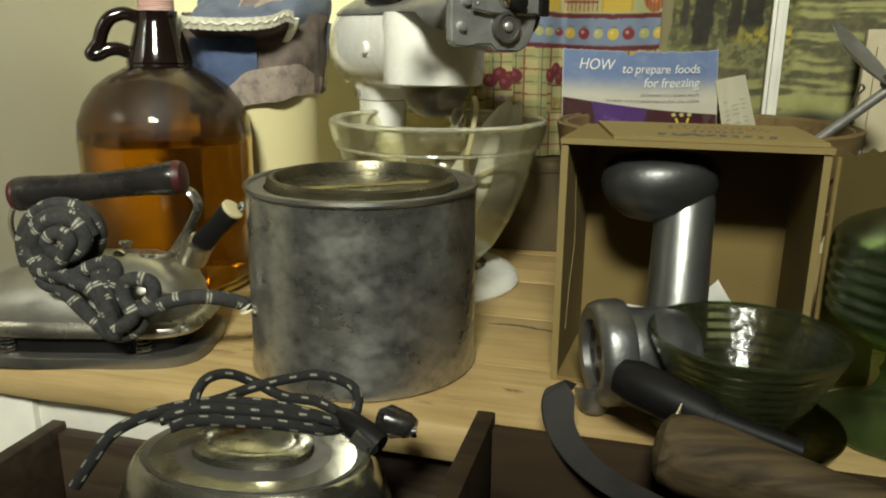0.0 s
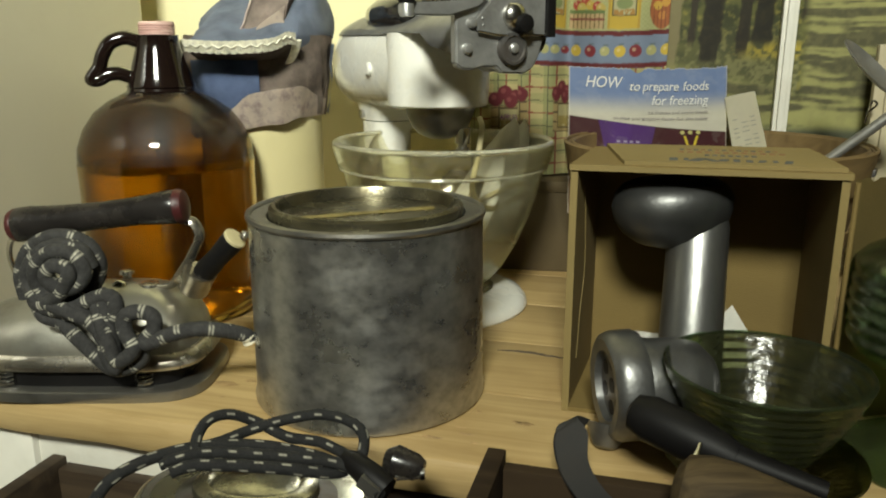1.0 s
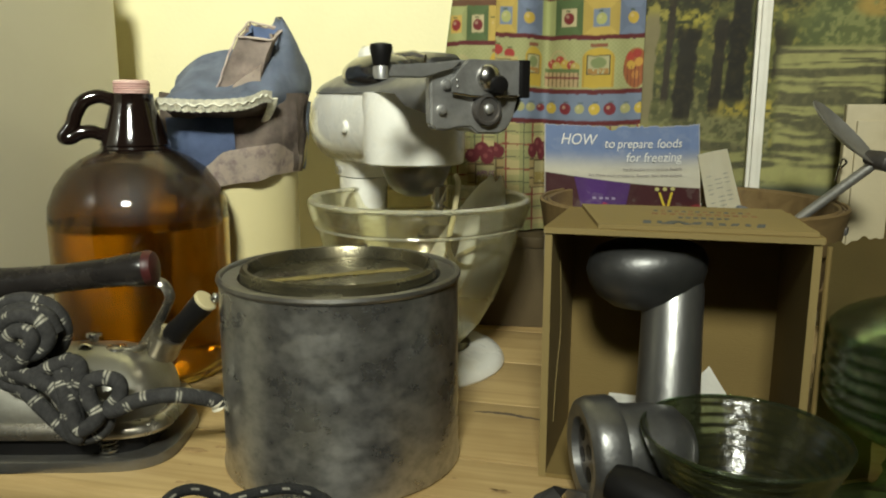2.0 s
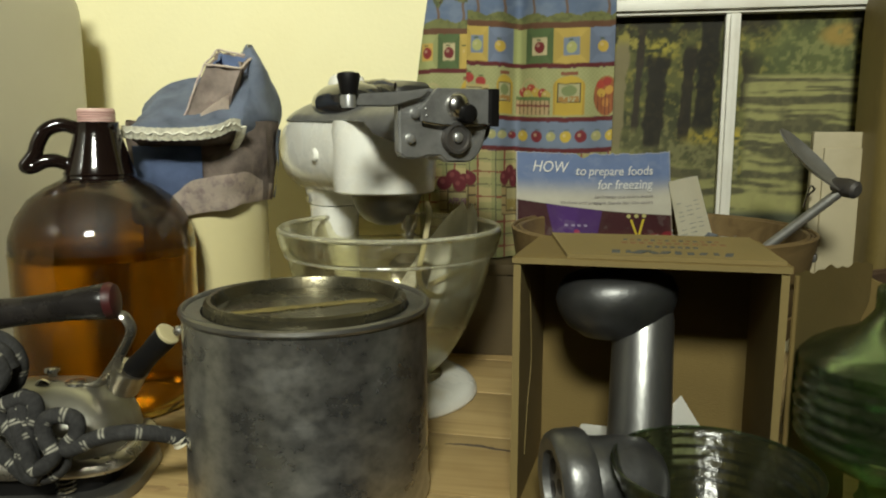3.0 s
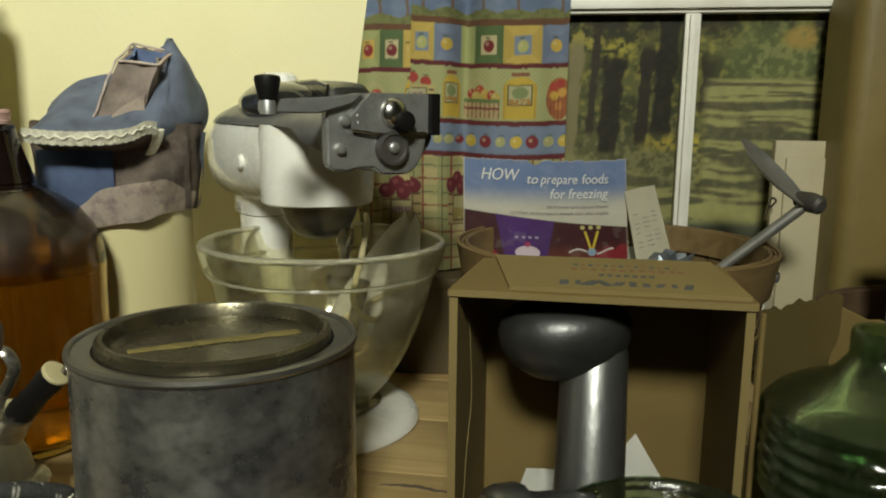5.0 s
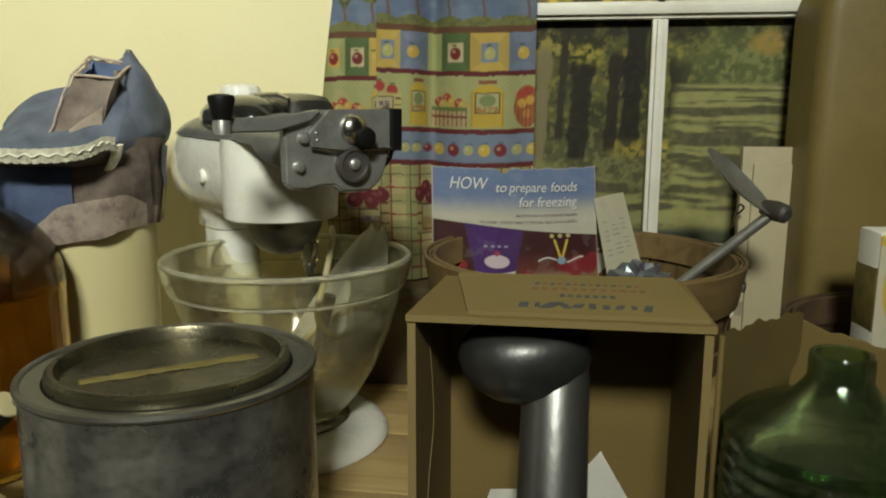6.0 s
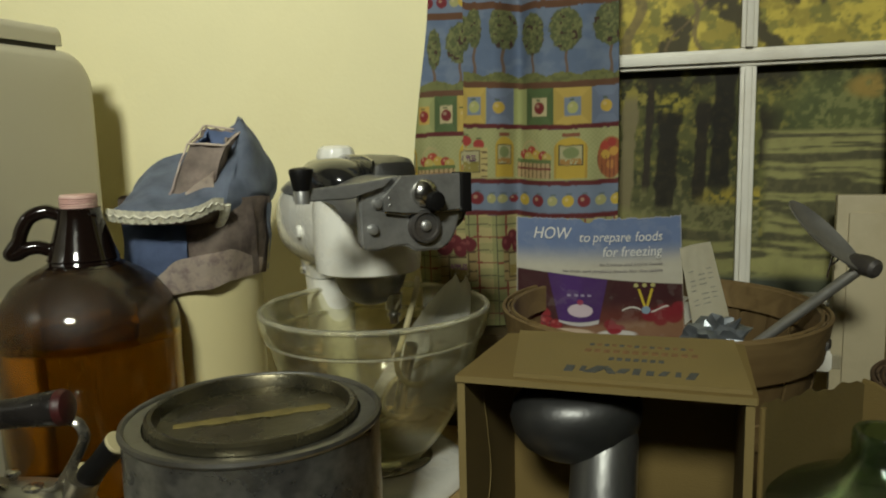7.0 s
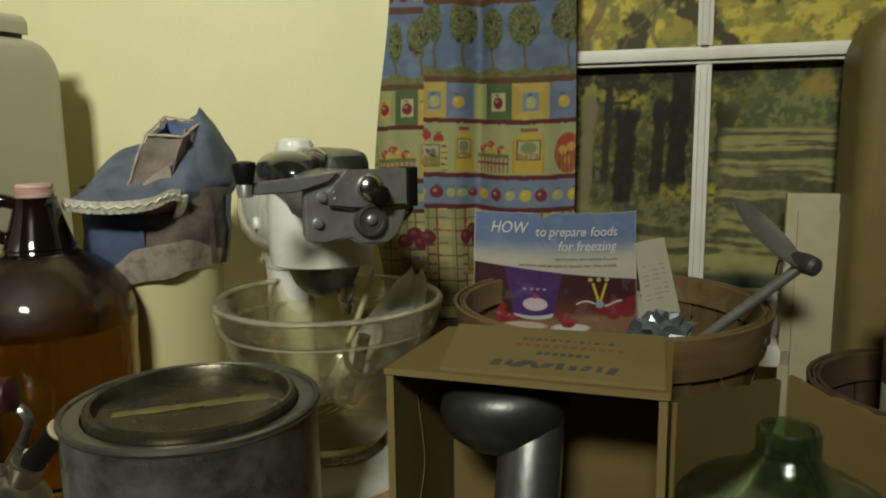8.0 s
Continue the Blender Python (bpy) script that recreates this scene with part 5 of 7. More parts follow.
knob = part("speed_knob", lathe([(0.0, 0.0), (0.018, 0.0), (0.0185, 0.004), (0.016, 0.010), (0.012, 0.0125), (0.0, 0.013)], 40, pose(-0.088, 0.0, 1.0615 - MZ), lobes=10, depth=0.03), "enamel", mixer, "round ribbed white knob")
part("snout", lathe([(0.0, 0.9625 - MZ), (0.0445, 0.9625 - MZ), (0.0468, 0.9640 - MZ), (0.0482, 0.980 - MZ), (0.0486, 1.000 - MZ), (0.0484, 1.018 - MZ), (0.0470, 1.028 - MZ), (0.0, 1.032 - MZ)], 64, pose(-0.012, 0, 0)), "enamel", mixer)
planet = part("planetary_hub", lathe([(0.0, 0.9320 - MZ), (0.010, 0.9325 - MZ), (0.0200, 0.9370 - MZ), (0.0265, 0.9440 - MZ), (0.0305, 0.9530 - MZ), (0.0330, 0.9605 - MZ), (0.0345, 0.9620 - MZ), (0.0, 0.9622 - MZ)], 64, pose(-0.008, 0, 0)), "hub_metal", mixer, "polished steel hub")
part("shaft", lathe([(0.0, 0.9150 - MZ), (0.0042, 0.9155 - MZ), (0.0045, 0.9215 - MZ), (0.0062, 0.9220 - MZ), (0.0062, 0.9245 - MZ), (0.0045, 0.9250 - MZ), (0.0045, 0.9280 - MZ), (0.0070, 0.9285 - MZ), (0.0082, 0.9430 - MZ), (0.0, 0.9430 - MZ)], 24, pose(0.010, 0.014, 0)), "steel", planet)
part("screw", loft(tube_rings([Vector((-0.060, -0.0445, 0.996 - MZ)), Vector((-0.060, -0.0500, 0.996 - MZ)), Vector((-0.060, -0.0515, 0.996 - MZ))], [0.0066, 0.0062, 0.0045], 24)), "enamel", mixer)
# column and foot
col = [(0.785, -0.120, 0.028, 0.038), (0.800, -0.121, 0.0255, 0.034), (0.83, -0.123, 0.0235, 0.030), (0.88, -0.125, 0.0225, 0.027), (0.93, -0.124, 0.0225, 0.026), (0.9415, -0.122, 0.024, 0.028)]
part("column", loft([[(x + hx * math.copysign(abs(math.cos(a)) ** 0.7, math.cos(a)), hy * math.copysign(abs(math.sin(a)) ** 0.7, math.sin(a)), z - MZ) for a in [2 * math.pi * i / 40 for i in range(40)]] for z, x, hy, hx in col]), "enamel", mixer)
part("hinge", loft([[(x + hx * math.copysign(abs(math.cos(a)) ** 0.6, math.cos(a)), hy * math.copysign(abs(math.sin(a)) ** 0.6, math.sin(a)), z - MZ) for a in [2 * math.pi * i / 40 for i in range(40)]] for z, x, hy, hx in ((0.9425, -0.122, 0.0245, 0.029), (0.952, -0.120, 0.0262, 0.033), (0.962, -0.116, 0.0295, 0.039), (0.976, -0.112, 0.034, 0.045))]), "enamel", mixer)
part("hinge_pin", rod((-0.128, -0.0290, 0.9490 - MZ), (-0.128, -0.0240, 0.9490 - MZ), 0.0045), "steel", mixer)
base_rings = []
for k, z in ((1.0, 0.0), (1.01, 0.002), (1.0, 0.0055), (0.96, 0.0100), (0.88, 0.0135), (0.74, 0.0160), (0.5, 0.0175)):
    ring = []
    for i in range(72):
        a = 2 * math.pi * i / 72
        x, y = math.cos(a), math.sin(a)
        rx = 0.0925 if x > 0 else 0.150
        ring.append((-0.0096 + rx * k * x, -0.008 + (0.0925 if x > -0.2 else 0.0925 - 0.03 * (-x - 0.2)) * k * y, z))
    base_rings.append(ring)
part("base", loft(base_rings), "enamel", mixer)
part("bowl_seat", lathe([(0.0, 0.0170), (0.046, 0.0170), (0.048, 0.0185), (0.044, 0.0203), (0.0, 0.0203)], 48), "chrome", mixer)

# can opener on the front of the head
PX = 0.100
opener = part("can_opener", rod((0.074, 0, 1.014 - MZ), (PX - 0.002, 0, 1.014 - MZ), 0.019, 0.018, 40), "opener_cast", mixer, "dull cast metal can opener")


def plate(points, x0, x1, bevel=0.0012):
    """A flat casting in the plane of the opener; points: (across, height)."""
    b = bmesh.new()
    f = b.faces.new([b.verts.new((x0, y, z - MZ)) for y, z in points])
    ex = bmesh.ops.extrude_face_region(b, geom=[f])
    bmesh.ops.translate(b, vec=(x1 - x0, 0, 0), verts=[v for v in ex["geom"] if isinstance(v, bmesh.types.BMVert)])
    bmesh.ops.recalc_face_normals(b, faces=b.faces)
    if bevel:
        bmesh.ops.bevel(b, geom=b.edges[:], offset=bevel, segments=2, affect="EDGES")
    return b


part("body_plate", plate([(-0.0515, 1.002), (-0.0475, 0.9985), (-0.036, 0.9975), (-0.027, 0.9995), (-0.015, 0.9995), (-0.009, 0.9945), (0.013, 0.9940), (0.021, 0.9985), (0.027, 1.008), (0.0305, 1.021), (0.0305, 1.051), (-0.026, 1.0515), (-0.040, 1.0490), (-0.052, 1.040)], PX, PX + 0.009, 0.0015), "opener_cast", opener)
part("lever", plate([(-0.101, 1.0370), (-0.060, 1.0370), (-0.034, 1.0440), (-0.026, 1.0515), (-0.050, 1.0485), (-0.101, 1.0450)], PX + 0.0095, PX + 0.0140, 0.0010), "opener_cast", opener)
part("jaw", plate([(-0.034, 1.0260), (-0.010, 1.0235), (0.0300, 1.0245), (0.0300, 1.0520), (-0.020, 1.0520), (-0.036, 1.0360)], PX + 0.0095, PX + 0.0125, 0.0008), "opener_cast", opener)
part("jaw_lip", tube([(PX + 0.0125, -0.034, 1.0262 - MZ), (PX + 0.0135, -0.010, 1.0236 - MZ), (PX + 0.0130, 0.0295, 1.0244 - MZ)], 0.0010, 8, 6), "steel", opener)
part("lever_knob", turned((PX + 0.0135, -0.0955, 1.044 - MZ), (PX + 0.0135, -0.0955, 1.0610 - MZ), [(0, 0.004), (0.1, 0.0060), (0.4, 0.0070), (0.8, 0.0084), (0.94, 0.0078), (1.0, 0.004)]), "black", opener, "black knob")
part("knob_ferrule", turned((PX + 0.0135, -0.0955, 1.036 - MZ), (PX + 0.0135, -0.0955, 1.050 - MZ), [(0, 0.0052), (0.9, 0.0050), (1.0, 0.0040)]), "opener_cast", opener)
part("end_block", box(0.018, 0.008, 0.030, (PX + 0.008, 0.0325, 1.0225 - MZ), 0.001), "black", opener)
part("magnet_arm", turned((PX + 0.012, -0.0015, 1.0385 - MZ), (PX + 0.020, -0.0015, 1.0385 - MZ), [(0, 0.0105), (0.35, 0.0103), (0.7, 0.0082), (0.92, 0.0045), (1.0, 0.001)]), "steel", opener)
part("drive_knob", turned((PX + 0.012, 0.0040, 1.0325 - MZ), (PX + 0.024, 0.0040, 1.0325 - MZ), [(0, 0.0070), (0.7, 0.0076), (0.92, 0.0066), (1.0, 0.003)]), "black", opener)
part("cutting_wheel", turned((PX + 0.008, -0.0015, 1.0135 - MZ), (PX + 0.0150, -0.0015, 1.0135 - MZ), [(0, 0.0130), (0.6, 0.0130), (0.9, 0.0122), (0.95, 0.0100), (0.75, 0.0092), (0.72, 0.004)]), "dull_iron", opener)
part("wheel_hub", turned((PX + 0.013, -0.0015, 1.0140 - MZ), (PX + 0.0165, -0.0015, 1.0140 - MZ), [(0, 0.0042), (0.6, 0.0040), (0.9, 0.0028), (1.0, 0.001)]), "opener_cast", opener)
for y, z, r in ((-0.0425, 1.0135, 0.0040), (-0.0385, 1.0325, 0.0040), (-0.0300, 1.0360, 0.0016), (-0.0295, 1.0310, 0.0016)):
    part("pin", turned((PX + 0.008, y, z - MZ), (PX + 0.0135, y, z - MZ), [(0, r), (0.6, r), (0.9, r * 0.75), (1, r * 0.2)]), "opener_cast", opener)

# glass bowl on the mixer
bowl = thing("glass_mixing_bowl", pose(-0.006, 0.7356, TOP + 0.0205), "clear yellowish glass mixing bowl with a thick moulded rim", "bowl")
bo = [(0.0, 0.0), (0.040, 0.0), (0.046, 0.004), (0.058, 0.018), (0.072, 0.042), (0.083, 0.068), (0.0915, 0.095), (0.0955, 0.112), (0.0985, 0.116), (0.1010, 0.120), (0.1040, 0.132), (0.1047, 0.137)]
bi = [(0.1012, 0.1375), (0.0985, 0.132), (0.0955, 0.121), (0.0925, 0.114), (0.0875, 0.096), (0.0790, 0.069), (0.068, 0.043), (0.054, 0.020), (0.042, 0.007), (0.0, 0.006)]
part("bowl", lathe(bo + bi, 96), "clear", bowl)
part("rim", lathe([(0.1012 + 0.0026 * math.cos(a), 0.1378 + 0.0026 * math.sin(a)) for a in [2 * math.pi * i / 10 for i in range(11)]], 96, caps=False), "clear_rim", bowl, "thick moulded glass lip")
part("bead", lathe([(0.0972 + 0.0018 * math.cos(a), 0.1150 + 0.0018 * math.sin(a)) for a in [2 * math.pi * i / 8 for i in range(9)]], 96, caps=False), "clear_rim", bowl)

# ---- what lies in the mixing bowl ----
whisk = thing("wire_whisk", pose(-0.006, 0.7356, TOP + 0.0275), "steel wire whip resting in the bowl", "whisk")
part("stem", rod((0.018, -0.006, 0.030), (0.034, -0.012, 0.098), 0.0055, 0.0060), "steel", whisk)
for i in range(5):
    a = math.pi * i / 5
    ca, sa = math.cos(a) * 0.028, math.sin(a) * 0.028
    part("wire", tube([(0.018, -0.006, 0.036), (0.006 + ca, -0.004 + sa, 0.020), (-0.022 + ca * 0.9, 0.004 + sa * 0.9, 0.004), (-0.034, 0.006, 0.0015), (-0.022 - ca * 0.9, 0.004 - sa * 0.9, 0.004), (0.006 - ca, -0.004 - sa, 0.020), (0.018, -0.006, 0.036)], 0.0011, 6, 6), "steel", whisk)
beater = thing("flat_beater", pose(-0.006, 0.7356, TOP + 0.0275), "steel flat beater lying in the bowl", "beater")
part("ring", tube([(-0.062, -0.02, 0.060), (-0.046, -0.035, 0.074), (-0.022, -0.036, 0.070), (-0.012, -0.026, 0.045), (-0.016, -0.016, 0.016), (-0.034, -0.010, 0.014), (-0.056, -0.010, 0.036)], 0.0035, 10, 8, True, 0.6), "steel", beater)
part("cross_bar", rod((-0.060, -0.017, 0.050), (-0.014, -0.026, 0.044), 0.0030), "steel", beater)
part("socket", rod((-0.042, -0.034, 0.070), (-0.052, -0.046, 0.092), 0.0070, 0.0064), "steel", beater)
flex = thing("mixer_flex", pose(0, 0, 0), "ivory flex coiled down into the mixing bowl", "cord")
part("flex", tube([(0.030, 0.772, 0.948), (0.031, 0.745, 0.941), (0.026, 0.705, 0.920), (0.020, 0.672, 0.893), (0.035, 0.668, 0.878), (0.062, 0.690, 0.885), (0.068, 0.730, 0.890), (0.040, 0.765, 0.872), (0.005, 0.750, 0.852), (0.004, 0.705, 0.842), (0.030, 0.690, 0.840), (0.045, 0.715, 0.836)], 0.0026, 10, 10), "rubber_band", flex)
napkin = thing("paper_filter", pose(0, 0, 0), "folded white paper cone standing in the glass bowl", "paper")


def cone(dx, tip):
    def f(u, v):
        w = 0.076 * (1 - v) ** 0.62 + 0.001
        x = 0.014 + dx + (u - 0.5) * w + 0.052 * v
        return (x, 0.758 + 0.030 * v - 0.020 * (2 * u - 1) ** 2 * (1 - v) + dx * 0.3, 0.828 + (tip - 0.828) * v + 0.002 * math.sin(9 * u + 4 * v))
    return sheet(f, 14, 14, 0.0006)


part("sheet", cone(0.0, 0.948), "white_paper", napkin)
part("sheet", cone(0.010, 0.945), "white_paper", napkin)

# ---- cardboard box lying on its side, open to the walker ----
carton = thing("cardboard_box", pose(0, 0, TOP), "brown cardboard box lying on its side, open at the front", "box")
BH = 0.9425 - TOP
FL, FR, BL, BR = Vector((0.077, 0.494)), Vector((0.2315, 0.4515)), Vector((0.1100, 0.588)), Vector((0.2600, 0.552))


def slab(a, b, z0, z1, t, side=1, ragged=0.0, seed=0, z1b=None):
    """An upright board between two points of the plan, t thick, with a slightly worn upper edge."""
    d = (b - a).normalized()
    nrm = Vector((-d.y, d.x)) * t * side
    rnd = random.Random(seed)
    rings = []
    for i in range(15):
        p = a + (b - a) * (i / 14)
        top = z1 + ((z1b if z1b is not None else z1) - z1) * i / 14 + rnd.uniform(-ragged, ragged)
        q = p + nrm
        rings.append([(p.x, p.y, z0), (q.x, q.y, z0), (q.x, q.y, top), (p.x, p.y, top)])
    return loft(rings)


def level(corners, z0, z1):
    return loft([[(c.x, c.y, z) for c in corners] for z in (z0, z1)])


part("side", slab(FL, BL, 0.0, BH - 0.0045, 0.004, -1, 0.0003, 1), "cardboard", carton)
part("side", slab(FR, BR, 0.0, BH - 0.0045, 0.004, 1, 0.0003, 2), "cardboard", carton)
part("back", slab(BL + Vector((0.004, 0.0006)), BR + Vector((-0.004, 0.001)), 0.0, BH - 0.0045, 0.004, -1, 0, 3), "cardboard", carton)
part("bottom", level([FL, FR, BR, BL], -0.0, 0.003), "cardboard", carton)
part("top", level([FL + Vector((-0.0015, -0.0015)), FR + Vector((0.0015, -0.0015)), BR, BL], BH - 0.004, BH - 0.0003), "cardboard", carton)
# pale corrugated edges round the opening
fx = (FR - FL).normalized()
fo = Vector((fx.y, -fx.x))
part("edge", slab(FL + fo * 0.0006 - fx * 0.0004, FL + fo * 0.0006 + fx * 0.0042, 0.0, BH - 0.0048, 0.0010, 1, 0.0004, 11), "cardboard_light", carton, "pale cut edge")
part("edge", slab(FR + fo * 0.0006 - fx * 0.0042, FR + fo * 0.0006 + fx * 0.0004, 0.0, BH - 0.0048, 0.0010, 1, 0.0004, 12), "cardboard_light", carton, "pale cut edge")
part("edge", slab(FL + fo * 0.0022 - fx * 0.0010, FR + fo * 0.0022 + fx * 0.0010, BH - 0.0040, BH - 0.0004, 0.0010, 1, 0.0004, 13), "cardboard_light", carton, "pale cut edge")
u = (FR - FL)
label_l, label_r = FL + u * 0.20 + (BL - FL) * 0.03, FR + (BR - FR) * 0.03 - u * 0.006
printed_flap = part("top_flap", level([label_l, label_r, BR - u * 0.04, BL + u * 0.05], BH - 0.0002, BH + 0.0022), "cardboard_light", carton, "paler printed top flap")
SC = [FL.lerp(BL, k) for k in (0.22, 0.30, 0.42, 0.38, 0.30)]
part("scuff", tube([(p.x + 0.0046, p.y, z) for p, z in zip(SC, (0.030, 0.062, 0.090, 0.120, 0.150))], 0.0003, 6, 6), "cardboard_light", carton, "pale scratch")
# the open flap at the side, with its torn end


def bowed_flap(u, v):
    """The flap swings out from the box's edge, bowed, its end torn ragged."""
    a, b = Vector((0.2350, 0.4500)), Vector((0.3060, 0.4890))
    reach = 1.0 - 0.10 * soft_step(0.86, 0.78, v) + 0.012 * math.sin(v * 31) * soft_step(0.9, 0.7, v)
    p = a.lerp(b, u * reach)
    bow = 0.011 * math.sin(math.pi * min(u * 0.8 + 0.1, 1)) * (1 - 0.7 * v)
    z = (BH - 0.0045 + 0.0012 * math.sin(u * 17) + 0.0009 * math.sin(u * 41 + 1)) * v
    return (p.x - 0.45 * bow, p.y + 0.89 * bow, z)


# lighter board here: the lamp's light on the flap is in its colour
part("side_flap", sheet(bowed_flap, 28, 24, 0.0035), "cardboard_light", carton, "torn side flap standing open, coloured lighter as in lamp light")
part("flap_fold", tube([(0.2345, 0.4492, 0.004), (0.2352, 0.4496, 0.06), (0.2348, 0.4492, 0.12), (0.2350, 0.4490, BH - 0.005)], 0.0016, 8, 6), "cardboard", carton)
part("end_flap", slab(Vector((0.337, 0.556)), Vector((0.398, 0.486)), 0.0, BH - 0.027, 0.004, 1, 0.0020, 6, BH - 0.045), "cardboard", carton)
part("crease", tube([(FL.x + 0.0105, FL.y + 0.024, BH - 0.012), (FL.x + 0.0118, FL.y + 0.026, BH - 0.045), (FL.x + 0.0100, FL.y + 0.0215, BH - 0.075), (FL.x + 0.0078, FL.y + 0.0155, BH - 0.115)], 0.0006, 6, 6), "cardboard_light", carton, "pale crease in the board")

# print on the flap: plain strokes in the place of the maker's mark
FX, FY = u.normalized(), (BL - FL + BR - FR).normalized()


def flap_bar(name, a, b, w, h, material, slant=0.0):
    """A stroke of print; a: share across, b: share back, w and h in metres."""
    c = FL + u * a + (BL - FL) * b
    pts = []
    for sx, sy in ((-1, -1), (1, -1), (1, 1), (-1, 1)):
        p = c + FX * (sx * w / 2 + slant * sy) + FY * (sy * h / 2)
        pts.append(p)
    return part(name, level(pts, BH + 0.0021, BH + 0.0026), material, printed_flap)


for k, (w, h, sl) in enumerate(((0.0045, 0.012, 0.001), (0.003, 0.008, 0), (0.004, 0.008, 0.001), (0.004, 0.008, 0), (0.004, 0.011, 0), (0.005, 0.008, 0.001), (0.0045, 0.010, -0.002), (0.007, 0.013, 0.003), (0.003, 0.009, 0), (0.005, 0.011, 0))):
    flap_bar("print_stroke", 0.80 - k * 0.047, 0.20 + (0.01 if k % 3 else 0), w, h, "ink_blue", sl)
for k in range(7):
    flap_bar("print_stroke", 0.68 - k * 0.03, 0.44, 0.003, 0.005, "ink_blue")
for k in range(12):
    flap_bar("print_stroke", 0.79 - k * 0.036, 0.60, 0.0036, 0.006, "ink_red")
for k in range(14):
    flap_bar("print_stroke", 0.77 - k * 0.029, 0.74, 0.0028, 0.004, "ink_blue" if k % 2 else "ink_red")

# ---- closed brown box at the back of the table ----
back_box = thing("brown_box", pose(0.095, 0.875, TOP, 0, 0, -9), "closed dark brown cardboard box standing behind the glass bowl", "box")
part("body", box(0.200, 0.066, 0.090, (0, 0, 0), 0.0015), "cardboard_dark", back_box)
part("lid", box(0.203, 0.069, 0.012, (0, 0, 0.0905), 0.0015), "cardboard_dark", back_box)

# ---- meat grinder attachment in and before the box ----
grinder = thing("meat_grinder", pose(0, 0, 0), "cast aluminium meat grinder attachment standing on the table", "grinder")
RC = Vector((0.0945, 0.4450, 0.8125))
AX = Vector((0.994, 0.095, 0.03)).normalized()


def along(c, ax, profile, segs=56, lobes=0, depth=0.0, caps=True):
    """A form turned about the axis ax from c; profile: (radius, distance)."""
    up = Vector((0, 0, 1))
    up = (up - ax * up.dot(ax)).normalized()
    side = ax.cross(up)
    rings = []
    for r, h in profile:
        rings.append([c + ax * h + (up * math.cos(2 * math.pi * i / segs) + side * math.sin(2 * math.pi * i / segs)) * (r * (1 + depth * math.cos(lobes * 2 * math.pi * i / segs)) if lobes else r) for i in range(segs)])
    return loft(rings, True, caps)


part("ring", along(RC, AX, [(0.0215, 0.005), (0.0218, 0.0), (0.0290, -0.0008), (0.0322, 0.0015), (0.0340, 0.006), (0.0342, 0.017), (0.0328, 0.020), (0.0290, 0.021), (0.0215, 0.0210)], 64, 8, 0.010, False), "cast", grinder)
cut = part("plate", along(RC, AX, [(0.0, 0.0045), (0.0238, 0.0045), (0.0238, 0.010), (0.0, 0.010)], 48), "dull_iron", grinder, "dark perforated plate")
up = (Vector((0, 0, 1)) - AX * AX.z).normalized()
sd = AX.cross(up)
for k in range(7):
    a = 2 * math.pi * k / 6
    r = 0.0 if k == 6 else 0.0145
    c = RC + (up * math.cos(a) + sd * math.sin(a)) * r
    part("hole", along(c, AX, [(0.0, 0.0042), (0.0048, 0.0042), (0.0048, 0.0046), (0.0, 0.0046)], 16), "black", cut)
part("barrel", along(RC, AX, [(0.0270, 0.018), (0.0285, 0.024), (0.0275, 0.030), (0.0270, 0.046), (0.0240, 0.058), (0.016, 0.066), (0.0, 0.068)], 48), "cast", grinder)
part("foot", turned((0.0955, 0.4400, TOP + 0.0003), (0.0985, 0.4460, 0.786), [(0, 0.004), (0.12, 0.0075), (0.5, 0.0105), (1.0, 0.0140)]), "cast", grinder)
TB, TT = Vector((0.1545, 0.4740, 0.8050)), Vector((0.1650, 0.5080, 0.9060))
part("throat", turned(TB, TT, [(0, 0.0210), (0.3, 0.0200), (0.93, 0.0195), (0.98, 0.0185), (1.0, 0.016)], 48), "satin_alu", grinder)
hop = Vector((0.1530, 0.5110, 0.9085))
# feed tray, its shade put into the darker metal colour
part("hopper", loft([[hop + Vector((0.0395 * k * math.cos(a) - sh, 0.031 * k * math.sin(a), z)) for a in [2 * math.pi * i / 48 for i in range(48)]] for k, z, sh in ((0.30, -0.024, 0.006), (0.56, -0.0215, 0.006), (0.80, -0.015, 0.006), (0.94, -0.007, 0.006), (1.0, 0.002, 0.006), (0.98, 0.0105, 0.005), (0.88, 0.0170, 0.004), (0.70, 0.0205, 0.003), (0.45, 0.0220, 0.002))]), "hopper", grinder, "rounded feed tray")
PQ = [Vector(p) for p in ((0.1210, 0.5150, 0.8050), (0.1310, 0.5300, 0.8170), (0.2080, 0.5450, 0.8300), (0.2210, 0.5200, 0.8040))]
part("paper_scrap", sheet(lambda a, b: (PQ[0].lerp(PQ[3], a)).lerp(PQ[1].lerp(PQ[2], a), b) + Vector((0, 0.004 * math.sin(7 * a), -0.012 * math.sin(math.pi * a) * b)), 10, 8, 0.0005), "white_paper", None)
bpy.data.objects["paper_scrap"].name = "paper_sheet"
tagged(bpy.data.objects["paper_sheet"], "crumpled white paper sheet inside the cardboard box", "paper")

# ---- green glass bowl on a saucer ----
saucer = thing("glass_saucer", pose(0.1800, 0.4120, TOP), "dark green glass saucer under the bowl", "saucer")
part("dish", lathe([(0.0, 0.0), (0.030, 0.0), (0.033, 0.002), (0.048, 0.008), (0.056, 0.0135), (0.0555, 0.015), (0.047, 0.0105), (0.032, 0.0045), (0.0, 0.0040)], 72), "green_dark", saucer)
gb = thing("green_glass_bowl", pose(0.1777, 0.4135, TOP + 0.0085), "small green pressed glass bowl with stepped rings", "bowl")
po = [(0.0, 0.0), (0.0195, 0.0)]
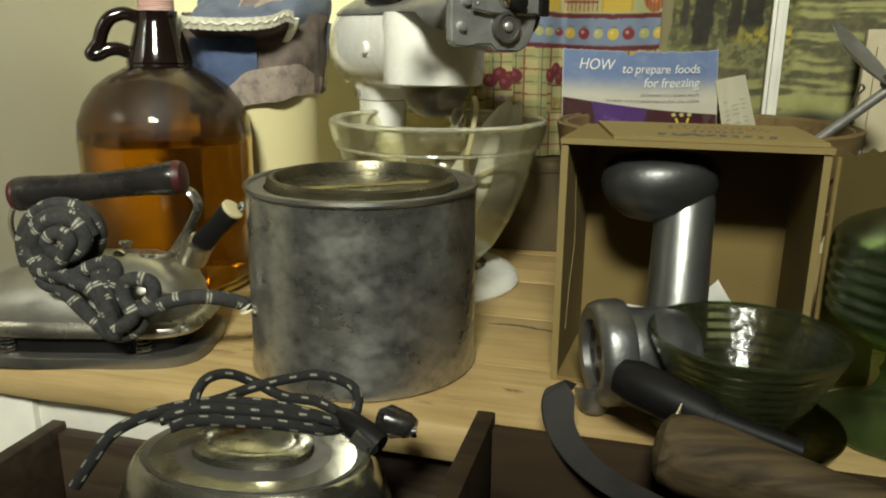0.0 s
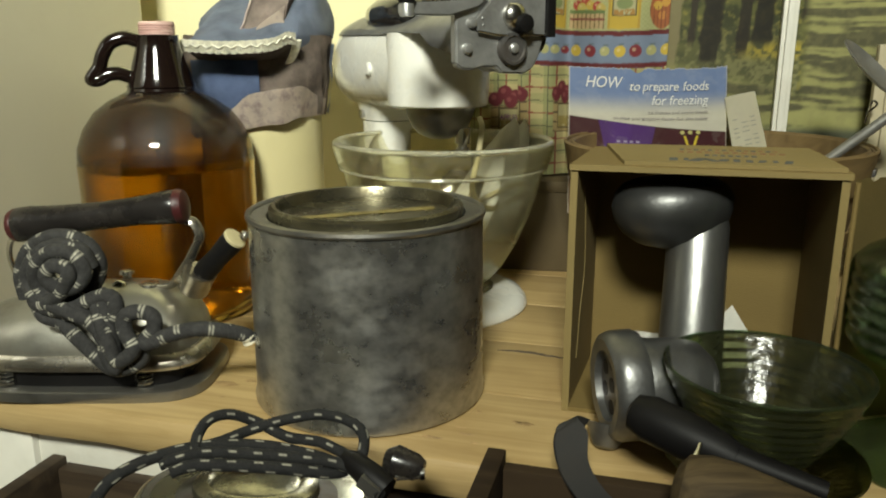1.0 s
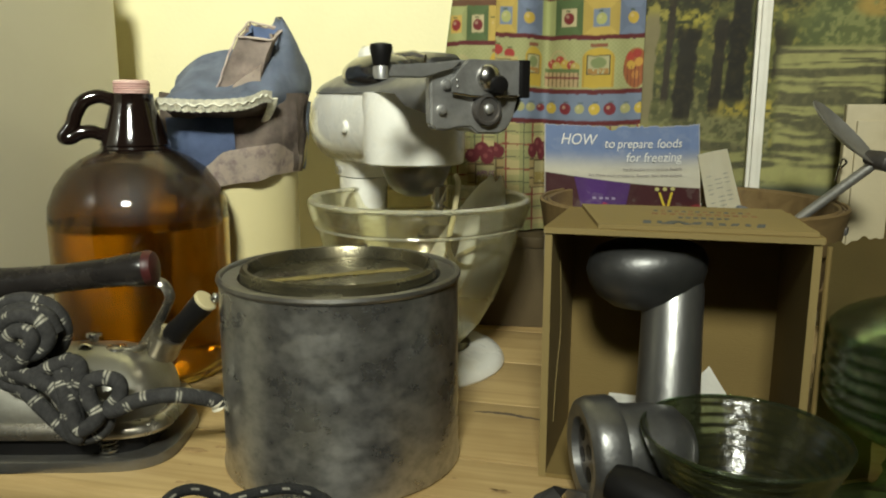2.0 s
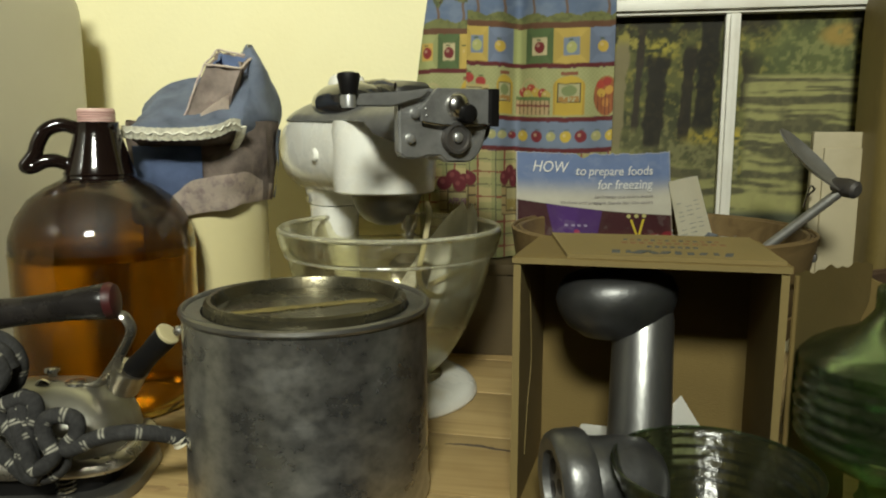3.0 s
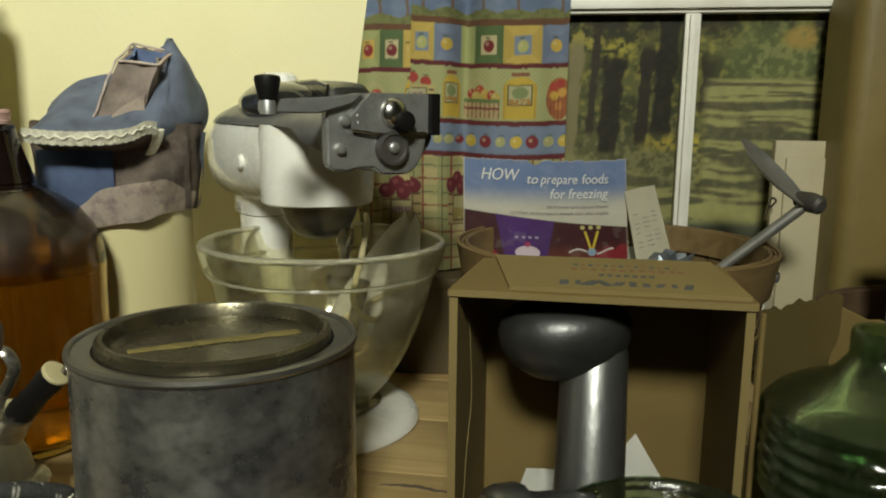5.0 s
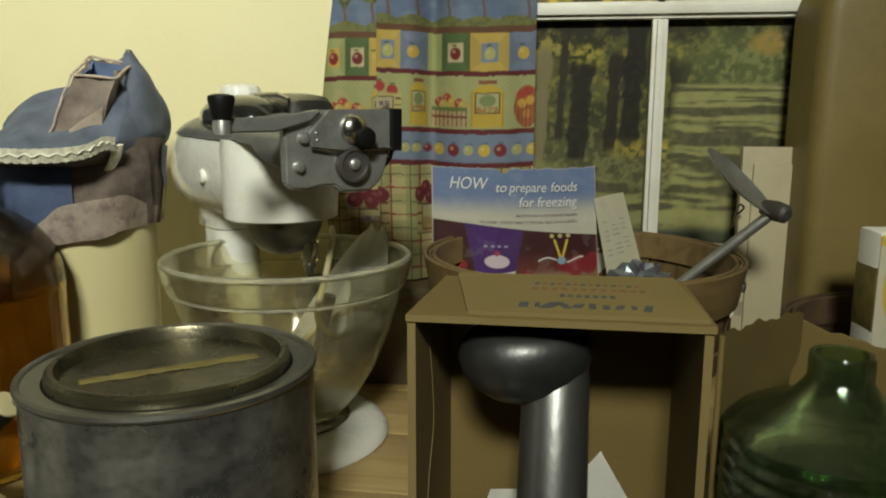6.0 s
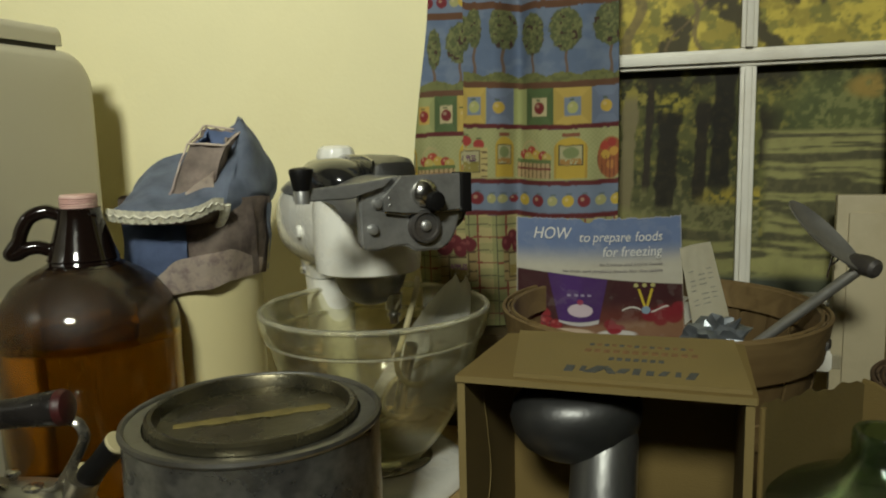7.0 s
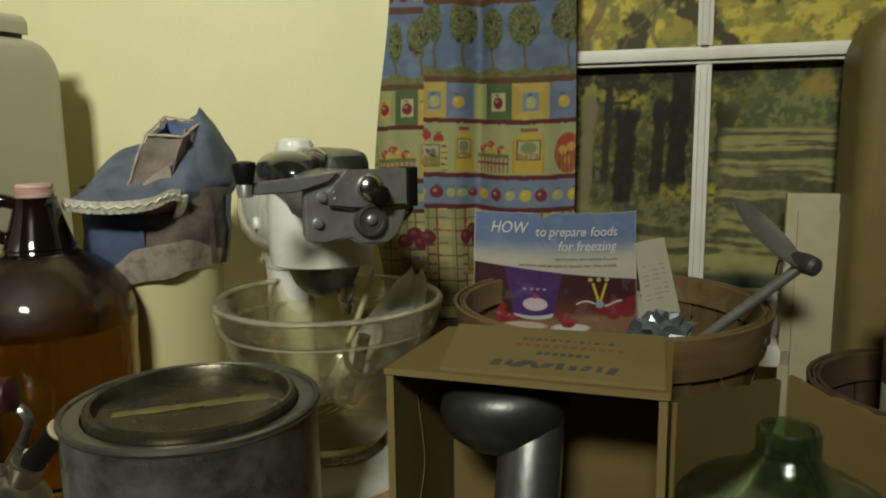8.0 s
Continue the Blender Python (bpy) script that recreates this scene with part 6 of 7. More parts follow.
for i in range(19):
    t = i / 18
    po.append((0.0215 + 0.0320 * t ** 0.72 + (0.0016 if i % 2 else 0.0), 0.003 + 0.0520 * t))
po += [(0.0552, 0.0562), (0.0556, 0.0582), (0.0542, 0.0592), (0.0527, 0.0580)]
pi_ = [(0.0190 + 0.0320 * (1 - i / 18) ** 0.72, 0.0545 - 0.0490 * i / 18) for i in range(19)]
part("bowl", lathe(po + pi_ + [(0.0, 0.0050)], 96, lobes=40, depth=0.0045), "green_pressed", gb)

part("rim", lathe([(0.0548 + 0.0013 * math.cos(a), 0.0585 + 0.0013 * math.sin(a)) for a in [2 * math.pi * i / 8 for i in range(9)]], 96, caps=False), "green", gb)

# ---- green glass oil lamp ----
ol = thing("oil_lamp", pose(0.2835, 0.4225, TOP) @ Matrix.Diagonal((1, 1, 0.967, 1)), "green glass oil lamp base with a ribbed font and wide foot", "lamp")
foot = [(0.0, 0.003), (0.041, 0.0), (0.0475, 0.001), (0.0490, 0.0035), (0.0482, 0.0065), (0.036, 0.010), (0.027, 0.017), (0.0195, 0.026), (0.0160, 0.036), (0.0172, 0.040), (0.0150, 0.045), (0.0150, 0.0530), (0.0, 0.0534)]
part("foot", lathe(foot, 72, lobes=12, depth=0.015), "green", ol)
lo = [(0.0, 0.0538), (0.0130, 0.0540), (0.0200, 0.0565), (0.032, 0.0620), (0.043, 0.0690), (0.0500, 0.0755)]
for i in range(41):
    lo.append((0.0530 + 0.0007 * math.sin(2 * math.pi * i / 8) - 0.00006 * abs(i - 20), 0.079 + i * 0.00105))
lo += [(0.0522, 0.1265), (0.0470, 0.1325), (0.0375, 0.1380), (0.0265, 0.1425), (0.0215, 0.1460), (0.0185, 0.1500), (0.0160, 0.1535), (0.0148, 0.1560), (0.0152, 0.1580), (0.0147, 0.1600), (0.0152, 0.1620), (0.0148, 0.1680), (0.0140, 0.1692)]
li = [(0.0118, 0.1685), (0.0120, 0.156), (0.0165, 0.1480), (0.0245, 0.1400), (0.0350, 0.1350), (0.0435, 0.1300), (0.0485, 0.1240), (0.0498, 0.100), (0.0488, 0.082), (0.0450, 0.0755), (0.030, 0.067), (0.012, 0.0605), (0.0, 0.060)]
part("font", lathe(lo + li, 96), "green", ol)

# ---- split-wood basket with a booklet and utensils ----
def basket(name, c, r_top, r_bot, h, mats, label, m_rot=0.0):
    ob = thing(name, pose(c[0], c[1], TOP, 0, 0, m_rot), label, "basket")
    part("bottom", lathe([(0.0, 0.0), (r_bot - 0.001, 0.0), (r_bot - 0.001, 0.006), (0.0, 0.006)], 48), mats[0], ob)
    n = 26
    for i in range(n):
        a0, a1 = 2 * math.pi * (i + 0.04) / n, 2 * math.pi * (i + 0.96) / n
        rings = []
        for k in range(9):
            t = k / 8
            r = r_bot + (r_top - r_bot) * (t ** 0.8)
            q = 0.0009 * (i % 2)
            rings.append([(math.cos(a) * (r + dr + q), math.sin(a) * (r + dr + q), 0.001 + (h - 0.003) * t) for a, dr in ((a0, 0), ((a0 + a1) / 2, 0.0004), (a1, 0), (a1, -0.0018), ((a0 + a1) / 2, -0.0016), (a0, -0.0018))])
        part("splint", loft(rings), mats[0], ob)

    def hoop(z0, z1, dr, th, nm="hoop"):
        def rr(z):
            return r_bot + (r_top - r_bot) * max(z / h, 0) ** 0.8 + dr
        prof = [(rr(z0), z0), (rr(z0) + th, z0 + 0.0008), (rr(z1) + th, z1 - 0.0012), (rr(z1) + th * 0.5, z1), (rr(z1), z1 - 0.0006)]
        rings = []
        for i in range(97):
            a = 2 * math.pi * i / 96 + 0.4
            w = 1 + 0.003 * math.sin(3 * a + z0 * 50)
            rings.append([(math.cos(a) * r * w, math.sin(a) * r * w, z) for r, z in prof])
        return part(nm, loft(rings, True, False), mats[1], ob)
    hoop(h - 0.036, h, 0.0022, 0.0030)
    def inner_r(z):
        return r_bot + (r_top - r_bot) * (z / h) ** 0.8
    part("inner_hoop", lathe([(inner_r(h - 0.024) - 0.0052, h - 0.024), (inner_r(h) - 0.0052, h - 0.002), (inner_r(h) - 0.0035, h - 0.0005), (inner_r(h) - 0.0022, h - 0.002), (inner_r(h - 0.024) - 0.0022, h - 0.024)], 72, caps=False), mats[1], ob)
    hoop(h * 0.42, h * 0.42 + 0.024, 0.0022, 0.0020)
    for k in range(6):
        a = 2 * math.pi * k / 6 + 0.25
        part("knot", box(0.004, 0.013, 0.007, (inner_r(h - 0.02) + 0.0055, 0, h - 0.022), 0.0015, pose(0, 0, 0, 0, 0, math.degrees(a))), "dull_iron", ob)
    return ob


basket("bushel_basket", (0.2475, 0.7320), 0.1330, 0.100, 0.9300 - TOP, ("splint", "splint_band"), "round brown split-wood basket holding a booklet and utensils", 12)

# booklet leaning in the basket
BTL, BTR = Vector((0.1275, 0.8450, 0.9985)), Vector((0.2905, 0.8330, 0.9985))
bx = (BTR - BTL).normalized()
bd = Vector((0.0, -0.33, -1.0)).normalized()
bd = (bd - bx * bd.dot(bx)).normalized()
bn = bx.cross(bd)  # away from the walker
if bn.y < 0:
    bn = -bn
BW, BHH = (BTR - BTL).length, 0.158
book = thing("booklet", Matrix.Translation(BTL) @ Matrix((bx, -bd, -bn)).transposed().to_4x4(), "worn booklet on freezing food with a blue and red cover", "book")


def cover_print():
    n, k = 270, 250
    X, V = np.meshgrid(np.linspace(0, BW, n), np.linspace(0, BHH, k), indexing="ij")
    u, v0 = X / BW, V / BHH
    v = np.where(v0 > 0.30, 0.405 + (v0 - 0.337) * 1.25, v0 * 1.20)
    bend = -0.004 * (2 * u - 1) ** 2 + 0.0035 * soft_step(0.93, 1.0, u) * soft_step(0.35, 0.0, v0)
    drop = 0.0045 * np.sin(u * math.pi * 0.9) * 1.0 + 0.0022 * (vnoise(u * 90, v * 0, 4) - 0.4) * (v0 < 0.02)
    C = np.ones(X.shape + (3,)) * np.array((0.15, 0.205, 0.36))
    C = mixc(C, soft_step(0.20, 0.40, v + 0.02 * u), (0.52, 0.49, 0.40))
    C = mixc(C, soft_step(0.65, 1.0, fbm(u * 6, v * 5, 3)) * 0.25, (0.5, 0.5, 0.5))
    line = 0.405 + 0.125 * u
    lower = soft_step(line - 0.004, line + 0.004, v)
    C = mixc(C, lower, (0.050, 0.012, 0.014))
    f = fbm(u * 30, v * 30, 7)
    table = lower * soft_step(0.80, 0.86, v + 0.10 * (u - 0.5))
    warm = lower * soft_step(0.62, 0.80, v) * soft_step(0.2, 0.45, u)
    C = mixc(C, warm * 0.8, (0.15, 0.036, 0.022))
    C = mixc(C, table * 0.7, (0.30, 0.17, 0.09))
    # berries
    for cx, cy, r in ((0.06, 0.66, 0.05), (0.12, 0.70, 0.055), (0.05, 0.75, 0.05), (0.16, 0.76, 0.05), (0.10, 0.79, 0.055), (0.18, 0.83, 0.05), (0.05, 0.84, 0.05), (0.24, 0.84, 0.04), (0.13, 0.87, 0.05)):
        d = np.hypot((u - cx), (v - cy) * BHH / BW)
        C = mixc(C, lower * soft_step(r + 0.004, r - 0.006, d), (0.26, 0.02, 0.024))
        C = mixc(C, lower * soft_step(r * 0.4, r * 0.1, np.hypot(u - cx + 0.015, (v - cy) * BHH / BW + 0.018)) * 0.5, (0.50, 0.14, 0.12))
        C = mixc(C, lower * soft_step(0.01, 0.0, np.abs(d - r)) * 0.6, (0.08, 0.008, 0.01))
    for cx, cy, r in ((0.80, 0.76, 0.05), (0.88, 0.73, 0.05), (0.94, 0.78, 0.05), (0.86, 0.80, 0.045), (0.97, 0.71, 0.045), (0.56, 0.83, 0.038), (0.62, 0.86, 0.03)):
        d = np.hypot((u - cx), (v - cy) * BHH / BW)
        C = mixc(C, lower * soft_step(r + 0.008, r - 0.010, d) * 0.9, (0.22, 0.018, 0.026))
    # purple tub with a pale oval
    tub = soft_step(0.80, 0.795, v - 0.05 * (1 - ((u - 0.38) / 0.16) ** 2)) * soft_step(0.182, 0.174, np.abs(u - 0.375) + 0.17 * (v - 0.46))
    tub = tub * lower
    C = mixc(C, tub, (0.075, 0.024, 0.15))
    C = mixc(C, tub * soft_step(0.2, 0.55, np.abs(u - 0.33) / 0.17) * 0.5, (0.06, 0.02, 0.10))
    C = mixc(C, tub * soft_step(0.0, 0.008, v - 0.775 - 0.04 * (1 - ((u - 0.36) / 0.17) ** 2)) , (0.55, 0.52, 0.5))
    C = mixc(C, soft_step(1.04, 0.96, np.hypot((u - 0.385) / 0.075, (v - 0.725) / 0.052)) * lower, (0.62, 0.50, 0.56))
    for off in (0.318, 0.362, 0.40, 0.44):
        C = mixc(C, lower * soft_step(0.013, 0.010, np.abs(u - off)) * soft_step(0.010, 0.007, np.abs(v - 0.605)), (0.32, 0.26, 0.40))
    C = mixc(C, lower * soft_step(1.1, 0.9, np.hypot((u - 0.385) / 0.018, (v - 0.66) / 0.022)), (0.32, 0.03, 0.09))
    # white swirl of cream
    C = mixc(C, lower * soft_step(1.1, 0.8, np.hypot((u - 0.60) / 0.12, (v - 0.905) / 0.035)), (0.62, 0.58, 0.54))
    C = mixc(C, lower * soft_step(1.1, 0.9, np.hypot((u - 0.585) / 0.045, (v - 0.865) / 0.04)), (0.27, 0.02, 0.03))
    C = mixc(C, lower * soft_step(1.15, 0.8, np.hypot((u - 0.33) / 0.13, (v - 0.895) / 0.03)), (0.55, 0.42, 0.30))
    # ornament: yellow V with a blue drop, and its white stroke
    for s in (-1, 1):
        C = mixc(C, soft_step(0.0085, 0.006, np.abs(u - 0.775 - s * (0.72 - v) * 0.24)) * (v > 0.555) * (v < 0.71), (0.62, 0.46, 0.04))
    for off in (-0.05, 0.0, 0.05):
        C = mixc(C, soft_step(1.15, 0.85, np.hypot((u - 0.77 - off) / 0.014, (v - 0.525) / 0.016)), (0.46, 0.42, 0.16))
    C = mixc(C, soft_step(1.1, 0.9, np.hypot((u - 0.775) / 0.026, (v - 0.72) / 0.030)), (0.24, 0.34, 0.44))
    wave = 0.715 - 0.02 * np.sin((u - 0.64) * 30)
    C = mixc(C, soft_step(0.008, 0.004, np.abs(v - wave)) * (u > 0.635) * (u < 0.91) * (np.abs(u - 0.775) > 0.03), (0.66, 0.62, 0.56))
    C = mixc(C, soft_step(0.012, 0.0, u) * 0.8 + soft_step(0.99, 1.0, u) * 0.5 + soft_step(0.012, 0.0, v) * 0.5, (0.6, 0.55, 0.45))
    C = mixc(C, soft_step(0.62, 0.70, fbm(u * 14, v * 12, 12)) * 0.05, (0.7, 0.66, 0.58))
    printed("cover", X, -V - drop, bend, C * 0.74, "cover", book, "", 0.0006)


cover_print()
part("pages", sheet(lambda a, b: (0.001 + a * (BW - 0.002), -0.003 - b * (BHH - 0.005) - 0.0045 * math.sin(a * math.pi * 0.9), -0.0015 - 0.004 * (2 * a - 1) ** 2), 20, 6, 0.0028), "paper", book)


def on_cover(x, v):
    """A place on the cover for words, following its bow."""
    u = x / BW
    return pose(x, -v - 0.0045 * math.sin(u * math.pi * 0.9), -0.004 * (2 * u - 1) ** 2 + 0.0026)


def words(text, size, x, v, mat_name, shear, width, gap=0.004):
    """Each word is laid on the curved cover at its own place."""
    total = sum(len(w) for w in text.split()) + 0.55 * (len(text.split()) - 1)
    at = x
    for w in text.split():
        ww = width * len(w) / total
        p, q = on_cover(at, v), on_cover(at + ww, v)
        d = q.translation - p.translation
        m = p @ pose(0, 0, 0, 0, math.degrees(-math.atan2(d.z, d.x)), math.degrees(math.atan2(d.y, d.x)))
        lettering("lettering", w, size, m, mat_name, book, shear, "LEFT", ww * 0.97)
        at += ww + width * 0.55 / total


words("HOW", 0.0172, 0.0165, 0.0222, "ink_white", 0.18, 0.039)
words("to prepare foods", 0.0140, 0.0620, 0.0245, "ink_white", 0.22, 0.0830)
words("for freezing", 0.0145, 0.0850, 0.0395, "ink_white", 0.22, 0.0600)
words("to freeze and store foods", 0.0042, 0.0820, 0.0488, "ink_dark", 0.1, 0.0620)
words("to thaw and prepare foods for the table", 0.0042, 0.0460, 0.0555, "ink_dark", 0.1, 0.0980)

slip = thing("instruction_leaflet", pose(0, 0, 0), "folded yellowed leaflet leaning beside the booklet", "paper")
SL = [(0.2870, 0.8220, 0.9650), (0.3150, 0.8150, 0.9720), (0.3260, 0.7860, 0.9030), (0.2930, 0.7900, 0.8940)]
def leaflet(u, v):
    a, b, c, d = [Vector(p) for p in SL]
    p = (a * (1 - u) + b * u) * (1 - v) + (d * (1 - u) + c * u) * v
    return p + Vector((0, 0.004 * math.sin(u * 3.1), 0))
part("sheet", sheet(leaflet, 10, 12, 0.0012), "paper", slip)
for k in range(8):
    v = 0.33 + 0.062 * k
    for u0, u1 in ((0.14, 0.30), (0.42, 0.62), (0.70, 0.84)):
        if (k * 7 + int(u0 * 10)) % 4 == 0:
            continue
        part("print_bar", sheet(lambda a, b: leaflet(u0 + (u1 - u0) * a, v + 0.009 * b) + Vector((0, -0.0016, 0)), 3, 1, 0.0002), "ink_pale", slip)

foil = thing("crumpled_foil", pose(0.288, 0.700, TOP + 0.128), "crumpled dark grey foil in the basket", "foil")
fb = bmesh.new()
bmesh.ops.create_icosphere(fb, subdivisions=3, radius=1)
for v in fb.verts:
    k = 0.75 + 0.55 * noise.noise(v.co * 2.1) + 0.25 * noise.noise(v.co * 5)
    v.co = Vector((v.co.x * 0.030 * k, v.co.y * 0.020 * k, v.co.z * 0.022 * k + 0.008))
part("foil", fb, "foil", foil, angle=20)

# metal press with a round plate on its handle
press = thing("metal_press", pose(0, 0, 0), "old metal utensil with a thin round blade, standing in the basket", "utensil")
HA, HB = Vector((0.3440, 0.7050, 0.9160)), Vector((0.3960, 0.6800, 0.9700))
part("shank", turned(HA + (HA - HB) * 0.75, HB, [(0, 0.0042), (0.5, 0.0045), (0.93, 0.0045), (1.0, 0.0042)], 20), "press_steel", press)
part("collar", turned(HB + Vector((-0.004, 0.010, 0.002)), HB + Vector((0.004, -0.012, -0.002)), [(0, 0.0066), (0.5, 0.0085), (0.9, 0.0078), (1.0, 0.005)], 20), "dull_iron", press)
CA, CB = Vector((0.3450, 0.7000, 1.0230)), HB
mid = (CA + CB) / 2 + Vector((-0.002, 0, -0.003))
dx = (CB - CA).normalized()
dy = Vector((0.35, 1.0, 0.62)).normalized()
dy = (dy - dx * dy.dot(dx)).normalized()
nn = dx.cross(dy)
half = (CB - CA).length / 2
rings = []
for k, h in ((0.02, -0.0060), (0.5, -0.0050), (0.85, -0.0018), (1.0, 0.0), (1.0, 0.0012), (0.85, -0.0004), (0.5, -0.0036), (0.02, -0.0046)):
    rings.append([mid + dx * (half * k * math.cos(a)) + dy * (half * 0.46 * k * math.sin(a)) + nn * h for a in [2 * math.pi * i / 40 for i in range(40)]])
part("blade", loft(rings), "press_steel", press, "thin dished steel blade")

hook = thing("wire_hook", pose(0, 0, 0), "small bent wire hook hanging on the cream board", "hook")
part("wire", tube([(0.4090, 0.7680, 0.9540), (0.4110, 0.7640, 0.9580), (0.4130, 0.7620, 0.9620), (0.4110, 0.7640, 0.9650), (0.4100, 0.7660, 0.9630), (0.4080, 0.7670, 0.9530), (0.4070, 0.7680, 0.9430)], 0.0011, 8, 6), "steel", hook)

# ---- cream board and tall brown case ----
board = thing("cream_board", ROOM @ pose(0.2280, 0.868, TOP), "cream painted cupboard door leaning under the window", "board")
part("panel", box(0.052, 0.012, 0.246, (0, 0, 0), 0.002), "panel", board)
part("moulding", box(0.036, 0.004, 0.218, (0.002, -0.0075, 0.012), 0.0015), "panel", board)

case = thing("tall_case", pose(0.5230, 0.7420, TOP, 0, 0, -12), "tall brown case with a rounded top, standing on end", "case")
part("body", rounded_slab(-0.066, 0.066, -0.035, 0.035, 0.0, 0.415, 0.055, 10, 0.016), "case", case)
part("seam", tube([(0.012, -0.036, 0.004), (0.012, -0.0365, 0.15), (0.010, -0.0365, 0.30), (0.002, -0.036, 0.385)], 0.0022, 8, 8), "case_seam", case, "paler raised seam")

# ---- second basket with a carton ----
basket("small_basket", (0.4730, 0.5980), 0.0930, 0.078, 0.895 - TOP, ("splint_grey", "splint_grey"), "weathered dark split-wood basket beside the box", 40)
pack = thing("printed_carton", pose(0.4580, 0.6080, TOP + 0.0065, 0, 0, -10), "white and yellow printed paper carton in the small basket", "carton")
part("body", box(0.052, 0.032, 0.186, (0, 0, 0), 0.0025), "white_paper", pack)
part("yellow_band", box(0.0525, 0.0325, 0.050, (0, 0, 0.110), 0.002), "yellow_paint", pack)
X, Z = np.meshgrid(np.linspace(-0.0255, 0.0255, 60), np.linspace(0.06, 0.184, 120), indexing="ij")
C = np.ones(X.shape + (3,)) * np.array((0.55, 0.51, 0.38))
ring = np.hypot(X - 0.012, (Z - 0.145) * 0.7)
C = mixc(C, soft_step(0.034, 0.032, ring) * soft_step(0.0265, 0.0285, ring) + (Z > 0.176), (0.62, 0.42, 0.06))
C = mixc(C, soft_step(0.0016, 0.0010, np.abs(Z - 0.165)) * (np.mod(X * 240, 1) > 0.4) * (X > -0.01), (0.12, 0.09, 0.05))
C = mixc(C, soft_step(0.0016, 0.0010, np.abs(Z - 0.155)) * (np.mod(X * 260, 1) > 0.4) * (X > -0.012), (0.12, 0.09, 0.05))
printed("front_print", X, np.full_like(X, -0.0172), Z, C, "carton", pack, "cream and yellow print", 0.0004)

# ---- denim bonnet on the canister ----
bonnet = thing("sun_bonnet", pose(0, 0, 0), "faded denim sun bonnet with lace brim and calico lining", "bonnet")


def ripple(p, k=0.0012, f=60.0):
    v = Vector(p)
    return v + Vector((noise.noise(v * f), noise.noise(v * f + Vector((9, 3, 1))), noise.noise(v * f + Vector((2, 7, 5))))) * k


def skirt(u, v):
    """The calico neck piece round the canister's top."""
    a = radians(-205 + 250 * u)
    r = 0.0660 + 0.008 * v - 0.024 * float(soft_step(0.30, 0.90, v)) * max(0.0, -math.sin(a)) ** 2 + 0.003 * math.sin(6 * a + 1) * (1 - v)
    lower = 0.9400 + 0.010 * math.cos(a) - 0.002 * math.cos(5 * a)
    z = lower + (1.028 - lower) * v
    return ripple((-0.198 + r * math.cos(a) + 0.004 * v, 0.8170 + r * math.sin(a) - 0.004 * v, z), 0.003, 40)


part("neck_piece", sheet(skirt, 60, 18, 0.002), "calico", bonnet, "mauve calico")
part("hem", sheet(lambda u, v: Vector(skirt(0.16 + 0.64 * u, (0.14 + 0.26 * soft_step(0.30, 0.55, u) - 0.18 * soft_step(0.75, 1.0, u)) * v)) + Vector((0.0010, -0.0060, 0.0)), 30, 6, 0.001), "calico_pale", bonnet, "pale sprigged calico")
part("patch", sheet(lambda u, v: Vector(skirt(0.22 + 0.30 * u, 0.24 + 0.52 * v - 0.16 * u * (1 - v) + 0.10 * (1 - u) * (1 - v))) + Vector((0.0, -0.0045, 0.0)), 20, 12, 0.001), "denim_lining", bonnet, "blue cotton patch")


BRIM_F = [(-0.2470, 0.7380, 1.0170), (-0.2290, 0.7280, 1.0160), (-0.2100, 0.7220, 1.0150), (-0.1900, 0.7200, 1.0150), (-0.1710, 0.7220, 1.0160), (-0.1580, 0.7330, 1.0185), (-0.1500, 0.7450, 1.0235), (-0.1440, 0.7560, 1.0225)]
BRIM_M = [(-0.2440, 0.7750, 1.0320), (-0.2260, 0.7650, 1.0390), (-0.2080, 0.7620, 1.0360), (-0.1910, 0.7600, 1.0320), (-0.1760, 0.7600, 1.0320), (-0.1620, 0.7620, 1.0350), (-0.1500, 0.7680, 1.0400), (-0.1420, 0.7760, 1.0430)]
BRIM_B = [(-0.2530, 0.8150, 1.0440), (-0.2350, 0.8150, 1.0610), (-0.2150, 0.8150, 1.0680), (-0.1980, 0.8150, 1.0700), (-0.1810, 0.8100, 1.0720), (-0.1660, 0.8060, 1.0760), (-0.1530, 0.8060, 1.0860), (-0.1430, 0.8120, 1.0930)]
BRIM_R = [(p[0] + 0.004 - 0.012 * max(i - 3, 0) / 4, 0.866, p[2] - 0.010 - 0.050 * max(i - 3, 0) / 4) for i, p in enumerate(BRIM_B)]
rows = [smooth_path(r, 8) for r in (BRIM_F, BRIM_M, BRIM_B, BRIM_R)]


def brim(u, v):
    i = min(int(round(u * (len(rows[0]) - 1))), len(rows[0]) - 1)
    p0, p1, p2, p3 = rows[0][i], rows[1][i], rows[2][i], rows[3][i]
    if v < 0.5:
        t = v * 2
        p = p0 * (1 - t) ** 2 + (p1 * 2 - (p0 + p2) / 2) * (2 * t * (1 - t)) + p2 * t ** 2
    else:
        t = (v - 0.5) * 2
        p = p2 * (1 - t) + p3 * t
    return ripple(p, 0.003, 45)


part("brim", sheet(brim, len(rows[0]) - 1, 28, 0.0024), "denim", bonnet)
# crown: the gathered back of the bonnet
CR = [(-0.1540, 0.8400, 1.1060), (-0.1370, 0.8400, 1.0860), (-0.1290, 0.8550, 1.0600), (-0.1260, 0.8650, 1.0380), (-0.1310, 0.8650, 1.0180), (-0.1450, 0.8550, 1.0030), (-0.1540, 0.8500, 0.9870), (-0.1580, 0.8450, 0.9690)]
